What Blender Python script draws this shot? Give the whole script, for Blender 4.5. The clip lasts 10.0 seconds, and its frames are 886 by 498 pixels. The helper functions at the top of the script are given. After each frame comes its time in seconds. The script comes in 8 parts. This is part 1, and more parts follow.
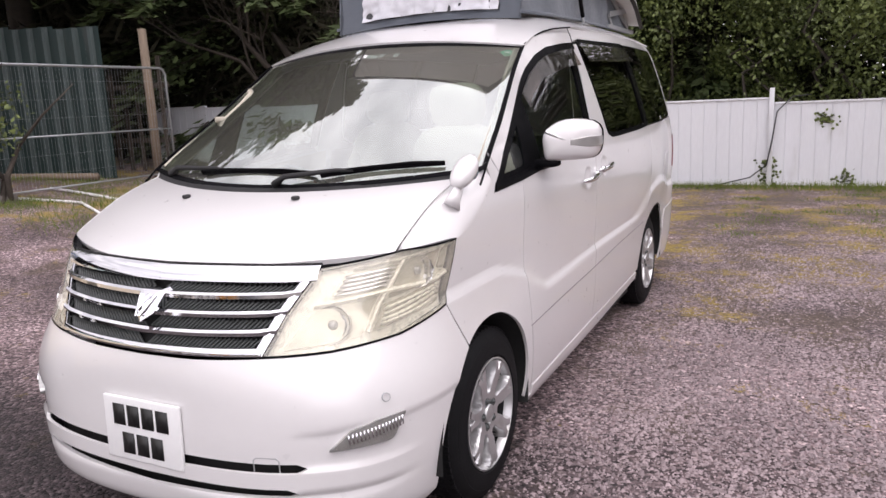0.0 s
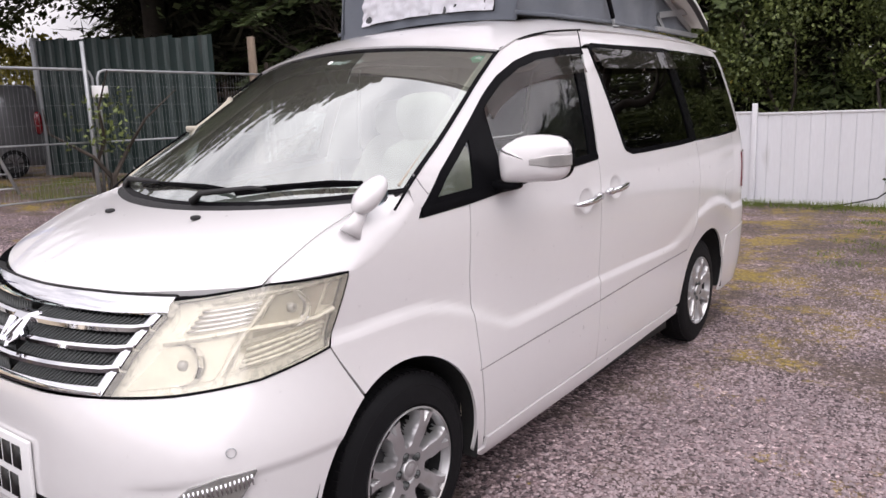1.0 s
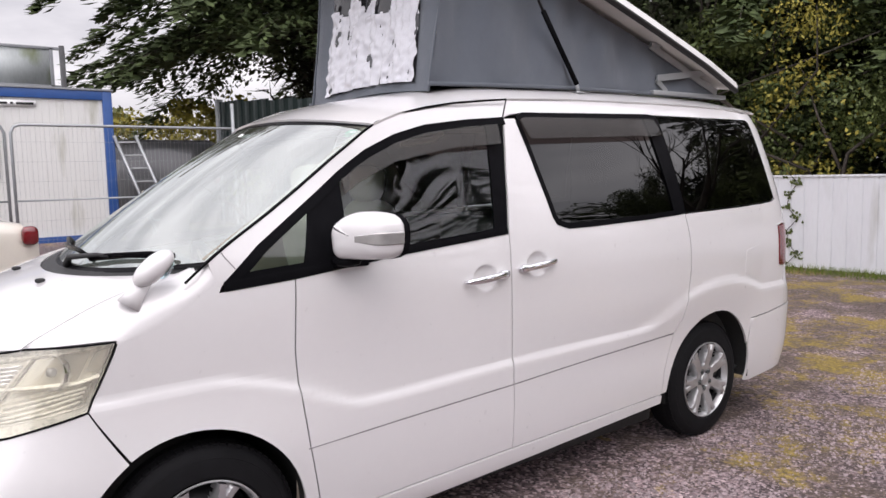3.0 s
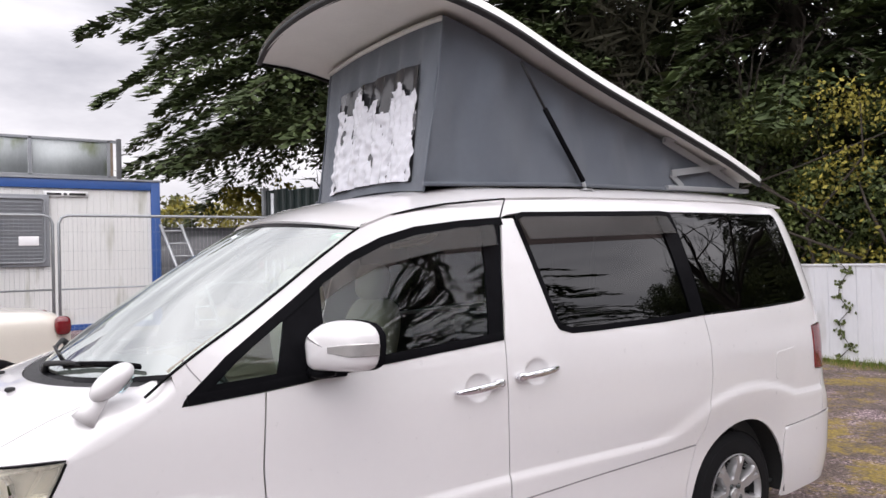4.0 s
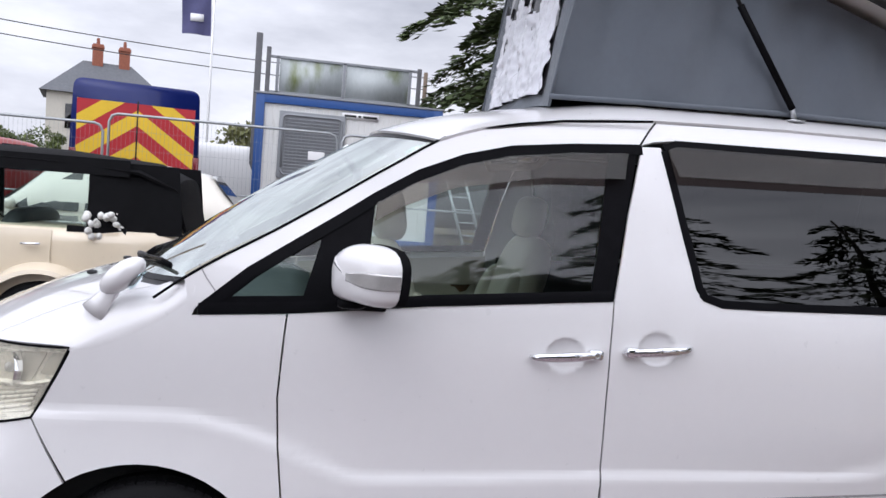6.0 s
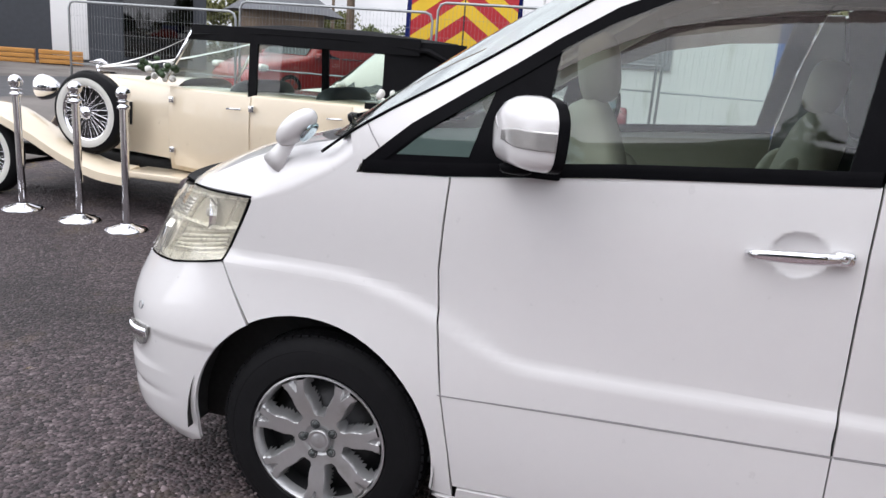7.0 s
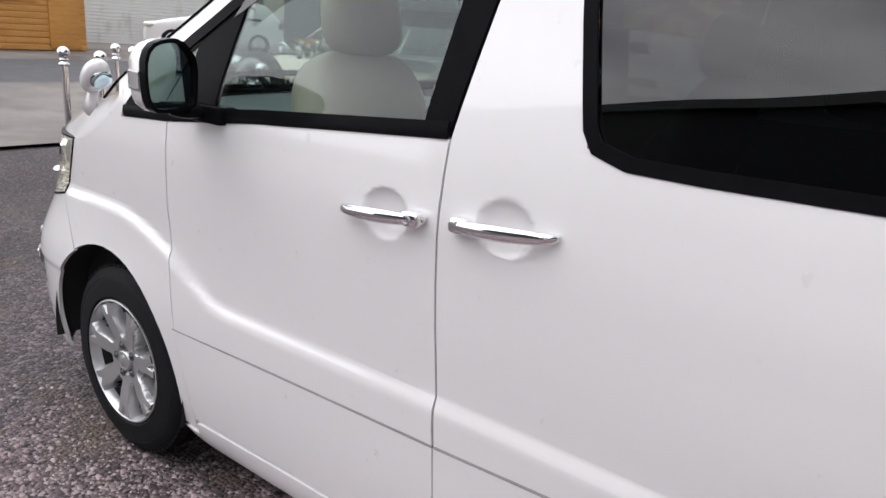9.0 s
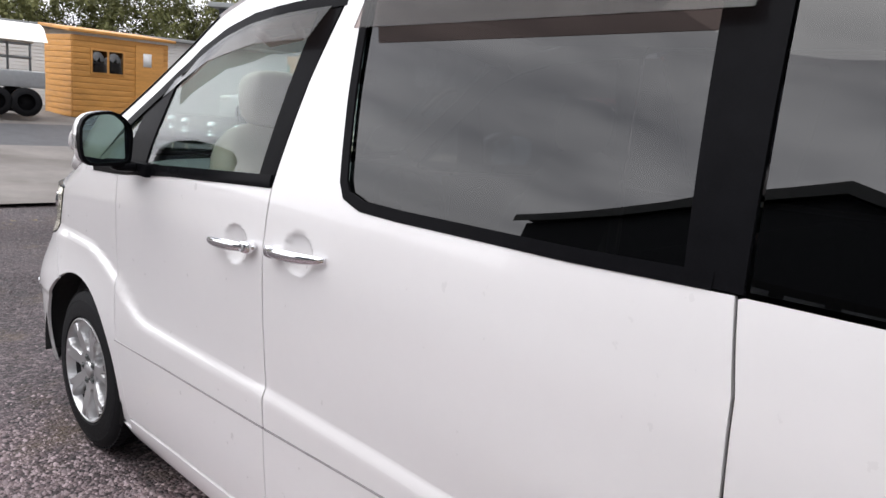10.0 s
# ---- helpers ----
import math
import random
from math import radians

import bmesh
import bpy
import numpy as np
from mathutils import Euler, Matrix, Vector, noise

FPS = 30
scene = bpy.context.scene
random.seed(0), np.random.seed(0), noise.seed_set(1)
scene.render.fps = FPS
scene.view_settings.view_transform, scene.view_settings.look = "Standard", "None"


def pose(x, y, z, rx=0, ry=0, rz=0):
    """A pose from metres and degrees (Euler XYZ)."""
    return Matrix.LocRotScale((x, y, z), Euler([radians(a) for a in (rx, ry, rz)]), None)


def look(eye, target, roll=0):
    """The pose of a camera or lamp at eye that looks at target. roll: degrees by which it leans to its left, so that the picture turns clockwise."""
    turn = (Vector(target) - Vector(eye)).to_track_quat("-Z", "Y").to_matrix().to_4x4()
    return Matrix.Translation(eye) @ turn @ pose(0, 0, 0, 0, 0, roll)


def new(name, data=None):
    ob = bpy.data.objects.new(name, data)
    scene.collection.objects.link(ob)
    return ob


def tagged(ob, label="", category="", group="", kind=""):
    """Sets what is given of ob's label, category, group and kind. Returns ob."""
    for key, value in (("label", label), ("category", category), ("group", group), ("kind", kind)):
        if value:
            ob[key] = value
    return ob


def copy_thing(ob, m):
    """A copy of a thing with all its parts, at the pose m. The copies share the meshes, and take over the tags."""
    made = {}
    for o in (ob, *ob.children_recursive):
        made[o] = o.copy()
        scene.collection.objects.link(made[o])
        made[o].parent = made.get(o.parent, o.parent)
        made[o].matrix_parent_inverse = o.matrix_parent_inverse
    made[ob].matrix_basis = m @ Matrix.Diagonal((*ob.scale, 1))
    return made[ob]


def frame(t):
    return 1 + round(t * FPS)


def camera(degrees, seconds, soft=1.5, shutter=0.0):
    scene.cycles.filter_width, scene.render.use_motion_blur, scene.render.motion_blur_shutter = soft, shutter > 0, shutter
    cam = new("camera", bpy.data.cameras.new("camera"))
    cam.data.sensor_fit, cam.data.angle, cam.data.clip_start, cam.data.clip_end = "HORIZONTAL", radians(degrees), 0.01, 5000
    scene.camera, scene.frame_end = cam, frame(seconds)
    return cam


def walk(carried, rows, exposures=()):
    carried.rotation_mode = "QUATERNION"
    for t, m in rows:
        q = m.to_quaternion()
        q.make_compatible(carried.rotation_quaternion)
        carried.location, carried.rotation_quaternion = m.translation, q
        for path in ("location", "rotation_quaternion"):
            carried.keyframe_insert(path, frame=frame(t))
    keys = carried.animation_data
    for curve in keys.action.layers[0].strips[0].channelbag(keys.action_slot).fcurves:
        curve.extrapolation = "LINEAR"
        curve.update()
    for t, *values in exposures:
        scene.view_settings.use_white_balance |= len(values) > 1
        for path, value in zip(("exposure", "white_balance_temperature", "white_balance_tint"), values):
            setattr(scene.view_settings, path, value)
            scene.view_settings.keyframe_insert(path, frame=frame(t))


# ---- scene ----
cam = camera(61.9, 10.0)
EXPOSURES = [(0.0, 0.13, 6650, 15), (2.2, 0.10, 6600, 13), (5.2, 0.24, 6450, 11), (5.7, 0.22, 6300, 11), (6.1, 0.01, 6050, 9), (6.5, 0.03, 6050, 9), (7.2, 0.15, 6400, 7), (8.5, 0.13, 6420, 7), (10.0, 0.30, 6450, 7)]
PATH = [
    (0, (1.863, -2.422, 1.496), (0.97, -0.675, 1.11), -2.7),
    (0.5, (2.141, -2.093, 1.501), (1.086, -0.436, 1.125), -2.5),
    (1, (2.291, -1.741, 1.488), (1.098, -0.176, 1.133), -2.1),
    (1.5, (2.515, -1.466, 1.488), (1.21, 0.011, 1.146), -1.5),
    (2, (2.735, -1.211, 1.499), (1.332, 0.174, 1.166), -0.7),
    (2.2, (2.801, -1.103, 1.484), (1.36, 0.243, 1.151), -0.5),
    (3.3, (3.199, -0.724, 1.561), (1.591, 0.458, 1.426), -1.7),
    (3.5, (3.202, -0.679, 1.574), (1.576, 0.481, 1.484), -1.7),
    (4, (3.171, -0.519, 1.61), (1.514, 0.601, 1.633), -1.4),
    (4.5, (3.232, -0.32, 1.661), (1.544, 0.747, 1.773), -0.8),
    (5, (3.237, -0.101, 1.681), (1.518, 0.908, 1.847), -0.4),
    (5.5, (3.086, 0.147, 1.671), (1.266, 0.968, 1.775), 0.6),
    (6, (2.986, 0.392, 1.565), (1.025, 0.76, 1.416), 4.6),
    (6.2, (2.966, 0.484, 1.541), (0.989, 0.63, 1.275), 4.9),
    (7.3, (2.56, 1.019, 1.434), (0.728, 0.408, 0.916), 4.2),
    (7.5, (2.515, 1.166, 1.418), (0.704, 0.51, 0.881), 3.9),
    (8, (2.302, 1.56, 1.424), (0.57, 0.737, 0.856), 3.0),
    (8.5, (2.084, 1.859, 1.449), (0.434, 0.884, 0.876), 3.3),
    (9, (1.956, 2.216, 1.467), (0.433, 1.047, 0.906), 4.1),
    (9.5, (1.97, 2.587, 1.511), (0.502, 1.325, 1.009), 4.5),
    (10, (1.895, 2.989, 1.523), (0.472, 1.638, 1.14), 5.1),
]
walk(cam, [(t, look(eye, target, roll)) for t, eye, target, roll in PATH], EXPOSURES)

# ---- world and light ----
world = bpy.data.worlds.new("overcast_sky")
scene.world = world
world.use_nodes = True
wn, wl = world.node_tree.nodes, world.node_tree.links
sky = wn.new("ShaderNodeTexSky")
sky.sky_type = "NISHITA"
sky.sun_disc = False
sky.sun_elevation, sky.sun_rotation = radians(60), radians(115)
sky.air_density, sky.dust_density = 1.0, 4.0
cloud_at = wn.new("ShaderNodeTexCoord")
cloud_map = wn.new("ShaderNodeMapping")
cloud_map.inputs["Scale"].default_value = (1.6, 1.6, 5.0)
cloud = wn.new("ShaderNodeTexNoise")
cloud.inputs["Scale"].default_value = 1.7
cloud.inputs["Detail"].default_value = 7
cloud.inputs["Roughness"].default_value = 0.55
cloud_ramp = wn.new("ShaderNodeValToRGB")
cloud_ramp.color_ramp.elements[0].position, cloud_ramp.color_ramp.elements[1].position = 0.30, 0.66
cloud_ramp.color_ramp.elements[0].color = (4.9, 4.85, 5.35, 1)
cloud_ramp.color_ramp.elements[1].color = (9.8, 9.55, 10.0, 1)
cover = wn.new("ShaderNodeMixRGB")
cover.inputs["Fac"].default_value = 0.94
wl.new(cloud_at.outputs["Generated"], cloud_map.inputs["Vector"])
wl.new(cloud_map.outputs["Vector"], cloud.inputs["Vector"])
wl.new(cloud.outputs["Fac"], cloud_ramp.inputs["Fac"])
wl.new(sky.outputs["Color"], cover.inputs["Color1"])
wl.new(cloud_ramp.outputs["Color"], cover.inputs["Color2"])
# an overcast sky is brighter overhead than at the horizon
sep_sky = wn.new("ShaderNodeSeparateXYZ")
rise = wn.new("ShaderNodeMapRange")
for key, value in (("From Min", 0.05), ("From Max", 1.0), ("To Min", 0.90), ("To Max", 1.12)):
    rise.inputs[key].default_value = value
brighter = wn.new("ShaderNodeVectorMath")
brighter.operation = "SCALE"
wl.new(cloud_at.outputs["Generated"], sep_sky.inputs["Vector"])
wl.new(sep_sky.outputs["Z"], rise.inputs["Value"])
wl.new(cover.outputs["Color"], brighter.inputs["Vector"])
# and brighter on the side where the sun stands behind the cloud
sun_way = wn.new("ShaderNodeVectorMath")
sun_way.operation = "DOT_PRODUCT"
sun_way.inputs[1].default_value = (0.91, -0.30, 0.28)
sunny = wn.new("ShaderNodeMapRange")
for key, value in (("From Min", -1.0), ("From Max", 1.0), ("To Min", 0.70), ("To Max", 2.0)):
    sunny.inputs[key].default_value = value
both_ways = wn.new("ShaderNodeMath")
both_ways.operation = "MULTIPLY"
wl.new(cloud_at.outputs["Generated"], sun_way.inputs[0])
wl.new(sun_way.outputs["Value"], sunny.inputs["Value"])
wl.new(rise.outputs["Result"], both_ways.inputs[0])
wl.new(sunny.outputs["Result"], both_ways.inputs[1])
wl.new(both_ways.outputs[0], brighter.inputs["Scale"])
wl.new(brighter.outputs["Vector"], wn["Background"].inputs["Color"])
wn["Background"].inputs["Strength"].default_value = 0.150
sun_data = bpy.data.lights.new("sun", "SUN")
sun_data.energy, sun_data.angle, sun_data.color = 0.5, radians(40), (1.0, 0.97, 0.95)
sun = new("sun", sun_data)
sun.matrix_world = look((9, -4, 17), (0, 1, 0))


# ---- materials ----
def mat(name, col, rough=0.5, metal=0.0, var=0.12, scale=6.0, bump=0.0, bscale=60.0, coat=0.0, spec=0.5, dirt=None, dirt_amount=0.0, stretch=(1, 1, 1), sheen=0.0):
    m = bpy.data.materials.new(name)
    m.use_nodes = True
    n, l = m.node_tree.nodes, m.node_tree.links
    b = n["Principled BSDF"]
    b.inputs["Metallic"].default_value = metal
    b.inputs["Specular IOR Level"].default_value = spec
    b.inputs["Coat Weight"].default_value = coat
    b.inputs["Coat Roughness"].default_value = 0.04
    b.inputs["Sheen Weight"].default_value = sheen
    at = n.new("ShaderNodeTexCoord")
    mp = n.new("ShaderNodeMapping")
    mp.inputs["Scale"].default_value = stretch
    l.new(at.outputs["Object"], mp.inputs["Vector"])
    big, fine = n.new("ShaderNodeTexNoise"), n.new("ShaderNodeTexNoise")
    big.inputs["Scale"].default_value, fine.inputs["Scale"].default_value = scale, scale * 9
    big.inputs["Detail"].default_value = fine.inputs["Detail"].default_value = 5
    l.new(mp.outputs["Vector"], big.inputs["Vector"])
    l.new(mp.outputs["Vector"], fine.inputs["Vector"])
    add = n.new("ShaderNodeMath")
    add.operation = "MULTIPLY_ADD"
    add.inputs[1].default_value = 0.45
    half = n.new("ShaderNodeMath")
    half.operation = "MULTIPLY"
    half.inputs[1].default_value = 0.55
    l.new(big.outputs["Fac"], half.inputs[0])
    l.new(fine.outputs["Fac"], add.inputs[0])
    l.new(half.outputs[0], add.inputs[2])
    ramp = n.new("ShaderNodeValToRGB")
    e = ramp.color_ramp.elements
    e[0].position, e[1].position = 0.32, 0.68
    e[0].color = (*[max(0, c * (1 - var)) for c in col], 1)
    e[1].color = (*[min(1, c * (1 + var)) for c in col], 1)
    l.new(add.outputs[0], ramp.inputs["Fac"])
    out = ramp.outputs["Color"]
    if dirt:
        dn = n.new("ShaderNodeTexNoise")
        dn.inputs["Scale"].default_value, dn.inputs["Detail"].default_value = scale * 0.7, 8
        dr = n.new("ShaderNodeValToRGB")
        dr.color_ramp.elements[0].position, dr.color_ramp.elements[1].position = 0.62 - 0.3 * dirt_amount, 0.78 - 0.25 * dirt_amount
        l.new(mp.outputs["Vector"], dn.inputs["Vector"])
        l.new(dn.outputs["Fac"], dr.inputs["Fac"])
        mx = n.new("ShaderNodeMixRGB")
        mx.inputs["Color2"].default_value = (*dirt, 1)
        l.new(dr.outputs["Color"], mx.inputs["Fac"])
        l.new(out, mx.inputs["Color1"])
        out = mx.outputs["Color"]
    l.new(out, b.inputs["Base Color"])
    rr = n.new("ShaderNodeMapRange")
    rr.inputs["To Min"].default_value, rr.inputs["To Max"].default_value = max(0.02, rough * 0.8), min(1, rough * 1.2)
    l.new(fine.outputs["Fac"], rr.inputs["Value"])
    l.new(rr.outputs["Result"], b.inputs["Roughness"])
    if bump:
        bn = n.new("ShaderNodeTexNoise")
        bn.inputs["Scale"].default_value, bn.inputs["Detail"].default_value = bscale, 4
        l.new(mp.outputs["Vector"], bn.inputs["Vector"])
        bp = n.new("ShaderNodeBump")
        bp.inputs["Strength"].default_value, bp.inputs["Distance"].default_value = min(1, bump), 0.01
        l.new(bn.outputs["Fac"], bp.inputs["Height"])
        l.new(bp.outputs["Normal"], b.inputs["Normal"])
    return m


def glass(name, tint, face=0.08, power=4.5, gloss_tint=(1, 1, 1), haze=0.0):
    """A thin pane: tinted see-through, alike from both sides; the mirror image grows from face at a square look to full at a grazing one."""
    m = bpy.data.materials.new(name)
    m.use_nodes = True
    n, l = m.node_tree.nodes, m.node_tree.links
    n.remove(n["Principled BSDF"])
    tr, gl, mx = n.new("ShaderNodeBsdfTransparent"), n.new("ShaderNodeBsdfGlossy"), n.new("ShaderNodeMixShader")
    tr.inputs["Color"].default_value = (*tint, 1)
    gl.inputs["Color"].default_value = (*gloss_tint, 1)
    gl.inputs["Roughness"].default_value = 0.0
    slant, bend, gain = n.new("ShaderNodeLayerWeight"), n.new("ShaderNodeMath"), n.new("ShaderNodeMath")
    slant.inputs["Blend"].default_value = 0.5
    bend.operation, gain.operation = "POWER", "MULTIPLY_ADD"
    bend.inputs[1].default_value = power
    gain.inputs[1].default_value, gain.inputs[2].default_value = 1 - face, face
    l.new(slant.outputs["Facing"], bend.inputs[0])
    l.new(bend.outputs[0], gain.inputs[0])
    l.new(gain.outputs[0], mx.inputs["Fac"])
    below = tr.outputs["BSDF"]
    if haze:
        df, hz = n.new("ShaderNodeBsdfDiffuse"), n.new("ShaderNodeMixShader")
        df.inputs["Color"].default_value = (0.78, 0.75, 0.66, 1)
        hz.inputs["Fac"].default_value = haze
        l.new(below, hz.inputs[1])
        l.new(df.outputs["BSDF"], hz.inputs[2])
        below = hz.outputs["Shader"]
    l.new(below, mx.inputs[1])
    l.new(gl.outputs["BSDF"], mx.inputs[2])
    l.new(mx.outputs["Shader"], n["Material Output"].inputs["Surface"])
    return m


PAINT = mat("pearl_white_paint", (0.70, 0.687, 0.688), 0.30, var=0.012, scale=3, coat=1.0)
LID_PAINT = mat("white_gel_coat", (0.80, 0.79, 0.77), 0.35, var=0.02, scale=4, coat=0.4)
BLACK_TRIM = mat("black_trim", (0.006, 0.006, 0.007), 0.22, var=0.2, scale=20, spec=0.02)
MATT_BLACK = mat("matt_black_plastic", (0.011, 0.011, 0.012), 0.6, var=0.2, scale=20, bump=0.1, bscale=400)
RUBBER = mat("tyre_rubber", (0.008, 0.008, 0.009), 0.66, var=0.25, scale=12, bump=0.12, bscale=150, spec=0.12)
CHROME = mat("chrome", (0.82, 0.82, 0.84), 0.06, 1.0, var=0.02)
ALLOY = mat("silver_alloy", (0.47, 0.47, 0.475), 0.32, 0.7, var=0.05, scale=9, dirt=(0.3, 0.28, 0.26), dirt_amount=0.05)
ALLOY_DARK = mat("dark_alloy_and_pocket_shade", (0.035, 0.035, 0.037), 0.5, 0.5, var=0.2)
LINER = mat("black_liner", (0.010, 0.010, 0.010), 0.8, var=0.3)
CLEAR = glass("clear_glass", (0.80, 0.88, 0.85), 0.05, 4.5)
SCREEN = glass("windscreen_glass", (0.74, 0.86, 0.81), 0.30, 2.6, gloss_tint=(0.95, 1.0, 0.985), haze=0.10)
PRIVACY = glass("privacy_glass", (0.030, 0.030, 0.033), 0.050, 4.5)
VISOR = glass("smoked_acrylic", (0.34, 0.27, 0.25), 0.025, 6.0, haze=0.025)
LAMP_LENS = glass("yellowed_lamp_lens", (0.97, 0.96, 0.90), 0.06, 4.5, haze=0.25)
LAMP_CLEAR = glass("clear_lamp_lens", (0.95, 0.95, 0.94), 0.06, 4.5, haze=0.05)
REFLECTOR = mat("lamp_reflector", (0.86, 0.84, 0.76), 0.28, 0.25, var=0.05)
CHAMBER = mat("dulled_lamp_chamber", (0.74, 0.71, 0.62), 0.22, 0.45, var=0.22, scale=18)
RED_LENS = mat("red_lens", (0.16, 0.008, 0.012), 0.12, var=0.2, coat=0.8)
CREAM = mat("cream_leather", (0.42, 0.385, 0.31), 0.55, var=0.06, bump=0.15, bscale=200)
CREAM_PLASTIC = mat("beige_plastic", (0.42, 0.38, 0.31), 0.6, var=0.06, bump=0.1, bscale=300)
DARK_PLASTIC = mat("dark_grey_plastic", (0.05, 0.055, 0.055), 0.55, var=0.15, bump=0.1, bscale=300)
DASH_GREY = mat("green_grey_dash", (0.075, 0.09, 0.09), 0.6, var=0.12, bump=0.1, bscale=300)
WALNUT = mat("walnut_trim", (0.10, 0.045, 0.02), 0.25, var=0.4, scale=12, coat=0.7)
CANVAS = mat("grey_canvas", (0.112, 0.127, 0.150), 0.85, var=0.10, scale=5, bump=0.35, bscale=500, sheen=0.2)
LID_LINING = mat("cream_lid_lining", (0.62, 0.59, 0.55), 0.8, var=0.05, bump=0.1, bscale=120)
FILM = mat("silvery_white_film", (0.62, 0.62, 0.66), 0.22, var=0.10, scale=14, coat=0.6)
TINT_SHEET = mat("dark_window_vinyl", (0.03, 0.03, 0.033), 0.15, var=0.2)
STEEL = mat("grey_steel", (0.42, 0.43, 0.44), 0.4, 0.6, var=0.08, scale=15)
PLATE_WHITE = mat("plate_white", (0.78, 0.78, 0.78), 0.4, var=0.02)
FOG_GREY = mat("grey_lamp_bowl", (0.42, 0.42, 0.41), 0.2, 0.6, var=0.2, scale=30)
JOINT = mat("shadowed_panel_joint", (0.27, 0.26, 0.265), 0.7, var=0.2)
INK = mat("black_ink", (0.01, 0.01, 0.01), 0.5)


# ---- mesh helpers ----
def thing(name, label, category, group="", kind="", at=(0, 0, 0)):
    e = new(name)
    e.empty_display_size = 0.2
    e.location = at
    return tagged(e, label, category, group, kind)


def part(name, bm, material, parent, label="", smooth=True, kind=""):
    me = bpy.data.meshes.new(name)
    bm.to_mesh(me)
    bm.free()
    return mesh_part(name, me, material, parent, label, smooth, kind)


def mesh_part(name, me, material, parent, label="", smooth=True, kind=""):
    for m in material if isinstance(material, (list, tuple)) else [material]:
        me.materials.append(m)
    if smooth:
        me.polygons.foreach_set("use_smooth", [True] * len(me.polygons))
    ob = new(name, me)
    if parent:
        ob.parent = parent
    return tagged(ob, label, kind=kind)


def sharpen(bm, degrees=40):
    for e in bm.edges:
        if len(e.link_faces) == 2 and e.calc_face_angle(0) > radians(degrees):
            e.smooth = False


def box(bm, lo, hi, bevel=0.0, m=None):
    g = bmesh.ops.create_cube(bm, size=1)["verts"]
    for v in g:
        v.co = Vector([lo[i] + (v.co[i] + 0.5) * (hi[i] - lo[i]) for i in range(3)])
    if bevel:
        es = list({e for v in g for e in v.link_edges})
        g = list({v for f in bmesh.ops.bevel(bm, geom=es, offset=bevel, segments=2, profile=0.6, affect="EDGES", clamp_overlap=True)["faces"] for v in f.verts} | {v for v in g if v.is_valid})
    if m:
        bmesh.ops.transform(bm, matrix=m, verts=g)
    return g


def tube(bm, pts, r, sides=8, caps=True, flat=1.0):
    """A round bar along points; r is one radius or one for each point."""
    pts = [Vector(p) for p in pts]
    rs = r if isinstance(r, (list, tuple)) else [r] * len(pts)
    rings, ref = [], None
    for i, p in enumerate(pts):
        d = (pts[min(i + 1, len(pts) - 1)] - pts[max(i - 1, 0)]).normalized()
        ref = ref if ref is not None else (Vector((0, 0, 1)) if abs(d.z) < 0.9 else Vector((1, 0, 0)))
        a = d.cross(ref).normalized()
        b = a.cross(d).normalized()
        ref = b
        rings.append([bm.verts.new(p + rs[i] * (math.cos(k * math.tau / sides) * a * flat + math.sin(k * math.tau / sides) * b)) for k in range(sides)])
    for s, t in zip(rings, rings[1:]):
        for k in range(sides):
            bm.faces.new((s[k], s[(k + 1) % sides], t[(k + 1) % sides], t[k]))
    if caps:
        bm.faces.new(rings[0][::-1])
        bm.faces.new(rings[-1])


def lathe(bm, profile, axis="x", centre=(0, 0, 0), steps=48, m=None):
    """Turns a profile of (along the axis, radius) round that axis."""
    rings = []
    for a, r in profile:
        ring = []
        for k in range(steps):
            c, s = r * math.cos(k * math.tau / steps), r * math.sin(k * math.tau / steps)
            p = Vector((a, c, s)) if axis == "x" else Vector((c, a, s)) if axis == "y" else Vector((c, s, a))
            p += Vector(centre)
            ring.append(bm.verts.new(m @ p if m else p))
        rings.append(ring)
    for s, t in zip(rings, rings[1:]):
        for k in range(steps):
            bm.faces.new((s[k], s[(k + 1) % steps], t[(k + 1) % steps], t[k]))
    return rings


def loft(bm, rows, close=False):
    g = [[bm.verts.new(p) for p in r] for r in rows]
    for s, t in zip(g, g[1:]):
        for k in range(len(s) - (0 if close else 1)):
            j = (k + 1) % len(s)
            bm.faces.new((s[k], s[j], t[j], t[k]))
    return g


def blob(bm, centre, size, power=2.5, m=None, seg=(16, 12)):
    """A rounded block: a superellipsoid."""
    sg = lambda v, p: math.copysign(abs(v) ** (2 / p), v)
    rows = []
    for i in range(seg[1] + 1):
        a = -math.pi / 2 + math.pi * i / seg[1]
        a = max(-math.pi / 2 + 0.02, min(math.pi / 2 - 0.02, a))
        row = []
        for k in range(seg[0]):
            b = math.tau * k / seg[0]
            p = Vector((sg(math.cos(a), power) * sg(math.cos(b), power) * size[0] / 2, sg(math.cos(a), power) * sg(math.sin(b), power) * size[1] / 2, sg(math.sin(a), power) * size[2] / 2))
            p = m @ p if m else p
            row.append(p + Vector(centre))
        rows.append(row)
    g = loft(bm, rows, close=True)
    bm.faces.new(g[0][::-1])
    bm.faces.new(g[-1])


def solid(bm, thick):
    bmesh.ops.recalc_face_normals(bm, faces=bm.faces)
    bmesh.ops.solidify(bm, geom=bm.faces[:], thickness=thick)
    sharpen(bm)


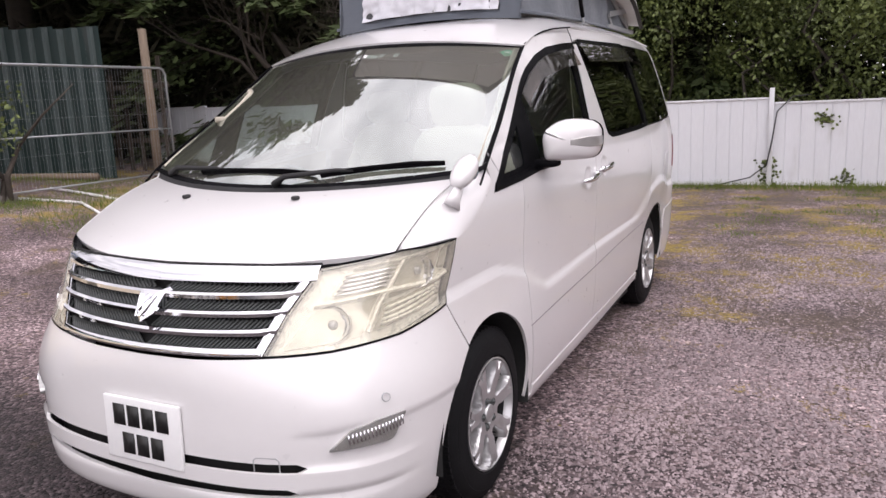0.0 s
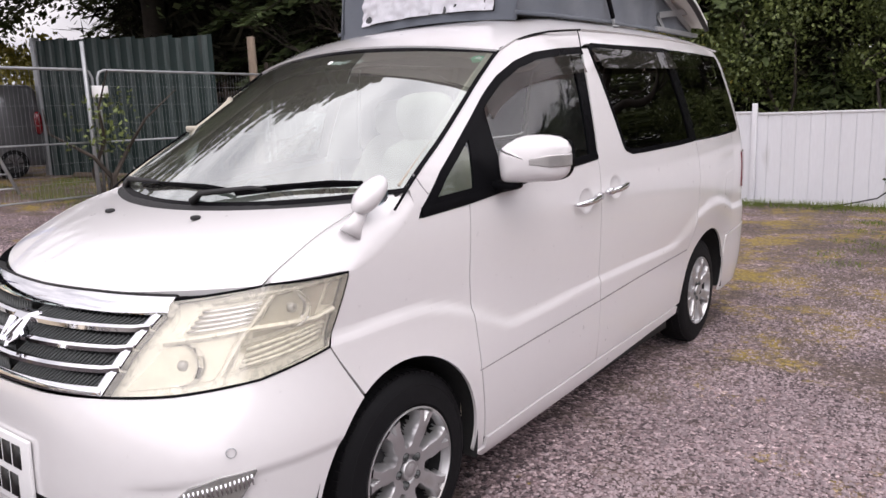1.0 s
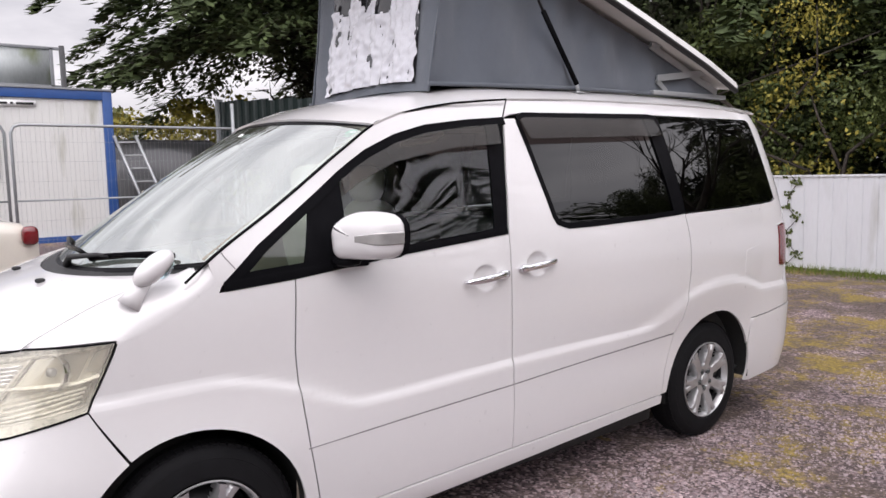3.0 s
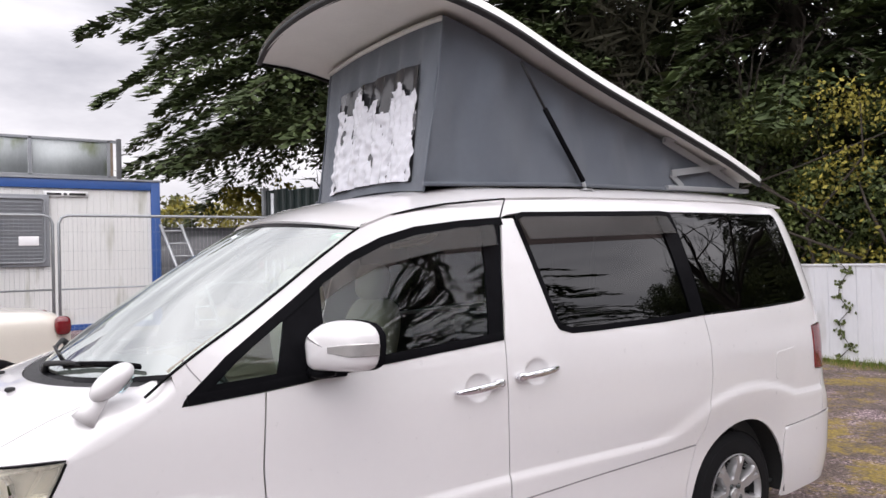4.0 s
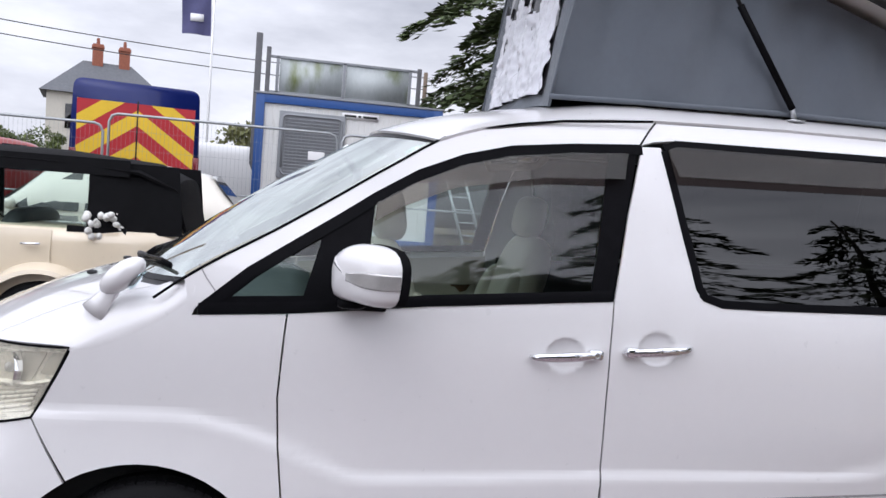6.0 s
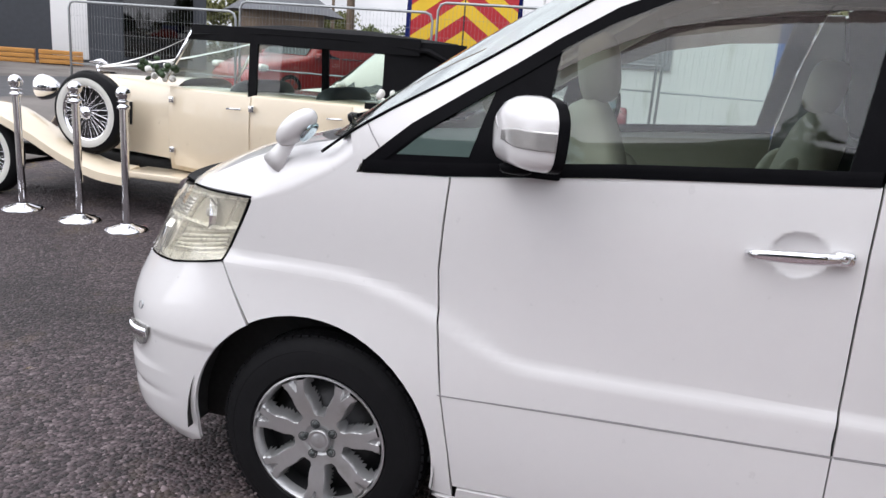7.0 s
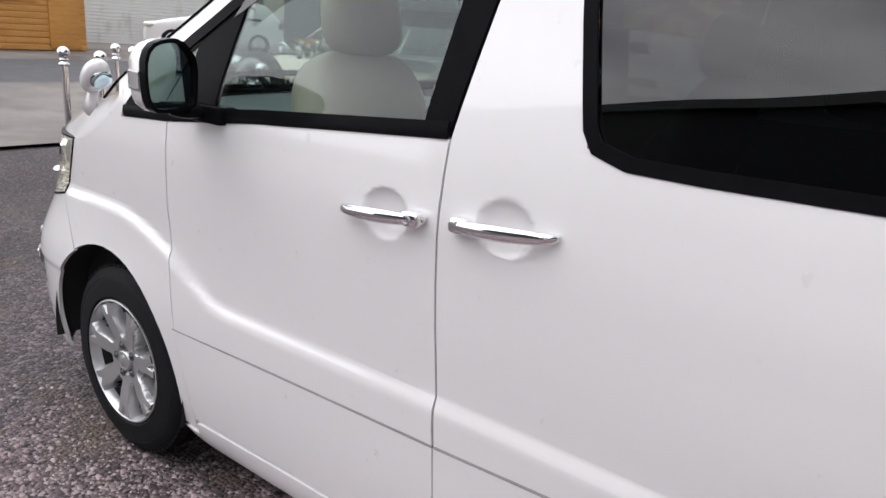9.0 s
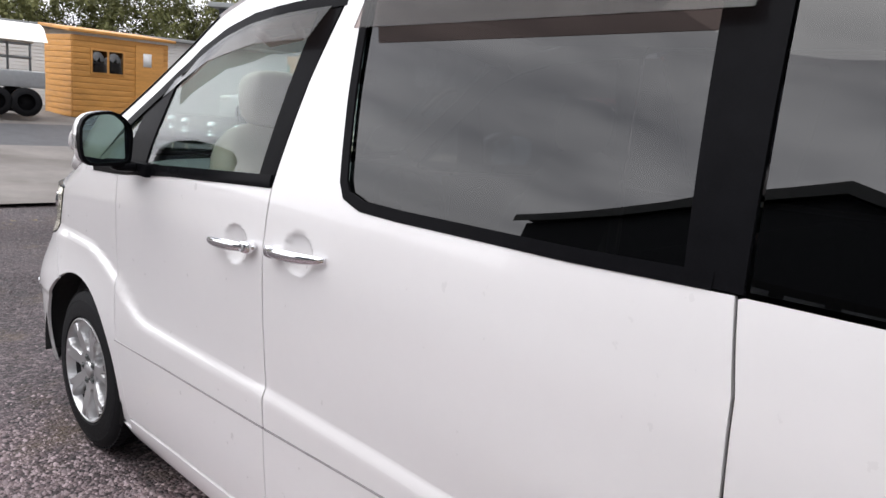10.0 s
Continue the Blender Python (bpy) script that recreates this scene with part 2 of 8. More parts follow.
def herm(x, xs, ys):
    """A smooth curve through points."""
    n = len(xs)
    if x <= xs[0]:
        return ys[0]
    if x >= xs[-1]:
        return ys[-1]
    i = max(k for k in range(n - 1) if xs[k] <= x)
    sl = lambda k: (ys[k + 1] - ys[k]) / (xs[k + 1] - xs[k])
    def tang(k):
        if k == 0 or k == n - 1:
            return sl(0) if k == 0 else sl(n - 2)
        a, b = sl(k - 1), sl(k)
        return 0 if a * b <= 0 else 2 * a * b / (a + b)
    h = xs[i + 1] - xs[i]
    t = (x - xs[i]) / h
    return ys[i] * (2 * t**3 - 3 * t**2 + 1) + tang(i) * h * (t**3 - 2 * t**2 + t) + ys[i + 1] * (3 * t**2 - 2 * t**3) + tang(i + 1) * h * (t**3 - t**2)


def step01(t):
    t = max(0.0, min(1.0, t))
    return t * t * (3 - 2 * t)


# ---- the camper van: its skin as a surface over (length, height) ----
SZ = (0.17, 0.21, 0.25, 0.4, 0.6, 0.73, 0.8, 0.95, 1.08, 1.2, 1.28, 1.5, 1.7, 1.78, 1.85, 1.9, 1.93)
SX = (0.735, 0.768, 0.786, 0.808, 0.822, 0.828, 0.832, 0.841, 0.845, 0.838, 0.827, 0.776, 0.716, 0.687, 0.645, 0.59, 0.51)
CY = (-0.7, -0.37, -0.12, 0.04, 0.19, 0.35, 0.47, 0.61, 0.8, 1.36, 2.2, 2.32, 2.45, 2.69, 2.95, 3.18, 3.59, 3.9)
CZ = (0.80, 0.85, 0.885, 0.885, 0.86, 0.81, 0.755, 0.71, 0.712, 0.728, 0.735, 0.745, 0.80, 0.89, 0.92, 0.89, 0.77, 0.72)
NZ = (0.17, 0.22, 0.30, 0.40, 0.5, 0.6, 0.7, 0.78, 0.88, 0.94, 1.02, 1.06)
NY = (-0.80, -0.85, -0.885, -0.895, -0.895, -0.89, -0.885, -0.868, -0.825, -0.79, -0.725, -0.69)
RZ = (0.2, 0.3, 0.45, 0.7, 0.78, 0.95, 1.2, 1.5, 1.8, 1.9)
RY = (3.90, 3.95, 3.98, 3.98, 3.95, 3.90, 3.86, 3.79, 3.72, 3.68)
Y0, LF, Y1, LR = -0.2, 1.15, 3.4, 1.3
CUPS = ((1.205, 1.10), (1.505, 1.13))


def half_width(y, z):
    w = herm(z, SZ, SX)
    k = herm(y, (-0.3, 0.1, 0.6, 1.1, 1.8, 2.5, 2.9, 3.3, 3.7), (0.940, 0.957, 0.988, 1, 1.014, 1.042, 1.040, 1.014, 0.978))
    w *= 1 - (1 - k) * step01((z - 0.55) / 0.35)
    w *= 1 - 0.05 * max(0, min(1, (1.15 - y) / 0.5)) * step01((z - 1.2) / 0.4)
    w += 0.013 * math.sin(math.pi / 2 * max(0.0, min(1.0, (herm(y, CY, CZ) - z) / 0.040))) * (1 - 0.4 * step01((0.5 - z) / 0.3))
    for cy, cz in CUPS:
        r = ((y - cy) / 0.062) ** 2 + ((z - cz) / 0.052) ** 2
        if r < 1:
            w -= 0.018 * (1 - r) ** 0.6
    return w


def skin(u, z, off=0.0):
    """The place on the van's left skin; u runs along the side and round both ends."""
    def raw(u, z):
        if u < Y0:
            f = math.pi / 2 * max(0.0, 1 + (u - Y0) / LF)
            n = 3.05 - 0.68 * step01((z - 0.60) / 0.25)
            s, c = math.sin(f), math.cos(f)
            q = (abs(s) ** n + abs(c) ** n) ** (1 / n)
            return Vector((half_width(Y0, z) * s / q, Y0 - (Y0 - herm(z, NZ, NY)) * c / q, z))
        if u > Y1:
            f = math.pi / 2 * max(0.0, 1 - (u - Y1) / LR)
            n = 4.5
            s, c = math.sin(f), math.cos(f)
            q = (abs(s) ** n + abs(c) ** n) ** (1 / n)
            return Vector((half_width(Y1, z) * s / q, Y1 + (herm(z, RZ, RY) - Y1) * c / q, z))
        return Vector((half_width(u, z), u, z))
    p = raw(u, z)
    if off:
        e = 0.012
        a = raw(u + e, z) - raw(u - e, z)
        b = raw(u, z + e) - raw(u, z - e)
        n = a.cross(b)
        if n.length > 1e-9:
            p = p + n.normalized() * off
    return p


def at_nose(x, y, z):
    """The u of a place on the nose."""
    f = math.atan2(x / half_width(Y0, z), (Y0 - y) / (Y0 - herm(z, NZ, NY)))
    return Y0 - LF * (1 - f / (math.pi / 2))


def nose_x(x, z):
    """The u on the nose at a given distance from the middle."""
    lo, hi = Y0 - LF, Y0
    for _ in range(30):
        mid = (lo + hi) / 2
        lo, hi = (mid, hi) if skin(mid, z).x < x else (lo, mid)
    return lo


UN = Y0 - LF


def smooth_poly(pts, rounds):
    """Rounds the corners whose numbers are given."""
    out = []
    for i, p in enumerate(pts):
        if i in rounds:
            a, b, p = Vector(pts[i - 1]), Vector(pts[(i + 1) % len(pts)]), Vector(p)
            r = rounds[i]
            s, e = p + (a - p).normalized() * r, p + (b - p).normalized() * r
            out += [tuple((1 - t) ** 2 * s + 2 * t * (1 - t) * p + t * t * e) for t in (0, 0.25, 0.5, 0.75, 1)]
        else:
            out.append(tuple(p))
    return out


def shrink(pts, gap):
    """The outline drawn in by gap on all sides."""
    n = len(pts)
    area = sum(pts[i][0] * pts[(i + 1) % n][1] - pts[(i + 1) % n][0] * pts[i][1] for i in range(n))
    s = 1 if area > 0 else -1
    out = []
    for i in range(n):
        a, b, c = Vector(pts[i - 1]), Vector(pts[i]), Vector(pts[(i + 1) % n])
        d1, d2 = (b - a).normalized(), (c - b).normalized()
        n1, n2 = Vector((-d1.y, d1.x)) * s, Vector((-d2.y, d2.x)) * s
        m = n1 + n2
        k = max(0.35, (m.length / 2) ** 2)
        out.append(tuple(b + m / 2 * gap / k))
    return out


def sheet(pts, off=0.0, thick=0.012, cell=0.035, gap=0.003, both=False, cuts_u=(), cuts_z=(), chart=skin, offset_of=None):
    """A panel of the skin inside an outline of (u, z), with a folded-in rim. both: mirrored over the middle into one mesh."""
    if gap:
        pts = shrink(pts, gap)
    bm = bmesh.new()
    bm.faces.new([bm.verts.new((p[0], p[1], 0)) for p in pts])
    lo = [min(p[i] for p in pts) for i in (0, 1)]
    hi = [max(p[i] for p in pts) for i in (0, 1)]
    for i, extra in ((0, cuts_u), (1, cuts_z)):
        k = math.ceil((hi[i] - lo[i]) / cell)
        for c in [lo[i] + (j + 0.5) * (hi[i] - lo[i]) / k for j in range(k)] + [e for e in extra if lo[i] < e < hi[i]]:
            no = (1, 0, 0) if i == 0 else (0, 1, 0)
            bmesh.ops.bisect_plane(bm, geom=bm.verts[:] + bm.edges[:] + bm.faces[:], plane_co=(c, 0, 0) if i == 0 else (0, c, 0), plane_no=no, dist=1e-5)
    bmesh.ops.triangulate(bm, faces=[f for f in bm.faces if len(f.verts) > 4])
    flat = {v: (v.co.x, v.co.y) for v in bm.verts}
    rim = [e for e in bm.edges if len(e.link_faces) == 1]
    for v, (u, z) in flat.items():
        v.co = chart(u, z, off if offset_of is None else offset_of(u, z))
    if thick:
        g = bmesh.ops.extrude_edge_only(bm, edges=rim)["geom"]
        fresh = [v for v in g if isinstance(v, bmesh.types.BMVert)]
        for v in fresh:
            near = min((e.other_vert(v) for e in v.link_edges if e.other_vert(v) in flat), key=lambda w: (w.co - v.co).length)
            u, z = flat[near]
            v.co = chart(u, z, (off if offset_of is None else offset_of(u, z)) - thick)
        for e in rim:
            e.smooth = False
    bmesh.ops.recalc_face_normals(bm, faces=bm.faces)
    probe = max(bm.faces, key=lambda f: f.calc_area())
    if probe.normal.dot(Vector((1, -0.2, 0.05))) < 0 and probe.normal.x < 0.3:
        bmesh.ops.reverse_faces(bm, faces=bm.faces[:])
    if both:
        g = bmesh.ops.duplicate(bm, geom=bm.verts[:] + bm.edges[:] + bm.faces[:])["geom"]
        for v in [x for x in g if isinstance(x, bmesh.types.BMVert)]:
            v.co.x *= -1
        bmesh.ops.reverse_faces(bm, faces=[x for x in g if isinstance(x, bmesh.types.BMFace)])
        bmesh.ops.remove_doubles(bm, verts=bm.verts[:], dist=0.0005)
    return bm


def flip(bm):
    b2 = bm.copy()
    for v in b2.verts:
        v.co.x *= -1
    bmesh.ops.reverse_faces(b2, faces=b2.faces[:])
    return b2


def two(name, bm, material, parent, label="", smooth=True):
    """The part on the left side and its mirror image on the right."""
    b2 = flip(bm)
    return part(name, bm, material, parent, label, smooth), part(name, b2, material, parent, label, smooth)


def band(path, width, off=0.0, thick=0.006, chart=skin, lift=0.0):
    """A strip along a path on the skin: a shallow bar of that width."""
    pts = [Vector(p) for p in path]
    dense = []
    for a, b in zip(pts, pts[1:]):
        k = max(1, round((b - a).length / 0.04))
        dense += [a + (b - a) * j / k for j in range(k)]
    dense.append(pts[-1])
    rows = []
    for i, p in enumerate(dense):
        d = (dense[min(i + 1, len(dense) - 1)] - dense[max(i - 1, 0)]).normalized()
        s = Vector((-d.y, d.x)) * width / 2
        a, b = p + s, p - s
        rows.append([chart(*a, off - thick), chart(*a, off), chart(*p, off + lift), chart(*b, off), chart(*b, off - thick)])
    bm = bmesh.new()
    g = loft(bm, rows)
    bm.faces.new(g[0])
    bm.faces.new(g[-1][::-1])
    bmesh.ops.recalc_face_normals(bm, faces=bm.faces)
    sharpen(bm, 50)
    return bm


def arch(cy, cz, r, a0, a1, k=18):
    return [(cy + r * math.cos(radians(a0 + (a1 - a0) * i / k)), cz + r * math.sin(radians(a0 + (a1 - a0) * i / k))) for i in range(k + 1)]


van = thing("camper_van", "pearl white people carrier camper with raised pop-top roof, parked on gravel", "camper van")

# outlines along the side
DOOR_F = [(0.43, 0.245), (0.41, 0.40), (0.375, 0.60), (0.352, 0.79), (0.342, 0.93), (0.347, 1.05), (0.355, 1.183)]
DOOR_B = [(1.375, 0.28), (1.37, 0.50), (1.362, 0.65), (1.362, 0.72), (1.352, 0.95), (1.348, 1.12), (1.352, 1.275)]
SLIDE_R = [(2.455, 0.30), (2.46, 0.44), (2.49, 0.60), (2.575, 0.73), (2.612, 0.88), (2.622, 1.0), (2.614, 1.15), (2.588, 1.29)]
BELT_F = [(0.355, 1.183), (0.77, 1.228), (1.352, 1.275)]
FRAME_TOP = [(0.085, 1.170), (0.11, 1.20), (0.23, 1.305), (0.37, 1.40), (0.49, 1.48), (0.59, 1.55), (0.72, 1.63), (0.86, 1.69), (1.01, 1.73), (1.22, 1.755), (1.445, 1.772)]
SCREEN_EDGE = [(0.060, 1.265), (0.152, 1.325), (0.295, 1.410), (0.453, 1.511), (0.603, 1.611), (0.70, 1.674), (0.763, 1.716), (0.80, 1.737)]
ROOF_EDGE = [(0.92, 1.775), (1.19, 1.825), (1.5, 1.855), (2.0, 1.872), (2.6, 1.876), (3.2, 1.872), (3.62, 1.855)]
LOW_LINE = [(0.30, 0.565), (0.37, 0.574), (0.76, 0.590), (1.365, 0.612), (1.80, 0.634), (2.53, 0.664)]


def low(y):
    return herm(y, [p[0] for p in LOW_LINE], [p[1] for p in LOW_LINE])


ARCH_F, ARCH_R = (-0.035, 0.33, 0.395), (2.905, 0.33, 0.40)
CUP_U = [c + k * 0.009 for c in (1.205, 1.505) for k in range(-8, 9)]
CUP_Z = [c + k * 0.008 for c in (1.10, 1.13) for k in range(-8, 9)]
CREASE = [0.63 + 0.012 * k for k in range(10)]

# front wing
hl_out_b = (at_nose(0.813, -0.332, 0.85), 0.85)
wing_top = [(0.09, 1.165), (0.105, 1.20), (0.095, 1.215), (0.0, 1.145), (-0.10, 1.085), (-0.18, 1.055), (-0.25, 1.045)]
pts = DOOR_F[:] + wing_top + [hl_out_b] + arch(*ARCH_F, 119, -10) + [(0.362, 0.25)]
two("front_wing", sheet(pts, cell=0.024, cuts_z=CREASE + [0.75 + 0.02 * k for k in range(8)]), PAINT, van)

# doors
pts = [(0.378, low(0.378) - 0.002)] + [p for p in DOOR_F if p[1] > 0.595] + BELT_F[1:] + DOOR_B[::-1][1:-2] + [(1.366, low(1.366) + 0.0), (0.76, low(0.76))]
front_doors = two("front_door", sheet(pts, cell=0.028, gap=0.0025, cuts_u=CUP_U, cuts_z=CUP_Z + CREASE), PAINT, van)
pts = [(0.4265, 0.285), (0.41, 0.40), (0.379, low(0.378) - 0.002), (0.76, low(0.76)), (1.366, low(1.366)), (1.37, 0.50), (1.375, 0.315), (0.8, 0.30)]
two("door_lower_moulding", sheet(pts, 0.0015, gap=0.0020), PAINT, van)
BELT_S = [(1.352, 1.275), (1.40, 1.55), (1.455, 1.772), (1.52, 1.868)]
WIN_S = [(1.525, 1.775), (1.575, 1.795), (2.49, 1.815), (2.53, 1.81), (2.588, 1.295), (2.30, 1.285), (1.85, 1.272), (1.72, 1.272), (1.645, 1.30)]
pts = [(1.366, low(1.366))] + DOOR_B[3:] + BELT_S[1:3] + [(1.525, 1.775)] + WIN_S[::-1][:5] + SLIDE_R[::-1][1:5] + [(2.520, 0.664), (1.9, low(1.9))]
sliding_doors = two("sliding_door", sheet(pts, cuts_u=CUP_U, cuts_z=CUP_Z + CREASE), PAINT, van)
pts = [(1.375, 0.315), (1.37, 0.50), (1.366, low(1.366)), (1.9, low(1.9)), (2.517, 0.660), (2.462, 0.47), (2.46, 0.335)]
two("door_lower_moulding", sheet(pts, 0.0015, gap=0.0020), PAINT, van)
two("panel_joint", band([(p[0], p[1] - 0.001) for p in LOW_LINE[1:4]], 0.004, 0.0022, 0.006), JOINT, van)
two("panel_joint", band([(1.372, low(1.372) - 0.001), (1.8, low(1.8) - 0.001), (2.515, 0.6615)], 0.004, 0.0022, 0.006), JOINT, van)
two("panel_joint", band([(0.098, 1.308), (0.120, 1.272), (0.148, 1.236)], 0.004, 0.001, 0.006), JOINT, van)
# sill
pts = [(0.365, 0.245), (0.435, 0.242), (0.44, 0.283), (0.8, 0.297), (1.375, 0.312), (2.46, 0.332), (2.46, 0.285), (1.4, 0.235), (0.45, 0.195)]
two("side_sill", sheet(pts, 0.006, gap=0.002), PAINT, van)

# rear quarter with its bumper corner
REAR_U = Y1 + LR
pts = SLIDE_R[::-1][0:5] + [(2.519, 0.66), (2.464, 0.47), (2.462, 0.335)] + arch(*ARCH_R, 179, 22) + [(3.30, 0.635), (3.5, 0.645), (3.78, 0.665), (3.82, 0.92), (3.72, 0.93), (3.70, 1.17), (3.80, 1.18), (3.80, 1.40), (3.72, 1.33), (3.63, 1.318), (3.2, 1.305), (2.60, 1.295)]
two("rear_quarter", sheet(pts, cuts_z=[0.7 + 0.025 * k for k in range(10)]), PAINT, van)
pts = arch(*ARCH_R, 20, -12) + [(3.36, 0.24), (3.9, 0.27), (REAR_U, 0.27), (REAR_U, 0.67), (3.78, 0.662), (3.5, 0.642), (3.298, 0.632)]
part("rear_bumper", sheet(pts, 0.004, gap=0.002, both=True), PAINT, van)
pts = [(3.72, 0.93), (3.86, 0.92), (3.88, 1.18), (3.70, 1.17)]
two("tail_lamp", sheet(pts, 0.006, gap=0.002), RED_LENS, van, "dark red tail lamp")
pts = [(3.78, 0.67), (REAR_U, 0.67), (REAR_U, 1.86), (3.62, 1.855), (3.66, 1.80), (3.80, 1.40), (3.80, 1.18), (3.88, 1.18), (3.86, 0.92), (3.82, 0.92)]
part("tailgate", sheet(pts, gap=0.002, both=True, cell=0.06), PAINT, van)

# pillars and roof rail in one pressing
pts = SCREEN_EDGE + ROOF_EDGE + [(3.665, 1.80), (3.60, 1.815), (2.545, 1.815), (2.49, 1.818), (1.575, 1.80), (1.50, 1.79), (1.455, 1.775)] + FRAME_TOP[::-1]
two("roof_rail", sheet(pts, gap=0.0, thick=0.015), PAINT, van)
pts = [(3.60, 1.815), (3.665, 1.80), (3.80, 1.40), (3.715, 1.33), (3.645, 1.80)]
two("rear_pillar", sheet(pts, gap=0.0), PAINT, van)

# side glass, frames and wind deflectors
tri = two("quarter_light", sheet(smooth_poly([(0.13, 1.185), (0.40, 1.205), (0.47, 1.46)], {0: 0.03}), -0.008, thick=0.0, gap=0), CLEAR, van)
pts = [(0.55, 1.215), (0.575, 1.53), (0.72, 1.62), (0.86, 1.68), (1.01, 1.72), (1.22, 1.745), (1.36, 1.752), (1.32, 1.52), (1.29, 1.272)]
dglass = two("door_glass", sheet(pts, -0.008, thick=0.0, gap=0), CLEAR, van)
pts = [(0.385, 1.19), (0.57, 1.205), (0.60, 1.565), (0.455, 1.455)]
two("window_pillar", sheet(pts, -0.004, gap=0), BLACK_TRIM, van)
pts = [(1.275, 1.27), (1.345, 1.276), (1.39, 1.53), (1.445, 1.772), (1.345, 1.76), (1.31, 1.52)]
two("b_pillar_cover", sheet(pts, -0.002, gap=0), BLACK_TRIM, van)
two("window_frame", band([(p[0] + 0.012, p[1] - 0.012) for p in FRAME_TOP[1:]], 0.034, 0.001), BLACK_TRIM, van)
two("belt_strip", band([(0.105, 1.182), (0.35, 1.199), (0.77, 1.243), (1.345, 1.288)], 0.034, 0.003, lift=0.003), BLACK_TRIM, van)
two("quarter_light_frame", band([(0.14, 1.195), (0.25, 1.295), (0.36, 1.375), (0.46, 1.445)], 0.034, -0.002), BLACK_TRIM, van)
two("quarter_light_frame", band([(0.12, 1.193), (0.18, 1.207), (0.40, 1.222)], 0.03, -0.003), BLACK_TRIM, van)
VIS_T = [(0.60, 1.520), (0.72, 1.592), (0.86, 1.656), (1.01, 1.698), (1.22, 1.727), (1.405, 1.741)]
VIS_B = [(1.38, 1.648), (1.12, 1.632), (0.84, 1.58), (0.68, 1.51), (0.595, 1.46)]
vis_off = lambda u, z: 0.006 + 0.26 * max(0, herm(u, [p[0] for p in VIS_T], [p[1] for p in VIS_T]) - z)
two("wind_deflector", sheet(VIS_T + VIS_B, gap=0, thick=0.003, offset_of=vis_off), VISOR, van, "smoked acrylic wind deflector")
pts = [(1.54, 1.765), (1.58, 1.785), (2.47, 1.80), (2.53, 1.315), (2.30, 1.30), (1.85, 1.288), (1.72, 1.288), (1.655, 1.312)]
two("sliding_door_glass", sheet(pts, -0.008, thick=0.0, gap=0), PRIVACY, van)
ring = [(1.535, 1.772), (1.58, 1.79), (2.48, 1.807), (2.535, 1.80)]
two("window_seal", band(ring, 0.022, 0.002), BLACK_TRIM, van)
two("window_seal", band([(2.55, 1.305), (2.30, 1.293), (1.85, 1.282), (1.72, 1.283), (1.66, 1.30), (1.64, 1.33), (1.59, 1.52), (1.535, 1.762)], 0.026, 0.002), BLACK_TRIM, van)
pts = [(2.435, 1.80), (2.546, 1.81), (2.597, 1.295), (2.505, 1.295)]
two("c_pillar_cover", sheet(pts, 0.0, gap=0), BLACK_TRIM, van)
VS_T = [(1.548, 1.765), (1.58, 1.778), (2.48, 1.790), (2.51, 1.788)]
pts = VS_T + [(2.51, 1.695), (1.565, 1.670), (1.548, 1.735)]
vs_off = lambda u, z: 0.006 + 0.26 * max(0, 1.78 - z)
two("wind_deflector", sheet(pts, gap=0, thick=0.003, offset_of=vs_off), VISOR, van, "smoked acrylic wind deflector")
pts = smooth_poly([(2.550, 1.812), (3.60, 1.815), (3.655, 1.80), (3.72, 1.345), (3.63, 1.322), (2.604, 1.30)], {2: 0.03, 3: 0.02})
two("rear_quarter_glass", sheet(pts, -0.002, thick=0.006, gap=0.001), PRIVACY, van)

# fuel flap (only on this side)
pts = smooth_poly([(3.19, 0.91), (3.40, 0.90), (3.41, 1.07), (3.19, 1.055)], {0: 0.035, 1: 0.035, 2: 0.035, 3: 0.035})
part("fuel_flap", sheet(pts, 0.002, thick=0.004, gap=0.0), PAINT, van)


# ---- bonnet, windscreen, roof ----
def bonnet_z(x, y):
    return herm(y - 0.4856 * x * x, (-0.735, -0.70, -0.6, -0.5, -0.4, -0.3, -0.2), (1.016, 1.040, 1.092, 1.138, 1.172, 1.198, 1.218)) + 0.025 * (x / 0.7) ** 2


def bonnet_seam(v):
    x = 0.706 + 0.012 * v
    y = (-0.722 + 0.4856 * x * x) * (1 - v) + (-0.28 + 0.5 * x * x) * v
    return Vector((x, y, bonnet_z(x, y)))


rows = []
for j in range(17):
    v = j / 16
    row = []
    for i in range(-20, 21):
        x = i / 20 * (0.703 + 0.012 * v)
        y = (-0.722 + 0.4856 * x * x) * (1 - v) + (-0.28 + 0.5 * x * x) * v
        row.append(Vector((x, y, bonnet_z(x, y))))
    rows.append(row)
edge = [p + Vector((0, 0.004, -0.016)) for p in rows[0]]
bm = bmesh.new()
loft(bm, [edge] + rows)
bmesh.ops.recalc_face_normals(bm, faces=bm.faces)
solid(bm, 0.012)
bonnet = part("bonnet", bm, PAINT, van)
for x in (0.225, -0.268):
    bm = bmesh.new()
    z = bonnet_z(abs(x), -0.337)
    blob(bm, (x, -0.337, z + 0.007), (0.022, 0.034, 0.016), 3)
    part("washer_nozzle", bm, MATT_BLACK, bonnet, "black washer nozzle")

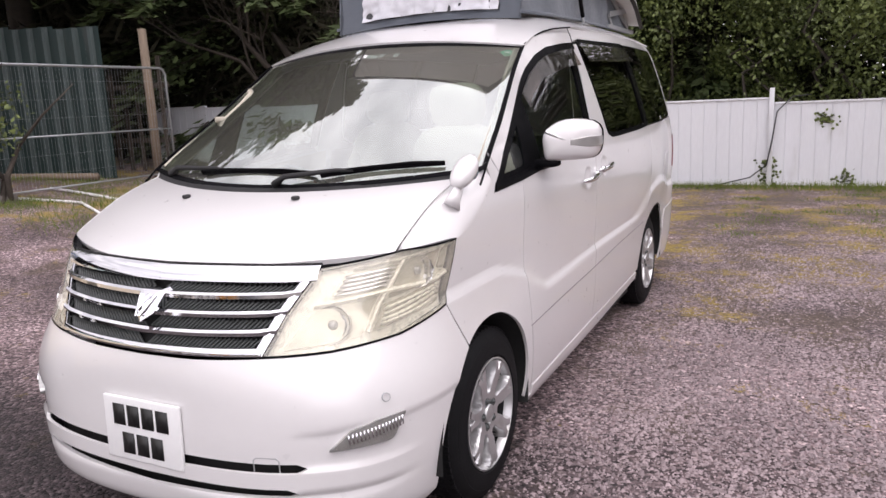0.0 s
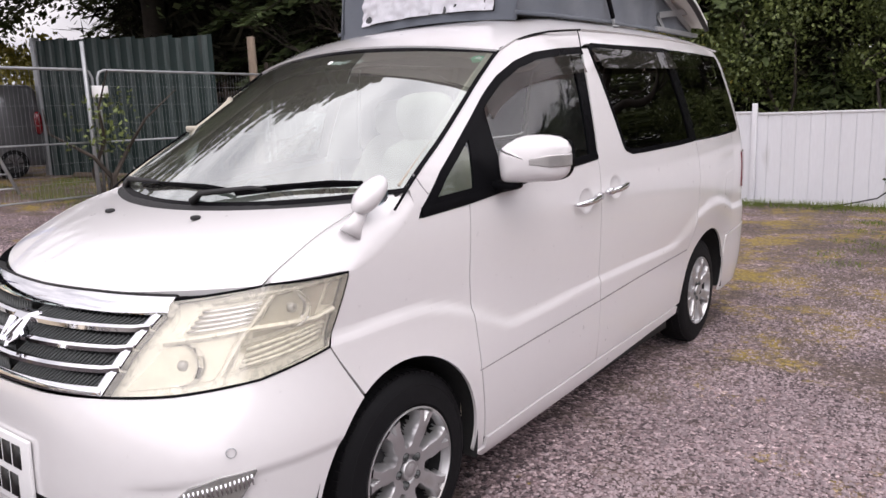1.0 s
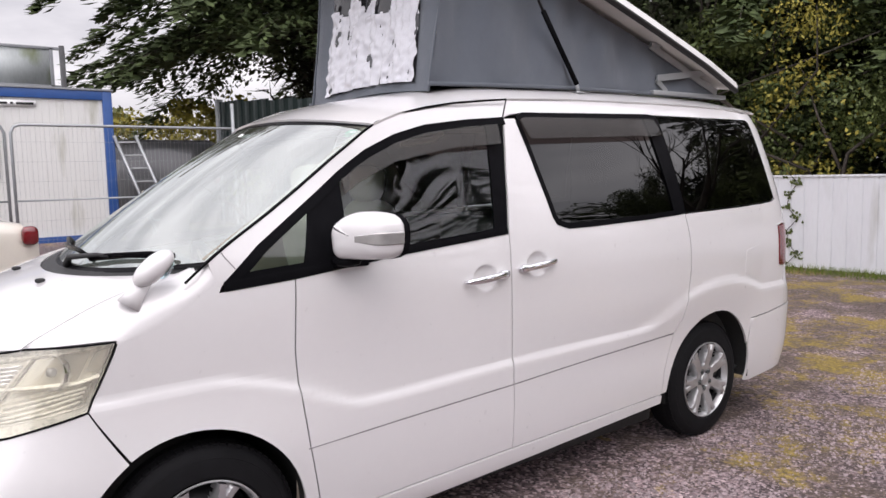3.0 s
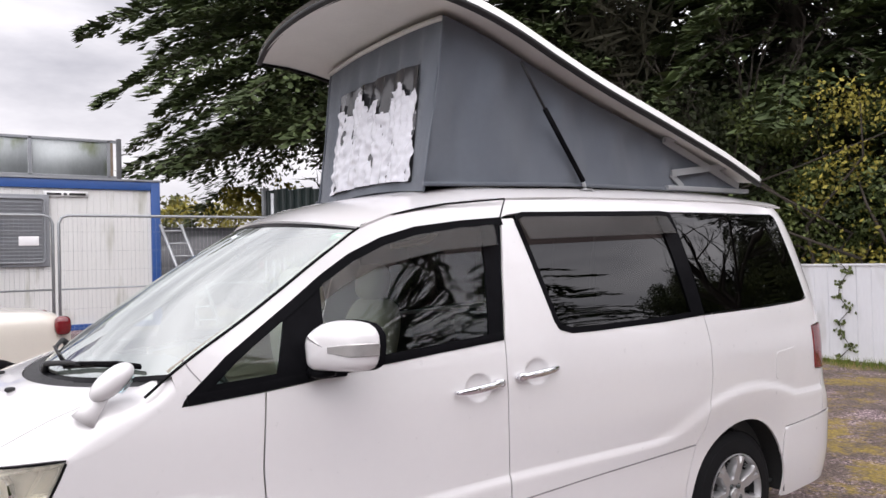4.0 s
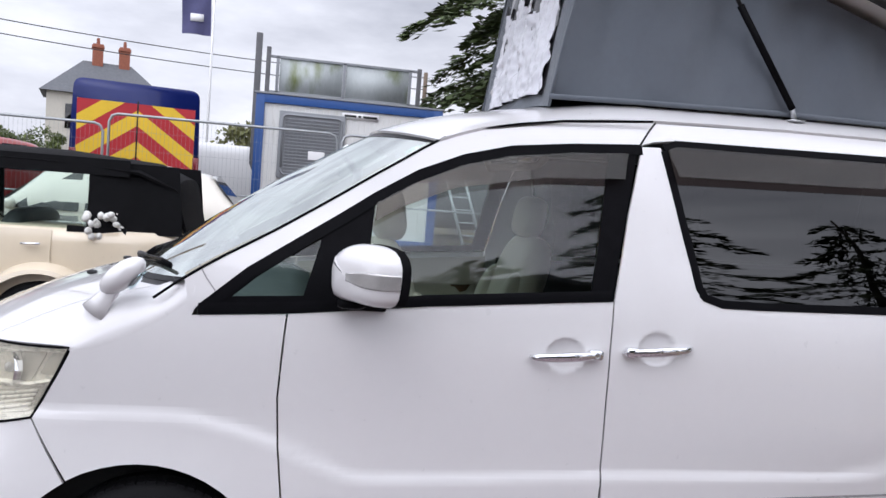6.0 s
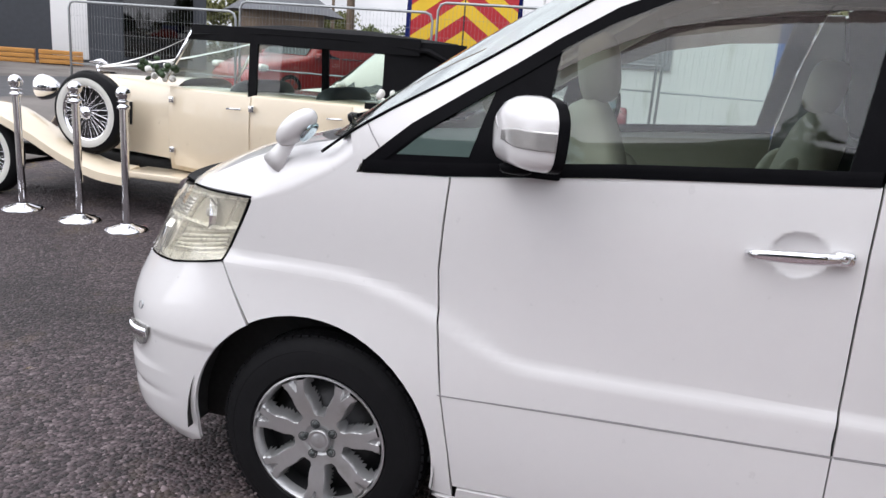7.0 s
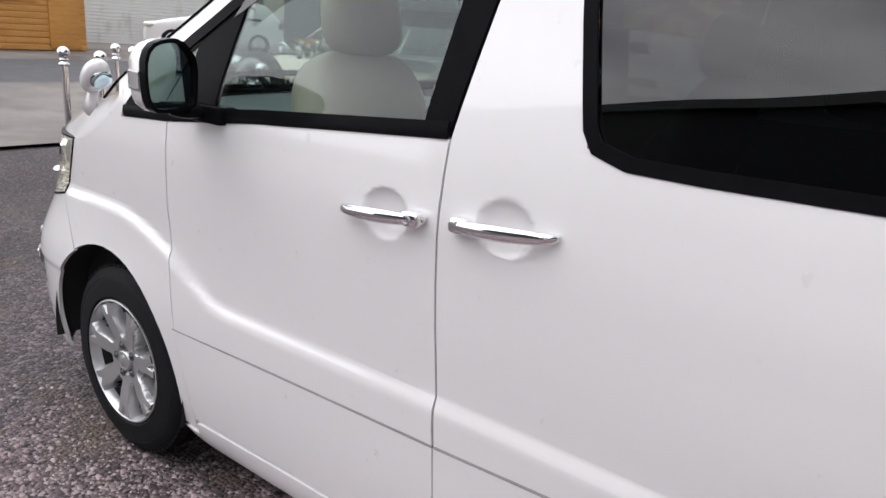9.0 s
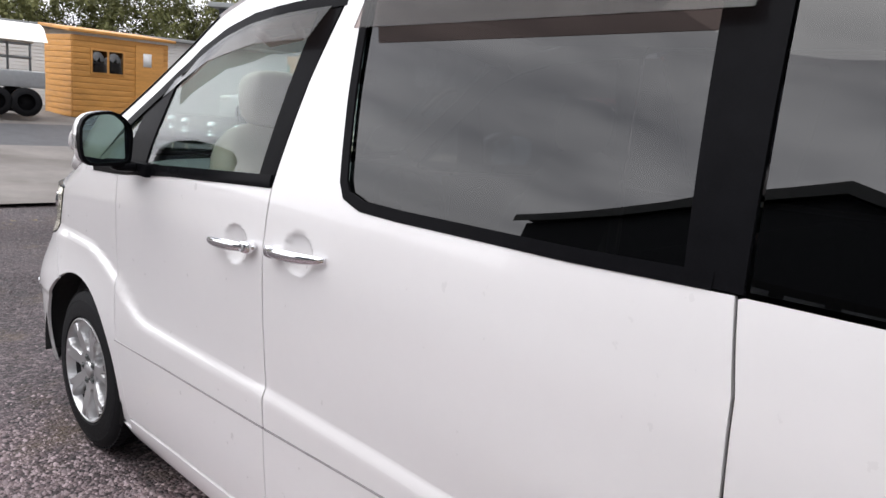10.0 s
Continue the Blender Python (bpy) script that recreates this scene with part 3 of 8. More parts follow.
# shoulder of the wing between side skin and bonnet
top_path = [(0.095, 1.215), (0.0, 1.145), (-0.10, 1.085), (-0.18, 1.055), (-0.25, 1.045)]
rows = []
N = 16
for i in range(N + 1):
    t = i / N
    k = min(3, int(t * 4))
    f = t * 4 - k
    u = top_path[k][0] * (1 - f) + top_path[k + 1][0] * f
    z = top_path[k][1] * (1 - f) + top_path[k + 1][1] * f
    a = skin(u, z)
    b = bonnet_seam(1 - (t - 0.2) / 0.8) if t > 0.2 else Vector((0.778, 0.078, 1.278)).lerp(bonnet_seam(1), t / 0.2)
    up = (skin(u, z) - skin(u, z - 0.02)).normalized()
    c = a + up * max(0.005, (b.z - a.z) * 0.68)
    if b.z - a.z < 0.03:
        c = (a + b) / 2 + Vector((0.012, -0.012, 0.006))
    rows.append([skin(u, z - 0.012, -0.002), skin(u, z - 0.004, -0.0006)] + [(1 - s) ** 2 * a + 2 * s * (1 - s) * c + s * s * (b + Vector((0.003, 0, 0))) for s in [q / 8 for q in range(9)]] + [b + Vector((0.003, 0, -0.015))])
bm = bmesh.new()
loft(bm, rows)
bmesh.ops.recalc_face_normals(bm, faces=bm.faces)
two("wing_shoulder", bm, PAINT, van)


def screen_point(s, v):
    """s from -1 to 1 across, v from 0 at the cowl to 1 at the roof."""
    c = Vector((0, -0.225, 1.205)).lerp(Vector((0, 0.625, 1.775)), v) + Vector((0, -0.5, 0.8)) * 0.108 * v * (1 - v)
    u = 0.045 + 0.755 * v
    e = skin(u, herm(u, [p[0] for p in SCREEN_EDGE], [p[1] for p in SCREEN_EDGE]) - 0.012 * max(0.0, 0.02 - v) / 0.02, -0.003)
    return Vector((e.x * s, c.y + (e.y - c.y) * s * s, c.z + (e.z - c.z) * s * s))


def screen_patch(s0, s1, v0, v1, ns, nv, lift=0.0):
    bm = bmesh.new()
    loft(bm, [[screen_point(s0 + (s1 - s0) * i / ns, v0 + (v1 - v0) * j / nv) + Vector((0, -0.55, 0.83)) * lift for i in range(ns + 1)] for j in range(nv + 1)])
    bmesh.ops.recalc_face_normals(bm, faces=bm.faces)
    return bm


part("windscreen", screen_patch(-1, 1, 0, 1, 24, 14), SCREEN, van)
GREEN_DISC = mat("green_sticker", (0.02, 0.22, 0.10), 0.4)
for s0, v0, m_ in ((0.90, 0.035, GREEN_DISC), (0.12, 0.04, PLATE_WHITE), (0.22, 0.04, PLATE_WHITE)):
    part("screen_sticker", screen_patch(s0, s0 + 0.035, 0.955 - v0, 0.925 - v0, 2, 2, -0.006), m_, van, "small sticker inside the windscreen")
part("windscreen_border", screen_patch(-1, 1, 0.965, 1.0, 24, 1, 0.001), BLACK_TRIM, van)
part("windscreen_border", screen_patch(-1, 1, 0.0, 0.025, 24, 1, 0.001), BLACK_TRIM, van)
for s in (-1, 1):
    part("windscreen_border", screen_patch(s * 0.982, s, 0.0, 1.0, 1, 14, 0.001), BLACK_TRIM, van)
    bm = bmesh.new()
    tube(bm, [screen_point(s * 1.003, v / 12) + Vector((0, -0.004, 0.003)) for v in range(-1, 13)] + [Vector((s * q[0], q[1], q[2])) for q in ((0.668, 0.92, 1.781), (0.672, 1.05, 1.808), (0.676, 1.19, 1.83), (0.668, 1.5, 1.858))], 0.0045, 6)
    part("screen_moulding", bm, BLACK_TRIM, van)
# sticker and passes behind the glass
bm = bmesh.new()
c = screen_point(0.945, 0.93) + Vector((-0.02, 0.0, -0.006))
ax, ay = (screen_point(0.96, 0.93) - screen_point(0.90, 0.93)).normalized(), (screen_point(0.93, 0.95) - screen_point(0.93, 0.90)).normalized()
bm.faces.new([bm.verts.new(c + ax * 0.032 * math.cos(a) + ay * 0.022 * math.sin(a)) for a in [k * math.tau / 20 for k in range(20)]])
GREEN_STICKER = mat("green_sticker", (0.03, 0.45, 0.25), 0.5)
st = part("round_sticker", bm, GREEN_STICKER, van, "round green windscreen sticker")
bm = bmesh.new()
bm.faces.new([bm.verts.new(c + Vector((0.001, -0.002, 0.002)) + ax * 0.014 * math.cos(a) + ay * 0.009 * math.sin(a)) for a in [k * math.tau / 14 for k in range(14)]])
part("sticker_mark", bm, PLATE_WHITE, st)
bm = bmesh.new()
c = screen_point(0.06, 0.90) + Vector((0, 0, -0.006))
bm.faces.new([bm.verts.new(c + ax * a + ay * b) for a, b in ((-0.03, -0.012), (0.03, -0.012), (0.03, 0.012), (-0.03, 0.012))])
part("paper_sticker", bm, PLATE_WHITE, van, "small white windscreen sticker")
bm = bmesh.new()
tube(bm, [screen_point(0.0, 0.86) + Vector((0, 0.02, -0.01)), screen_point(0, 0.84) + Vector((0, 0.09, -0.07))], 0.012)
blob(bm, tuple(screen_point(0, 0.84) + Vector((0, 0.10, -0.09))), (0.24, 0.03, 0.065), 4)
part("rear_view_mirror", bm, MATT_BLACK, van, "black interior mirror")

# cowl
rows = []
for j, (f, dz) in enumerate(((0, -0.02), (0.05, -0.004), (0.5, -0.012), (1.02, 0.001))):
    row = []
    for i in range(-24, 25):
        s = i / 24
        x0 = s * 0.72
        a = Vector((x0, -0.277 + 0.5 * x0 * x0, bonnet_z(abs(x0), -0.28 + 0.5 * x0 * x0)))
        b = screen_point(s, 0.01)
        row.append(a.lerp(b, f) + Vector((0, 0, dz)))
    rows.append(row)
bm = bmesh.new()
loft(bm, rows)
bmesh.ops.recalc_face_normals(bm, faces=bm.faces)
part("scuttle", bm, MATT_BLACK, van, "black plastic scuttle panel")


def wiper(s0, s1, v1, spine):
    a, b = screen_point(s0, 0.02), screen_point(s1, v1)
    up = Vector((0, -0.45, 0.89))
    bm = bmesh.new()
    tube(bm, [a + up * 0.005, a.lerp(b, 0.1) + up * 0.035, a.lerp(b, 0.5) + up * 0.038, a.lerp(b, 0.62) + up * 0.03], [0.016, 0.011, 0.008, 0.006], 8)
    arm = part("wiper", bm, MATT_BLACK, van, "black windscreen wiper")
    bm = bmesh.new()
    c = screen_point(s0 * 0.62 + s1 * 0.38, v1 * 0.9)
    e = screen_point(s1 + (s1 - s0) * 0.28, v1 * 1.05)
    tube(bm, [c + up * 0.012, c.lerp(e, 0.5) + up * 0.02, e + up * 0.012], 0.008, 6, flat=0.5)
    tube(bm, [c + up * 0.02, c.lerp(e, 0.25) + up * 0.03, c.lerp(e, 0.75) + up * 0.03, e + up * 0.018], 0.006, 6)
    part("wiper_blade", bm, BLACK_TRIM, arm)


wiper(-0.78, 0.02, 0.06, 0)
wiper(0.05, 0.66, 0.055, 0)

# roof skin
rows = []
YS = (0.785, 0.84, 0.92, 1.05, 1.19, 1.35, 1.5, 1.75, 2.0, 2.4, 2.8, 3.2, 3.5, 3.64)
for ye in YS:
    ze = herm(ye, (0.785, 0.92, 1.19, 1.5, 2.0, 2.6, 3.2, 3.64), (1.725, 1.775, 1.825, 1.855, 1.872, 1.876, 1.872, 1.852))
    h = herm(ye, (0.785, 1.0, 1.3, 1.6, 3.2, 3.64), (0.05, 0.07, 0.08, 0.078, 0.075, 0.06))
    p = herm(ye, (0.785, 1.1, 1.5, 3.0, 3.64), (2, 3, 6, 6, 5))
    bow = herm(ye, (0.785, 1.35, 3.0, 3.64), (0.16, 0.0, 0.0, -0.10))
    xe = half_width(ye, ze)
    row = []
    for i in range(-24, 25):
        t = math.copysign(abs(i / 24) ** 0.6, i)
        row.append(Vector((xe * t, ye - bow * (1 - t * t), ze + h * (1 - abs(t) ** p))))
    rows.append(row)
bm = bmesh.new()
loft(bm, rows)
bmesh.ops.recalc_face_normals(bm, faces=bm.faces)
solid(bm, -0.01)
part("roof_panel", bm, PAINT, van)
bm = bmesh.new()
tube(bm, [skin(1.452, 1.775, 0.001), skin(1.485, 1.82, 0.001), skin(1.52, 1.857, 0.001)], 0.0035, 6)
two("roof_joint", bm, LINER, van)

# ---- nose ----
hl_in_t = (at_nose(0.476, -0.588, 1.022), 1.022)
hl_in_b = (at_nose(0.384, -0.759, 0.784), 0.782)
hl_mid_t = (at_nose(0.70, -0.455, 1.055), 1.052)
hl_b1 = (nose_x(0.60, 0.79), 0.788)
hl_b2 = (nose_x(0.74, 0.80), 0.806)
hl = [hl_in_b, hl_b1, hl_b2, hl_out_b, (-0.255, 1.052), hl_mid_t, hl_in_t]
bump_top = [(UN, 0.765), (nose_x(0.2, 0.768), 0.768)] + [(hl_in_b[0], 0.778), (hl_b1[0], 0.785), (hl_b2[0], 0.803), (hl_out_b[0], 0.847)]
pts = [(UN, 0.20), (UN, 0.345), (nose_x(0.50, 0.36), 0.360), (nose_x(0.54, 0.37), 0.374), (nose_x(0.50, 0.385), 0.392), (UN, 0.383), (UN, 0.430), (nose_x(0.53, 0.44), 0.442), (nose_x(0.56, 0.45), 0.454), (nose_x(0.53, 0.46), 0.468), (UN, 0.460)] + bump_top + arch(*ARCH_F, 120, 183) + [(-0.44, 0.23), (-0.50, 0.205), (Y0 - 0.5, 0.19)]


def bumper_off(u, z):
    """Steps of the lower lip and the blade."""
    o = 0.012 * step01((0.462 - z) / 0.02) - 0.010 * step01((0.382 - z) / 0.015) + 0.010 * step01((0.362 - z) / 0.02) - 0.02 * step01((0.27 - z) / 0.06)
    fade = step01((-0.50 - u) / 0.25)
    x = skin(u, z).x
    line = 0.012 * step01((0.565 + 0.02 * step01((x - 0.5) / 0.3) - z) / 0.02) * step01((x - 0.52) / 0.08)
    return o * fade - line * 0.6


front_bumper = part("front_bumper", sheet(pts, gap=0.0, both=True, offset_of=bumper_off, cuts_z=[0.24 + 0.012 * k for k in range(30)], cell=0.04), PAINT, van)
part("air_intake", sheet([(UN, 0.22), (UN, 0.50), (nose_x(0.62, 0.48), 0.48), (nose_x(0.62, 0.25), 0.25)], -0.045, gap=0, both=True), LINER, front_bumper)
bm = bmesh.new()
lathe(bm, [(0.0, 0.014), (-0.004, 0.0135), (-0.004, 0.0115)], "y", (0, 0, 0), 20)
bmesh.ops.transform(bm, matrix=look(skin(at_nose(0.763, -0.665, 0.643), 0.643, 0.002), skin(at_nose(0.763, -0.665, 0.643), 0.643, 1.0)) @ pose(0, 0, 0, 90, 0, 0), verts=bm.verts)
part("parking_sensor", bm, STEEL, front_bumper, "round white parking sensor with grey ring")
bm = band([(nose_x(0.40, 0.44), 0.44), (nose_x(0.40, 0.48), 0.478), (nose_x(0.41, 0.485), 0.486), (nose_x(0.47, 0.485), 0.486), (nose_x(0.48, 0.48), 0.478), (nose_x(0.48, 0.44), 0.44)], 0.003, 0.0008, 0.002)
part("tow_cover_joint", bm, STEEL, front_bumper)

# fog lamps
pts = smooth_poly([(at_nose(0.585, -0.752, 0.516), 0.505), (at_nose(0.755, -0.645, 0.52), 0.510), (at_nose(0.788, -0.605, 0.575), 0.588), (at_nose(0.72, -0.68, 0.57), 0.582), (at_nose(0.64, -0.72, 0.55), 0.560)], {1: 0.015, 2: 0.008})
fogs = two("fog_lamp", sheet(pts, 0.006, thick=0.02, gap=0), FOG_GREY, van, "grey fog lamp in a thin recess")
inner = shrink(pts, 0.007)
for side, f in zip((1, -1), fogs):
    b = sheet(inner, 0.008, thick=0.0, gap=0)
    part("fog_lens", b if side > 0 else flip(b), LAMP_CLEAR, f, "clear fog lamp lens")
    for k in range(16):
        t = k / 15
        p = (inner[-1][0] * (1 - t) + inner[9][0] * t - 0.01, inner[-1][1] * (1 - t) + inner[9][1] * t - 0.002)
        bm = bmesh.new()
        tube(bm, [skin(p[0], p[1], 0.0075), skin(p[0] + 0.004, p[1] - 0.030, 0.0072)], 0.0032, 5)
        part("reflector_fin", bm if side > 0 else flip(bm), CHROME, f)

# headlamps
for side in (1, -1):
    fl = (lambda b: b) if side > 0 else flip
    lamp = part("headlamp", fl(sheet(hl, -0.028, thick=0.0, gap=0.0, cell=0.03)), REFLECTOR, van, "slightly yellowed clear headlamp")
    part("lamp_lens", fl(sheet(hl, 0.003, thick=0.02, gap=0.004)), LAMP_LENS, lamp, "hazy yellowed lens")
    part("lamp_seal", fl(band(hl + [hl[0]], 0.0065, 0.002, 0.03)), BLACK_TRIM, lamp)
    def inside(s, t):
        """A place in the lamp: s from the grille outwards, t upwards."""
        a = skin(*hl_in_b).lerp(skin(*hl_out_b), s)
        b = skin(*hl_in_t).lerp(skin(-0.255, 1.052), s)
        p = a.lerp(b, t)
        return at_nose(p.x, p.y, p.z), p.z
    # chambers of the reflector, dulled bright metal behind the lens
    for quad in (((0.16, 0.60), (0.50, 0.60), (0.50, 0.90), (0.16, 0.90)), ((0.53, 0.42), (0.86, 0.46), (0.86, 0.92), (0.53, 0.92)), ((0.89, 0.60), (0.985, 0.56), (0.985, 0.90), (0.89, 0.88)), ((0.07, 0.06), (0.46, 0.04), (0.46, 0.50), (0.12, 0.50)), ((0.51, 0.05), (0.97, 0.12), (0.97, 0.42), (0.51, 0.36))):
        part("lamp_chamber", fl(sheet(smooth_poly([inside(*q) for q in quad], {0: 0.012, 1: 0.012, 2: 0.012, 3: 0.012}), -0.023, thick=0.004, gap=0.0, cell=0.04)), CHAMBER, lamp, "dulled metal reflector chamber")
    for s0, t0, r in ((0.28, 0.28, 0.055), (0.70, 0.70, 0.052)):
        u, fz = inside(s0, t0)
        m = look(skin(u, fz, -0.046), skin(u, fz, 1.0) + Vector((-0.25, -0.5, 0)))
        bm = bmesh.new()
        lathe(bm, [(0.004, 0.012), (-0.006, r * 0.45), (-0.016, r * 0.8), (-0.030, r), (-0.032, r * 1.06), (-0.012, r * 1.10)], "z", steps=12)
        bmesh.ops.transform(bm, matrix=m, verts=bm.verts)
        bmesh.ops.recalc_face_normals(bm, faces=bm.faces)
        bowl = part("lamp_bowl", fl(bm), CHROME, lamp, smooth=False)
        bm = bmesh.new()
        blob(bm, (0, 0, -0.02), (0.03, 0.03, 0.034))
        bmesh.ops.transform(bm, matrix=m, verts=bm.verts)
        part("bulb_cap", fl(bm), ALLOY, bowl)
    # ribbed blocks beside the bowls
    bm = bmesh.new()
    for k in range(5):
        t = 0.64 + 0.055 * k
        tube(bm, [skin(*inside(0.18 + 0.30 * j / 5, t), -0.018) for j in range(6)], 0.005, 6)
    part("lamp_rib", fl(bm), CHROME, lamp)
    bm = bmesh.new()
    for k in range(4):
        t = 0.12 + 0.06 * k
        tube(bm, [skin(*inside(0.54 + 0.40 * j / 5, t + 0.012 * j), -0.018) for j in range(6)], 0.005, 6)
    part("lamp_rib", fl(bm), REFLECTOR, lamp)
    for path, w in ((((0.10, 0.545), (0.49, 0.555), (0.87, 0.46), (0.99, 0.50)), 0.014), (((0.485, 0.06), (0.49, 0.55), (0.515, 0.93)), 0.014), (((0.20, 0.955), (0.6, 0.965), (0.97, 0.96)), 0.012)):
        part("lamp_divider", fl(band([inside(*q) for q in path], w, -0.012, 0.014, lift=0.004)), REFLECTOR, lamp)

# grille
g_top = [(hl_in_t[0] + 0.0, 1.018), (UN, 1.005)]
back = [(UN, 0.775), (hl_in_b[0], 0.785), (hl_in_t[0], 1.012), (nose_x(0.25, 1.01), 1.01), (UN, 1.005)]
grille = part("grille", sheet(back, -0.035, thick=0.0, gap=0, both=True), LINER, van, "chrome slatted grille with black mesh")


def grille_edge(z, d=0.0):
    t = (z - hl_in_b[1]) / (hl_in_t[1] - hl_in_b[1])
    return hl_in_b[0] * (1 - t) + hl_in_t[0] * t - d


def both_sides(bm):
    b2 = flip(bm)
    me = bpy.data.meshes.new("t")
    b2.to_mesh(me)
    bm.from_mesh(me)
    b2.free()
    bpy.data.meshes.remove(me)
    bmesh.ops.remove_doubles(bm, verts=bm.verts[:], dist=0.0006)
    return bm


for z0, w in ((0.944, 0.017), (0.894, 0.017), (0.842, 0.018)):
    part("grille_bar", both_sides(band([(UN, z0 - 0.004), (nose_x(0.2, z0), z0), (grille_edge(z0 + 0.012, 0.05), z0 + 0.006), (grille_edge(z0 + 0.014, 0.0), z0 + 0.012)], w, 0.006, 0.03, lift=0.005)), CHROME, grille, "chrome grille bar")
part("grille_surround", both_sides(band([(UN, 0.787), (nose_x(0.2, 0.79), 0.79), (hl_in_b[0], 0.795)], 0.022, 0.004, 0.03, lift=0.005)), CHROME, grille, "chrome grille frame")
part("grille_surround", both_sides(band([(UN, 1.000), (nose_x(0.25, 1.005), 1.005), (hl_in_t[0], 1.006)], 0.044, 0.006, 0.03, lift=0.012)), CHROME, grille, "broad chrome grille header")
two("grille_surround", (band([(grille_edge(0.79, 0.014), 0.79), (grille_edge(0.9, 0.014), 0.90), (grille_edge(1.01, 0.014), 1.01)], 0.024, 0.004, 0.03, lift=0.004)), CHROME, grille, "chrome grille frame")
part("bonnet_gap", both_sides(band([(UN, 1.0265), (nose_x(0.25, 1.03), 1.0305), (hl_in_t[0], 1.0315)], 0.0045, 0.0075, 0.03)), LINER, grille)
bm = bmesh.new()
for za, zb in ((0.955, 0.98), (0.903, 0.935), (0.852, 0.885), (0.798, 0.833)):
    k = 26
    for i in range(k):
        u = UN + 0.01 + (grille_edge(za, 0.05) - UN) * i / k
        tube(bm, [skin(u, za, -0.012), skin(u + 0.034, zb, -0.012)], 0.0042, 5)
part("grille_mesh", both_sides(bm), DARK_PLASTIC, grille, kind="stuff")
# badge: a plain winged shield shape
bm = bmesh.new()
lift = lambda x, z, o: Vector((x, herm(z, NZ, NY) - 0.012 - o + 0.3 * abs(x), z))
out = [(0, 0.868), (0.036, 0.893), (0.052, 0.95), (0.036, 0.957), (-0.036, 0.957), (-0.052, 0.95), (-0.036, 0.893)]
f = [bm.verts.new(lift(x, z, 0.02)) for x, z in out]
b = [bm.verts.new(lift(x * 1.08, 0.92 + (z - 0.92) * 1.08, -0.01)) for x, z in out]
mid = bm.verts.new(lift(0, 0.92, 0.03))
for i in range(len(out)):
    j = (i + 1) % len(out)
    bm.faces.new((f[i], f[j], mid))
    bm.faces.new((b[i], b[j], f[j], f[i]))
tube(bm, [lift(-0.03, 0.945, 0.026), lift(-0.008, 0.885, 0.036)], 0.006, 6)
tube(bm, [lift(0.03, 0.945, 0.026), lift(0.004, 0.89, 0.036)], 0.006, 6)
tube(bm, [lift(0.012, 0.948, 0.028), lift(-0.012, 0.905, 0.034)], 0.006, 6)
bmesh.ops.recalc_face_normals(bm, faces=bm.faces)
part("badge", bm, CHROME, grille, "chrome shield badge", smooth=False)

# number plate with plain bars
plate_m = pose(0.0, -0.902, 0.515, -2, 0, 0)
bm = bmesh.new()
box(bm, (-0.158, -0.006, -0.106), (0.158, 0.006, 0.106), 0.004, plate_m)
plate = part("number_plate", bm, PLATE_WHITE, van, "square white number plate with black bars")
for z0, n, x0 in ((0.012, 4, -0.116), (-0.082, 3, -0.085)):
    for i in range(n):
        bm = bmesh.new()
        box(bm, (x0 + i * 0.060, -0.0085, z0), (x0 + i * 0.060 + 0.048, -0.0055, z0 + 0.070), 0.0, plate_m)
        part("plate_bar", bm, INK, plate)

# ---- wheels ----
def tyre_mesh():
    bm = bmesh.new()
    lathe(bm, [(-0.02, 0.205), (-0.008, 0.212), (0.004, 0.225), (0.0, 0.26), (-0.004, 0.29), (-0.016, 0.315), (-0.032, 0.327), (-0.05, 0.331), (-0.10, 0.333), (-0.15, 0.331), (-0.17, 0.325), (-0.19, 0.29), (-0.19, 0.21)], steps=72)
    for k in range(72):
        a = k * math.tau / 72
        for x0, x1 in ((-0.055, -0.024), (-0.10, -0.065)):
            m = Matrix.Rotation(a, 4, "X")
            box(bm, (x0, -0.0105, 0.322 if x1 > -0.03 else 0.326), (x1, 0.0105, 0.3335 if x1 < -0.03 else 0.330), 0, m)
    for r in (0.288,):
        lathe(bm, [(-0.004, r - 0.003), (-0.0025, r), (-0.005, r + 0.003)], steps=72)
    bmesh.ops.recalc_face_normals(bm, faces=bm.faces)
    sharpen(bm, 35)
    return bm


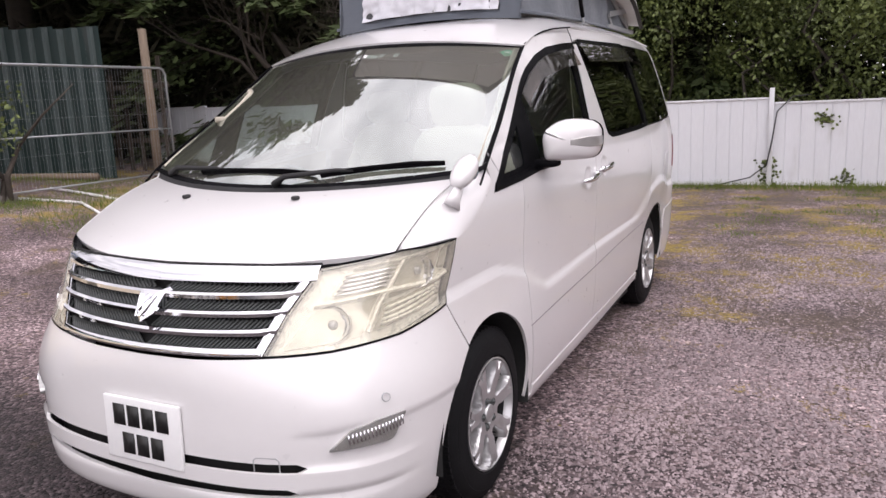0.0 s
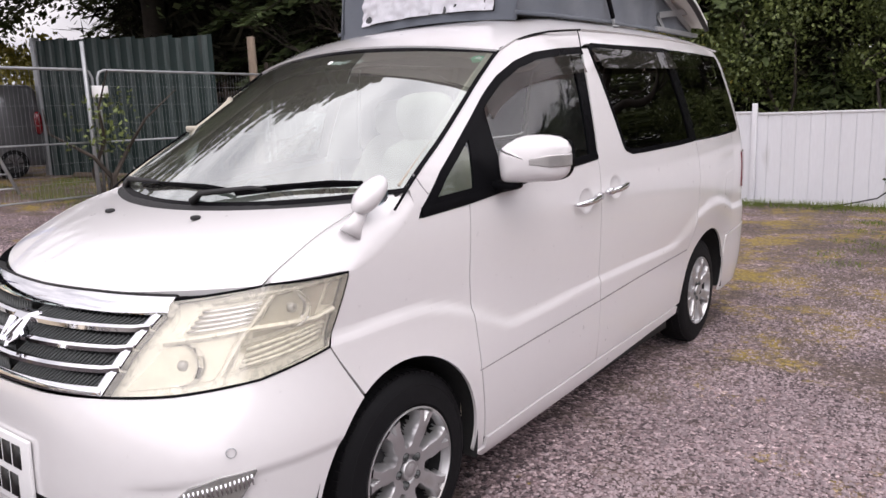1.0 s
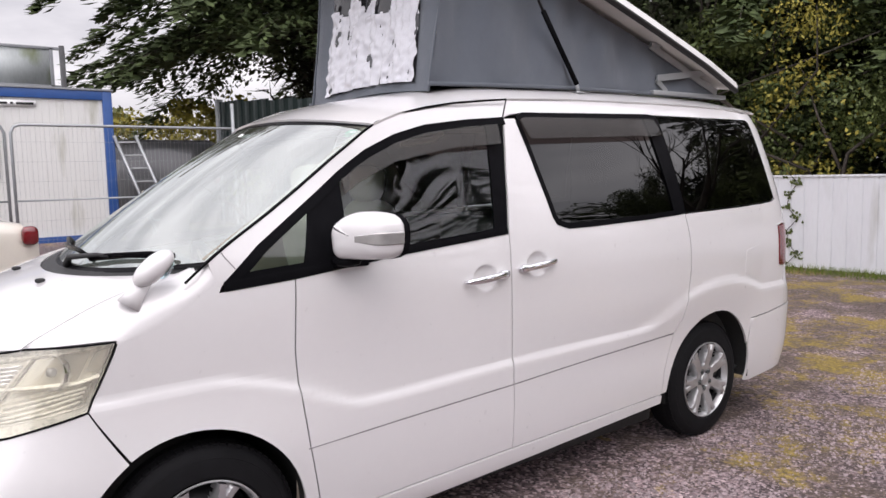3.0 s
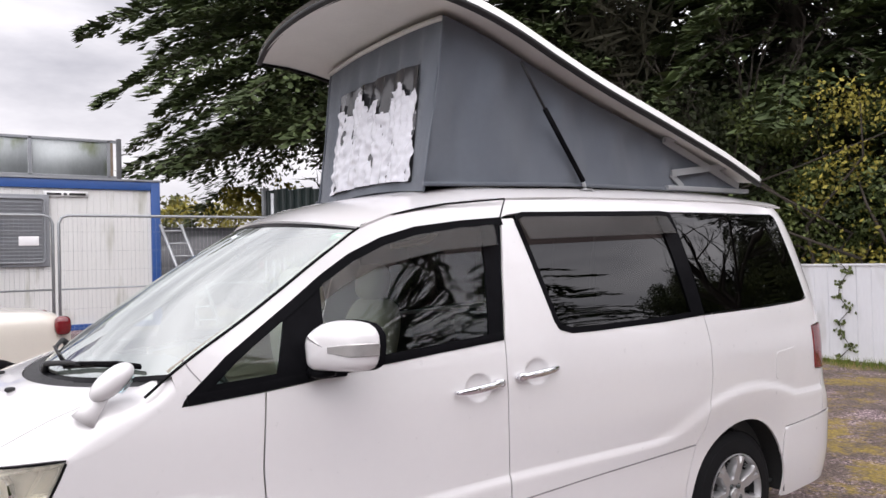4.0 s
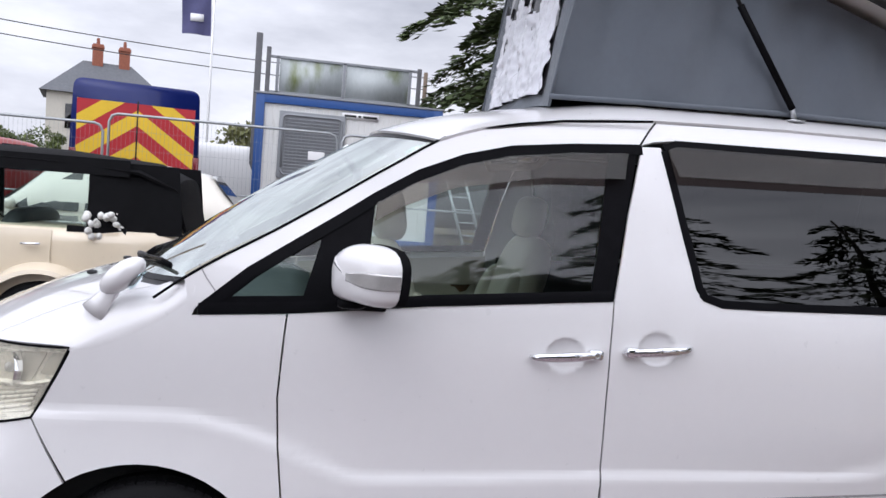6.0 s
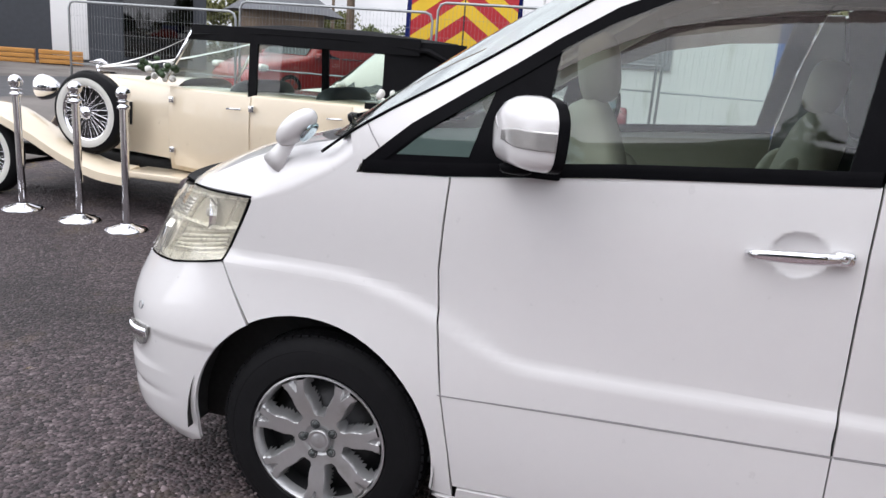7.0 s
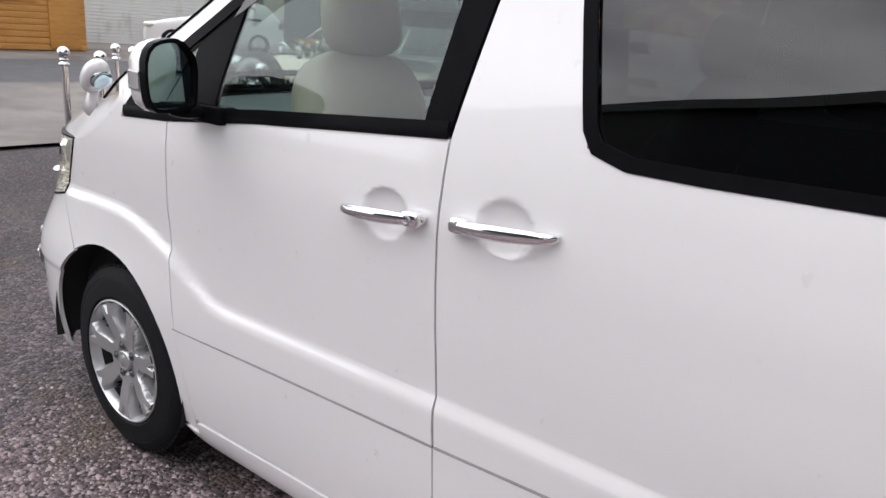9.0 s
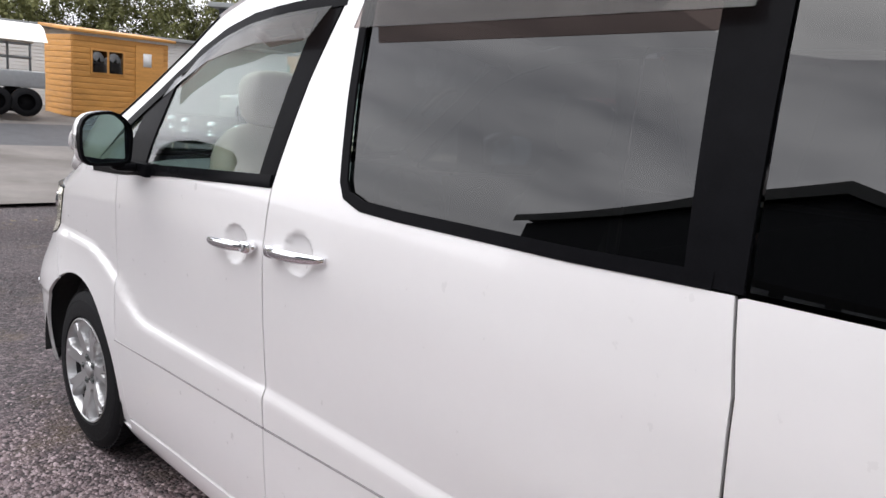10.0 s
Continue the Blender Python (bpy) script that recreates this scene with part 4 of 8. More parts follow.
def rim_mesh():
    """Seven broad spokes, notched at their outer ends, with round-ended pockets between."""
    bm = bmesh.new()
    lathe(bm, [(-0.006, 0.213), (0.002, 0.2155), (0.004, 0.210), (-0.004, 0.204), (-0.03, 0.198)], steps=70)
    nr, na = 34, 40
    grid = []
    for i in range(nr + 1):
        r = 0.030 + 0.172 * i / nr
        row = []
        for q in range(7 * na):
            a = q * math.tau / (7 * na)
            # across: distance from the middle of a pocket and of a spoke
            w = ((q % na) / na - 0.5) * math.tau / 7 * r
            ws = (((q + na // 2) % na) / na - 0.5) * math.tau / 7 * r
            wide = 0.017 + 0.029 * step01((r - 0.095) / 0.085)
            inner = 0.100
            gone = wide - abs(w) if r > inner else wide - math.hypot(w, (inner - r) * 1.1)
            x = -0.012 + 0.016 * step01((r - 0.05) / 0.13) - 0.010 * step01((0.052 - r) / 0.012)
            x -= 0.055 * step01((gone + 0.005) / 0.012)
            if r > 0.165:
                x -= 0.014 * step01((0.011 * (r - 0.165) / 0.03 - abs(ws)) / 0.004)
            row.append((bm.verts.new(Matrix.Rotation(a, 3, "X") @ Vector((x, 0, r))), gone))
        grid.append(row)
    for s, t in zip(grid, grid[1:]):
        for k in range(7 * na):
            j = (k + 1) % (7 * na)
            four = (s[k], s[j], t[j], t[k])
            if min(g for _, g in four) < 0.002:
                bm.faces.new([v for v, _ in four])
    bmesh.ops.delete(bm, geom=[v for v in bm.verts if not v.link_faces], context="VERTS")
    bmesh.ops.recalc_face_normals(bm, faces=bm.faces)
    for f in bm.faces:
        if f.normal.x < -0.05 and f.calc_center_median().x > -0.07:
            f.normal_flip()
    sharpen(bm, 45)
    return bm


tyre_b, rim_b = tyre_mesh(), rim_mesh()
for sx in (1, -1):
    for wy in (0.0, 2.9):
        w = tagged(new("wheel"))
        w.parent = van
        w.location = (0.80 * sx, wy, 0.33)
        w.rotation_euler = (radians(40 if wy else 25.7), 0, 0 if sx > 0 else math.pi)
        part("tyre", tyre_b.copy(), RUBBER, w)
        rim = part("rim", rim_b.copy(), ALLOY, w, "seven-spoke silver alloy rim")
        # barrel and disc near black: the shade in the spoke pockets is in their colour
        bm = bmesh.new()
        lathe(bm, [(-0.03, 0.1985), (-0.12, 0.1985), (-0.13, 0.19)], steps=40)
        lathe(bm, [(-0.06, 0.02), (-0.058, 0.15), (-0.075, 0.152), (-0.075, 0.19), (-0.12, 0.195)], steps=40)
        bmesh.ops.recalc_face_normals(bm, faces=bm.faces)
        part("brake_disc", bm, ALLOY_DARK, w)
        for k in range(5):
            a = k * math.tau / 5 + radians(10.3)
            bm = bmesh.new()
            c = Vector((0, 0.053 * math.sin(a), 0.053 * math.cos(a)))
            lathe(bm, [(-0.03, 0.0150), (-0.0095, 0.0150), (-0.0100, 0.0120), (-0.016, 0.0115), (-0.016, 0.0085), (-0.006, 0.0080), (-0.003, 0.005), (-0.003, 0.001)], "x", c, 12)
            part("wheel_nut", bm, DARK_PLASTIC, w, "dark sunken wheel nut")
        bm = bmesh.new()
        lathe(bm, [(-0.020, 0.035), (-0.006, 0.0345), (-0.004, 0.031), (-0.007, 0.028), (-0.006, 0.022), (-0.003, 0.018), (-0.004, 0.001)], steps=28)
        part("centre_cap", bm, ALLOY, w)
tyre_b.free(), rim_b.free()
# wheel arch liners and underbody
for sx in (1, -1):
    for cy, cz, r in (ARCH_F, ARCH_R):
        bm = bmesh.new()
        lo, hi = (0.35, 0.80)
        rows = [[Vector((sx * x, cy + (r + 0.012) * math.cos(a), cz + (r + 0.012) * math.sin(a))) for x in (lo, hi - 0.03, hi + 0.012)] for a in [radians((-8 if cy > 1 else -14) + (196 if cy > 1 else 200) * k / 30) for k in range(31)]]
        loft(bm, rows)
        bm.faces.new([bm.verts.new((sx * lo, cy + (r + 0.012) * math.cos(a), cz + (r + 0.012) * math.sin(a))) for a in [radians(-22 + 224 * k / 30) for k in range(31)]])
        part("arch_liner", bm, LINER, van)
bm = bmesh.new()
box(bm, (-0.62, -0.7, 0.24), (0.62, 3.85, 0.30))
box(bm, (-0.765, 0.42, 0.20), (0.765, 2.42, 0.29))
box(bm, (-0.70, -0.45, 0.30), (0.70, 0.0, 0.92))
part("underbody", bm, LINER, van)


# ---- mirrors, handles ----
def door_mirror(fl, door):
    bm = bmesh.new()
    rows = []
    # an outline in (x, z), swept from the bulging front face to the glass
    out = smooth_poly([(0.858, 1.238), (1.055, 1.245), (1.068, 1.40), (0.90, 1.418), (0.848, 1.35)], {0: 0.03, 1: 0.05, 2: 0.07, 3: 0.07, 4: 0.03})
    cx, cz = 0.955, 1.325
    MY = ((0.500, 0.05), (0.502, 0.35), (0.508, 0.62), (0.521, 0.82), (0.540, 0.94), (0.562, 0.99), (0.585, 1.0), (0.595, 0.985))
    LEAN = 0.56
    for y, k in MY:
        rows.append([Vector((cx + (x - cx) * k, y + LEAN * (x - cx) * k, cz + (z - cz) * k)) for x, z in out])
    g = loft(bm, rows, close=True)
    bm.faces.new(g[0][::-1])
    bmesh.ops.recalc_face_normals(bm, faces=bm.faces)
    shell = part("door_mirror", fl(bm), PAINT, door, "white door mirror housing")
    bm = bmesh.new()
    rows = []
    for dy, k in ((0.590, 1.005), (0.602, 1.01), (0.615, 1.0), (0.615, 0.90), (0.605, 0.87)):
        rows.append([Vector((cx + (x - cx) * k, dy + LEAN * (x - cx) * k, cz + (z - cz) * k)) for x, z in out])
    loft(bm, rows, close=True)
    bmesh.ops.recalc_face_normals(bm, faces=bm.faces)
    sharpen(bm)
    part("mirror_rim", fl(bm), BLACK_TRIM, shell, "black mirror rim")
    bm = bmesh.new()
    bm.faces.new([bm.verts.new((cx + (x - cx) * 0.89, 0.606 + LEAN * (x - cx) * 0.89, cz + (z - cz) * 0.89)) for x, z in out])
    part("mirror_glass", fl(bm), MIRROR, shell, "bluish mirror glass")
    bm = bmesh.new()
    rows = []
    for i in range(22):
        t = i / 21
        k = min(1.0, 0.12 + 1.05 * t)
        x = cx + 0.1075 * k
        y = herm(k, [q[1] for q in MY[:-1]], [q[0] for q in MY[:-1]]) + (0.0 if t < 0.84 else 0.004 * (t - 0.84) / 0.16)
        y += LEAN * (x - cx)
        half = 0.012 + 0.010 * step01(t * 1.6)
        push = Vector((0.0020 * k ** 3, -0.0016, 0))
        rows.append([Vector((x, y, 1.318 + half * q)) + push * (-0.8 if abs(q) == 1 else 1.0 if j % 2 else 0.3) for j, q in enumerate((-1, -0.92, -0.75, -0.58, -0.42, -0.25, -0.08, 0.08, 0.25, 0.42, 0.58, 0.75, 0.92, 1))])
    loft(bm, rows)
    bmesh.ops.recalc_face_normals(bm, faces=bm.faces)
    ind = part("side_indicator", fl(bm), INDICATOR, shell, "clear ribbed indicator lens")
    bm = bmesh.new()
    blob(bm, (0.855, 0.535, 1.232), (0.12, 0.09, 0.035), 3)
    box(bm, (0.795, 0.50, 1.205), (0.85, 0.64, 1.25), 0.008)
    part("mirror_foot", fl(bm), BLACK_TRIM, shell)


MIRROR = mat("mirror_silver", (0.55, 0.68, 0.72), 0.015, 1.0, var=0.01)
INDICATOR = mat("clear_ribbed_lens", (0.42, 0.41, 0.40), 0.20, 0.45, var=0.08, scale=30, coat=0.8)
door_mirror(lambda b: b, front_doors[0])
door_mirror(flip, front_doors[1])


def pull_handle(y0, z0, y1, z1, lock, fl, door):
    rows = []
    for i in range(15):
        t = i / 14
        y, z = y0 + (y1 - y0) * t, z0 + (z1 - z0) * t
        o = 0.006 + 0.030 * math.sin(math.pi * t) ** 0.45
        w = 0.007 + 0.0085 * math.sin(math.pi * t) ** 0.5
        ring = []
        for k in range(10):
            a = k * math.tau / 10
            ring.append(skin(y, z + 0.004 * math.sin(math.pi * t), 0) * 0 + Vector((half_width(1.35, z) + o + 0.009 * math.cos(a), y, z + w * math.sin(a))))
        rows.append(ring)
    bm = bmesh.new()
    g = loft(bm, rows, close=True)
    bm.faces.new(g[0][::-1])
    bm.faces.new(g[-1])
    bmesh.ops.recalc_face_normals(bm, faces=bm.faces)
    h = part("door_handle", fl(bm), CHROME, door, "chrome pull handle")
    yl, zl = (y1 - 0.028, z1 - 0.002) if lock > 0 else (y0 + 0.028, z0 + 0.002)
    bm = bmesh.new()
    blob(bm, (half_width(1.35, zl) + 0.016, yl, zl), (0.034, 0.05, 0.034), 3.5)
    cap = part("handle_cap", fl(bm), CHROME, h)
    if lock > 0:
        bm = bmesh.new()
        lathe(bm, [(0.0, 0.0105), (0.004, 0.0100), (0.004, 0.007), (0.001, 0.0065), (0.001, 0.0005)], "x", (half_width(1.35, zl) + 0.031, yl, zl), 20)
        bmesh.ops.recalc_face_normals(bm, faces=bm.faces)
        part("key_lock", fl(bm), STEEL, h)


for fl, k in ((lambda b: b, 0), (flip, 1)):
    pull_handle(1.088, 1.092, 1.322, 1.110, 1, fl, front_doors[k])
    pull_handle(1.388, 1.118, 1.622, 1.138, -1, fl, sliding_doors[k])

# egg-shaped blind-spot mirror on the left wing
bm = bmesh.new()
blob(bm, (0.0, 0.0, 0.0), (0.086, 0.074, 0.150), 2.1, Matrix.Rotation(radians(-50), 4, "X") @ Matrix.Rotation(radians(8), 4, "Y"))
bmesh.ops.translate(bm, verts=bm.verts, vec=(0.777, -0.108, 1.262))
wing_mirror = part("wing_mirror", bm, PAINT, van, "small white egg-shaped wing mirror")
bm = bmesh.new()
tube(bm, [(0.760, -0.185, 1.150), (0.764, -0.165, 1.18), (0.771, -0.130, 1.225)], [0.040, 0.028, 0.020], 12, flat=0.6)
part("mirror_stalk", bm, PAINT, wing_mirror)
bm = bmesh.new()
lathe(bm, [(0.0, 0.001), (0.003, 0.02), (0.0, 0.032), (-0.008, 0.034)], "y", (0, 0, 0), 24)
bmesh.ops.transform(bm, matrix=Matrix.Translation((0.778, -0.064, 1.250)) @ Matrix.Rotation(radians(-35), 4, "X"), verts=bm.verts)
part("mirror_glass", bm, MIRROR, wing_mirror, "round convex mirror glass")


# ---- cabin ----
def seat(at, turn, name):
    x = 0.0
    s = tagged(new(name))
    s.parent = van
    s.location = at
    s.rotation_euler = (0, 0, radians(turn))
    bm = bmesh.new()
    blob(bm, (x, 0.0, 0.72), (0.50, 0.52, 0.20), 4)
    part("seat_cushion", bm, CREAM, s)
    bm = bmesh.new()
    m = Matrix.Rotation(radians(-16), 4, "X")
    blob(bm, (x, 0.29, 1.06), (0.50, 0.17, 0.70), 3.6, m)
    blob(bm, (x - 0.19, 0.23, 0.99), (0.10, 0.18, 0.50), 3, m)
    blob(bm, (x + 0.19, 0.23, 0.99), (0.10, 0.18, 0.50), 3, m)
    part("seat_back", bm, CREAM, s)
    bm = bmesh.new()
    blob(bm, (x, 0.355, 1.485), (0.27, 0.12, 0.20), 3.2, Matrix.Rotation(radians(-10), 4, "X"))
    part("headrest", bm, CREAM, s)
    for dx in (-0.05, 0.05):
        bm = bmesh.new()
        tube(bm, [(x + dx, 0.33, 1.28), (x + dx, 0.35, 1.40)], 0.007)
        part("headrest_post", bm, CHROME, s)
    bm = bmesh.new()
    box(bm, (x - 0.2, -0.20, 0.30), (x + 0.2, 0.22, 0.64), 0.02)
    part("seat_base", bm, DARK_PLASTIC, s)
    for k in (-1, 1):
        if k > 0:
            bm = bmesh.new()
            blob(bm, (x + k * 0.285, 0.12, 0.93), (0.06, 0.36, 0.07), 3.5)
            part("armrest", bm, CREAM, s)


seat((0.39, 1.025, 0), 180, "front_seat")
seat((-0.39, 1.085, 0), 0, "front_seat")
bm = bmesh.new()
rows = []
for i in range(-12, 13):
    x = i / 12 * 0.70
    d = 0.10 * (x / 0.7) ** 2
    hood = 0.035 * math.exp(-((x + 0.38) / 0.18) ** 2)
    rows.append([Vector((x, -0.16 + 3.2 * d, 1.19)), Vector((x, 0.10 + d, 1.17)), Vector((x, 0.34, 1.155 + hood)), Vector((x, 0.42, 1.12 + hood)), Vector((x, 0.44, 1.04)), Vector((x, 0.43, 0.92)), Vector((x, 0.425, 0.70)), Vector((x, 0.42, 0.45))])
loft(bm, rows)
bmesh.ops.recalc_face_normals(bm, faces=bm.faces)
dash = part("dashboard", bm, DASH_GREY, van, "dark greenish grey dashboard")
bm = bmesh.new()
box(bm, (-0.14, 0.40, 0.86), (0.14, 0.455, 1.08), 0.012)
part("centre_console", bm, DARK_PLASTIC, dash)
bm = bmesh.new()
box(bm, (0.16, 0.425, 0.98), (0.68, 0.452, 1.03), 0.008)
part("dash_trim", bm, WALNUT, dash)
bm = bmesh.new()
m = Matrix.Translation((-0.39, 0.55, 1.06)) @ Matrix.Rotation(radians(-62), 4, "X")
pts = [m @ Vector((0.185 * math.cos(a), 0.185 * math.sin(a), 0)) for a in [k * math.tau / 28 for k in range(29)]]
tube(bm, pts, 0.015, 8, caps=False)
blob(bm, tuple(m @ Vector((0, 0, -0.01))), (0.14, 0.06, 0.13), 3)
for a in (0, math.pi, -math.pi / 2):
    tube(bm, [m @ Vector((0, 0, -0.01)), m @ Vector((0.18 * math.cos(a), 0.18 * math.sin(a), 0))], 0.014)
tube(bm, [m @ Vector((0, 0, -0.01)), m @ Vector((0, 0, -0.22))], 0.03)
part("steering_wheel", bm, DARK_PLASTIC, van, "dark steering wheel")
# inner door cards, lining, floor
card = [(0.36, 0.32), (0.345, 1.05), (0.36, 1.17), (0.77, 1.215), (1.34, 1.262), (1.345, 0.32)]
cards = two("door_card", sheet(card, -0.075, gap=0, thick=0, cell=0.1), CREAM_PLASTIC, van)
for side, cd in zip((1, -1), cards):
    b = band([(0.42, 1.02), (1.30, 1.05)], 0.10, -0.072, 0.01)
    part("card_trim", b if side > 0 else flip(b), WALNUT, cd, "walnut door trim")
lin = [(1.40, 0.32), (1.40, 1.26), (1.72, 1.262), (2.65, 1.285), (3.70, 1.31), (3.75, 0.70), (3.42, 0.60), (3.0, 0.74), (2.5, 0.6), (2.44, 0.32)]
two("side_lining", sheet(lin, -0.07, gap=0, thick=0, cell=0.1), DARK_PLASTIC, van)
bm = bmesh.new()
box(bm, (-0.74, 0.0, 0.305), (0.74, 3.80, 0.325))
box(bm, (-0.70, 1.75, 0.325), (0.70, 2.25, 0.75), 0.03)
box(bm, (-0.70, 2.20, 0.70), (0.70, 2.36, 1.26), 0.05)
box(bm, (-0.70, 2.9, 0.325), (0.70, 3.75, 0.95), 0.02)
part("cabin_floor", bm, DARK_PLASTIC, van)
# rear lining in a dark colour that holds the shade of the cabin
bm = bmesh.new()
loft(bm, [[Vector((x, y, z)) for x, z in ((-0.62, 1.80), (-0.4, 1.84), (0.4, 1.84), (0.62, 1.80))] for y, z in ((1.0, 0), (3.6, 0))])
part("headlining", bm, DARK_PLASTIC, van)
bm = bmesh.new()
loft(bm, [[Vector((x, y, z + dz)) for x, z in ((-0.60, 1.70), (-0.35, 1.74), (0.35, 1.74), (0.60, 1.70))] for y, dz in ((0.80, 0), (1.0, 0.08))])
part("headlining", bm, CREAM_PLASTIC, van)
inner_a = [(p[0] + 0.015, p[1] - 0.012) for p in SCREEN_EDGE]
two("pillar_trim", band(inner_a, 0.075, -0.03, 0.01), CREAM_PLASTIC, van)
bm = bmesh.new()
tube(bm, [(-0.655, 0.30, 1.47), (-0.615, 0.33, 1.47), (-0.60, 0.42, 1.53), (-0.60, 0.50, 1.585), (-0.625, 0.53, 1.60)], 0.014)
part("grab_handle", bm, CREAM_PLASTIC, van, "beige pillar grab handle")
bm = bmesh.new()
tube(bm, [(0.65, 0.95, 1.69), (0.61, 0.97, 1.66), (0.61, 1.13, 1.68), (0.645, 1.15, 1.71)], 0.013)
part("grab_handle", bm, CREAM_PLASTIC, van, "beige roof grab handle")

# ---- pop-top: lid, canvas, struts ----
LY = (0.91, 0.97, 1.06, 1.19, 1.35, 1.555, 1.84, 2.11, 2.57, 3.09, 3.45)
LZ = (2.712, 2.722, 2.727, 2.716, 2.687, 2.630, 2.524, 2.430, 2.291, 2.131, 2.020)


def lid_point(s, y, down=0.0):
    w = herm(y, (0.91, 0.96, 1.06, 1.4, 3.0, 3.45), (0.615, 0.650, 0.68, 0.69, 0.67, 0.63))
    crown = herm(y, (0.91, 1.1, 3.45), (0.022, 0.045, 0.05))
    return Vector((w * s, y - 0.07 * (1 - s * s) * step01((1.5 - y) / 0.6), herm(y, LY, LZ) + 0.030 + crown * (1 - abs(s) ** 2.4) - down))


ys = [0.91 + 2.54 * k / 40 for k in range(41)]
ss = [math.copysign(1 - (1 - abs(k / 14)) ** 1.4, k) for k in range(-14, 15)]
bm = bmesh.new()
loft(bm, [[lid_point(-1, y, 0.045) + Vector((-0.006, 0, 0))] + [lid_point(s, y) + Vector((0, 0, -0.008 if abs(s) == 1 else 0)) for s in ss] + [lid_point(1, y, 0.045) + Vector((0.006, 0, 0))] for y in ys])
bmesh.ops.recalc_face_normals(bm, faces=bm.faces)
lid = part("roof_lid", bm, LID_PAINT, van, "white moulded pop-top lid")
bm = bmesh.new()
loft(bm, [[lid_point(s * 0.985, y, 0.055) for s in ss] for y in ys])
part("lid_lining", bm, LID_LINING, lid, "cream lined underside")
rim_path = [lid_point(1, y, 0.056) for y in ys[::-1]] + [lid_point(s, 0.91, 0.035 + 0.021 * abs(s) ** 3) for s in ss[::-1][1:-1]] + [lid_point(-1, y, 0.056) for y in ys]
bm = bmesh.new()
rows = []
for i, p in enumerate(rim_path):
    d = (rim_path[min(i + 1, len(rim_path) - 1)] - rim_path[max(i - 1, 0)]).normalized()
    o = d.cross(Vector((0, 0, 1))).normalized() * -1
    c = Vector((0, 2.0, p.z))
    if (p - c).dot(o) < 0:
        o = -o
    rows.append([p + o * 0.004 + Vector((0, 0, 0.012)), p + o * 0.011 + Vector((0, 0, 0.008)), p + o * 0.011 - Vector((0, 0, 0.010)), p - Vector((0, 0, 0.016)) - o * 0.012])
loft(bm, rows)
bmesh.ops.recalc_face_normals(bm, faces=bm.faces)
part("lid_seal", bm, MATT_BLACK, lid, "black rubber edge seal")


def canvas_fold(u, v, seed=0.0):
    """Soft folds that run down from the lid."""
    f = 0.016 * math.sin(9 * u + 2.6 * v + seed) + 0.012 * math.sin(17 * u - 5.0 * v + 1 + seed) * v + 0.007 * math.sin(31 * u + 9.0 * v)
    f += 0.012 * (noise.noise(Vector((u * 2.2, v * 1.4, seed))))
    return f * math.sin(math.pi * min(1, max(0, v))) ** 0.5


def roof_z(y):
    return 1.925 + 0.02 * step01((y - 1.2) / 1.0)


CF_B, CF_T = 1.19, 1.30
for sx in (1, -1):
    rows = []
    for i in range(49):
        u = i / 48
        yb, yt = CF_B + u * (3.38 - CF_B), CF_T + u * (3.38 - CF_T)
        b = Vector((sx * (0.50 + 0.05 * step01(u * 4)), yb, roof_z(yb)))
        tz = lid_point(0.80, yt, 0.085)
        t = Vector((sx * 0.535, yt, max(tz.z, b.z + 0.004)))
        rows.append([b.lerp(t, j / 16) + Vector((sx, 0, 0)) * canvas_fold(u * 4, j / 16, sx) * min(1, (t - b).length * 2) for j in range(17)])
    bm = bmesh.new()
    loft(bm, rows)
    bmesh.ops.recalc_face_normals(bm, faces=bm.faces)
    part("canvas_side", bm, CANVAS, van, "grey canvas tent wall with soft folds")
    # hem along the roof
    bm = bmesh.new()
    tube(bm, [(sx * 0.52, CF_B - 0.01, roof_z(1.2) + 0.002)] + [(sx * 0.556, y, roof_z(y) + 0.004) for y in (1.5, 2.0, 2.5, 3.0, 3.38)], 0.010, 6)
    part("canvas_hem", bm, CANVAS, van)


def front_canvas(s, v, out=0.0):
    b = Vector((0.51 * s, CF_B + 0.02 * (1 - s * s) * 0, 1.925 - 0.03 * s * s))
    tz = lid_point(0.80 * s, CF_T, 0.085)
    t = Vector((0.535 * s, CF_T, tz.z))
    return b.lerp(t, v) + Vector((0, -1, 0)) * (out + canvas_fold(s * 2, v, 4) * 0.5)


bm = bmesh.new()
loft(bm, [[front_canvas(-1 + 2 * i / 28, j / 18) for i in range(29)] for j in range(19)])
bmesh.ops.recalc_face_normals(bm, faces=bm.faces)
part("canvas_front", bm, CANVAS, van, "grey canvas front wall")
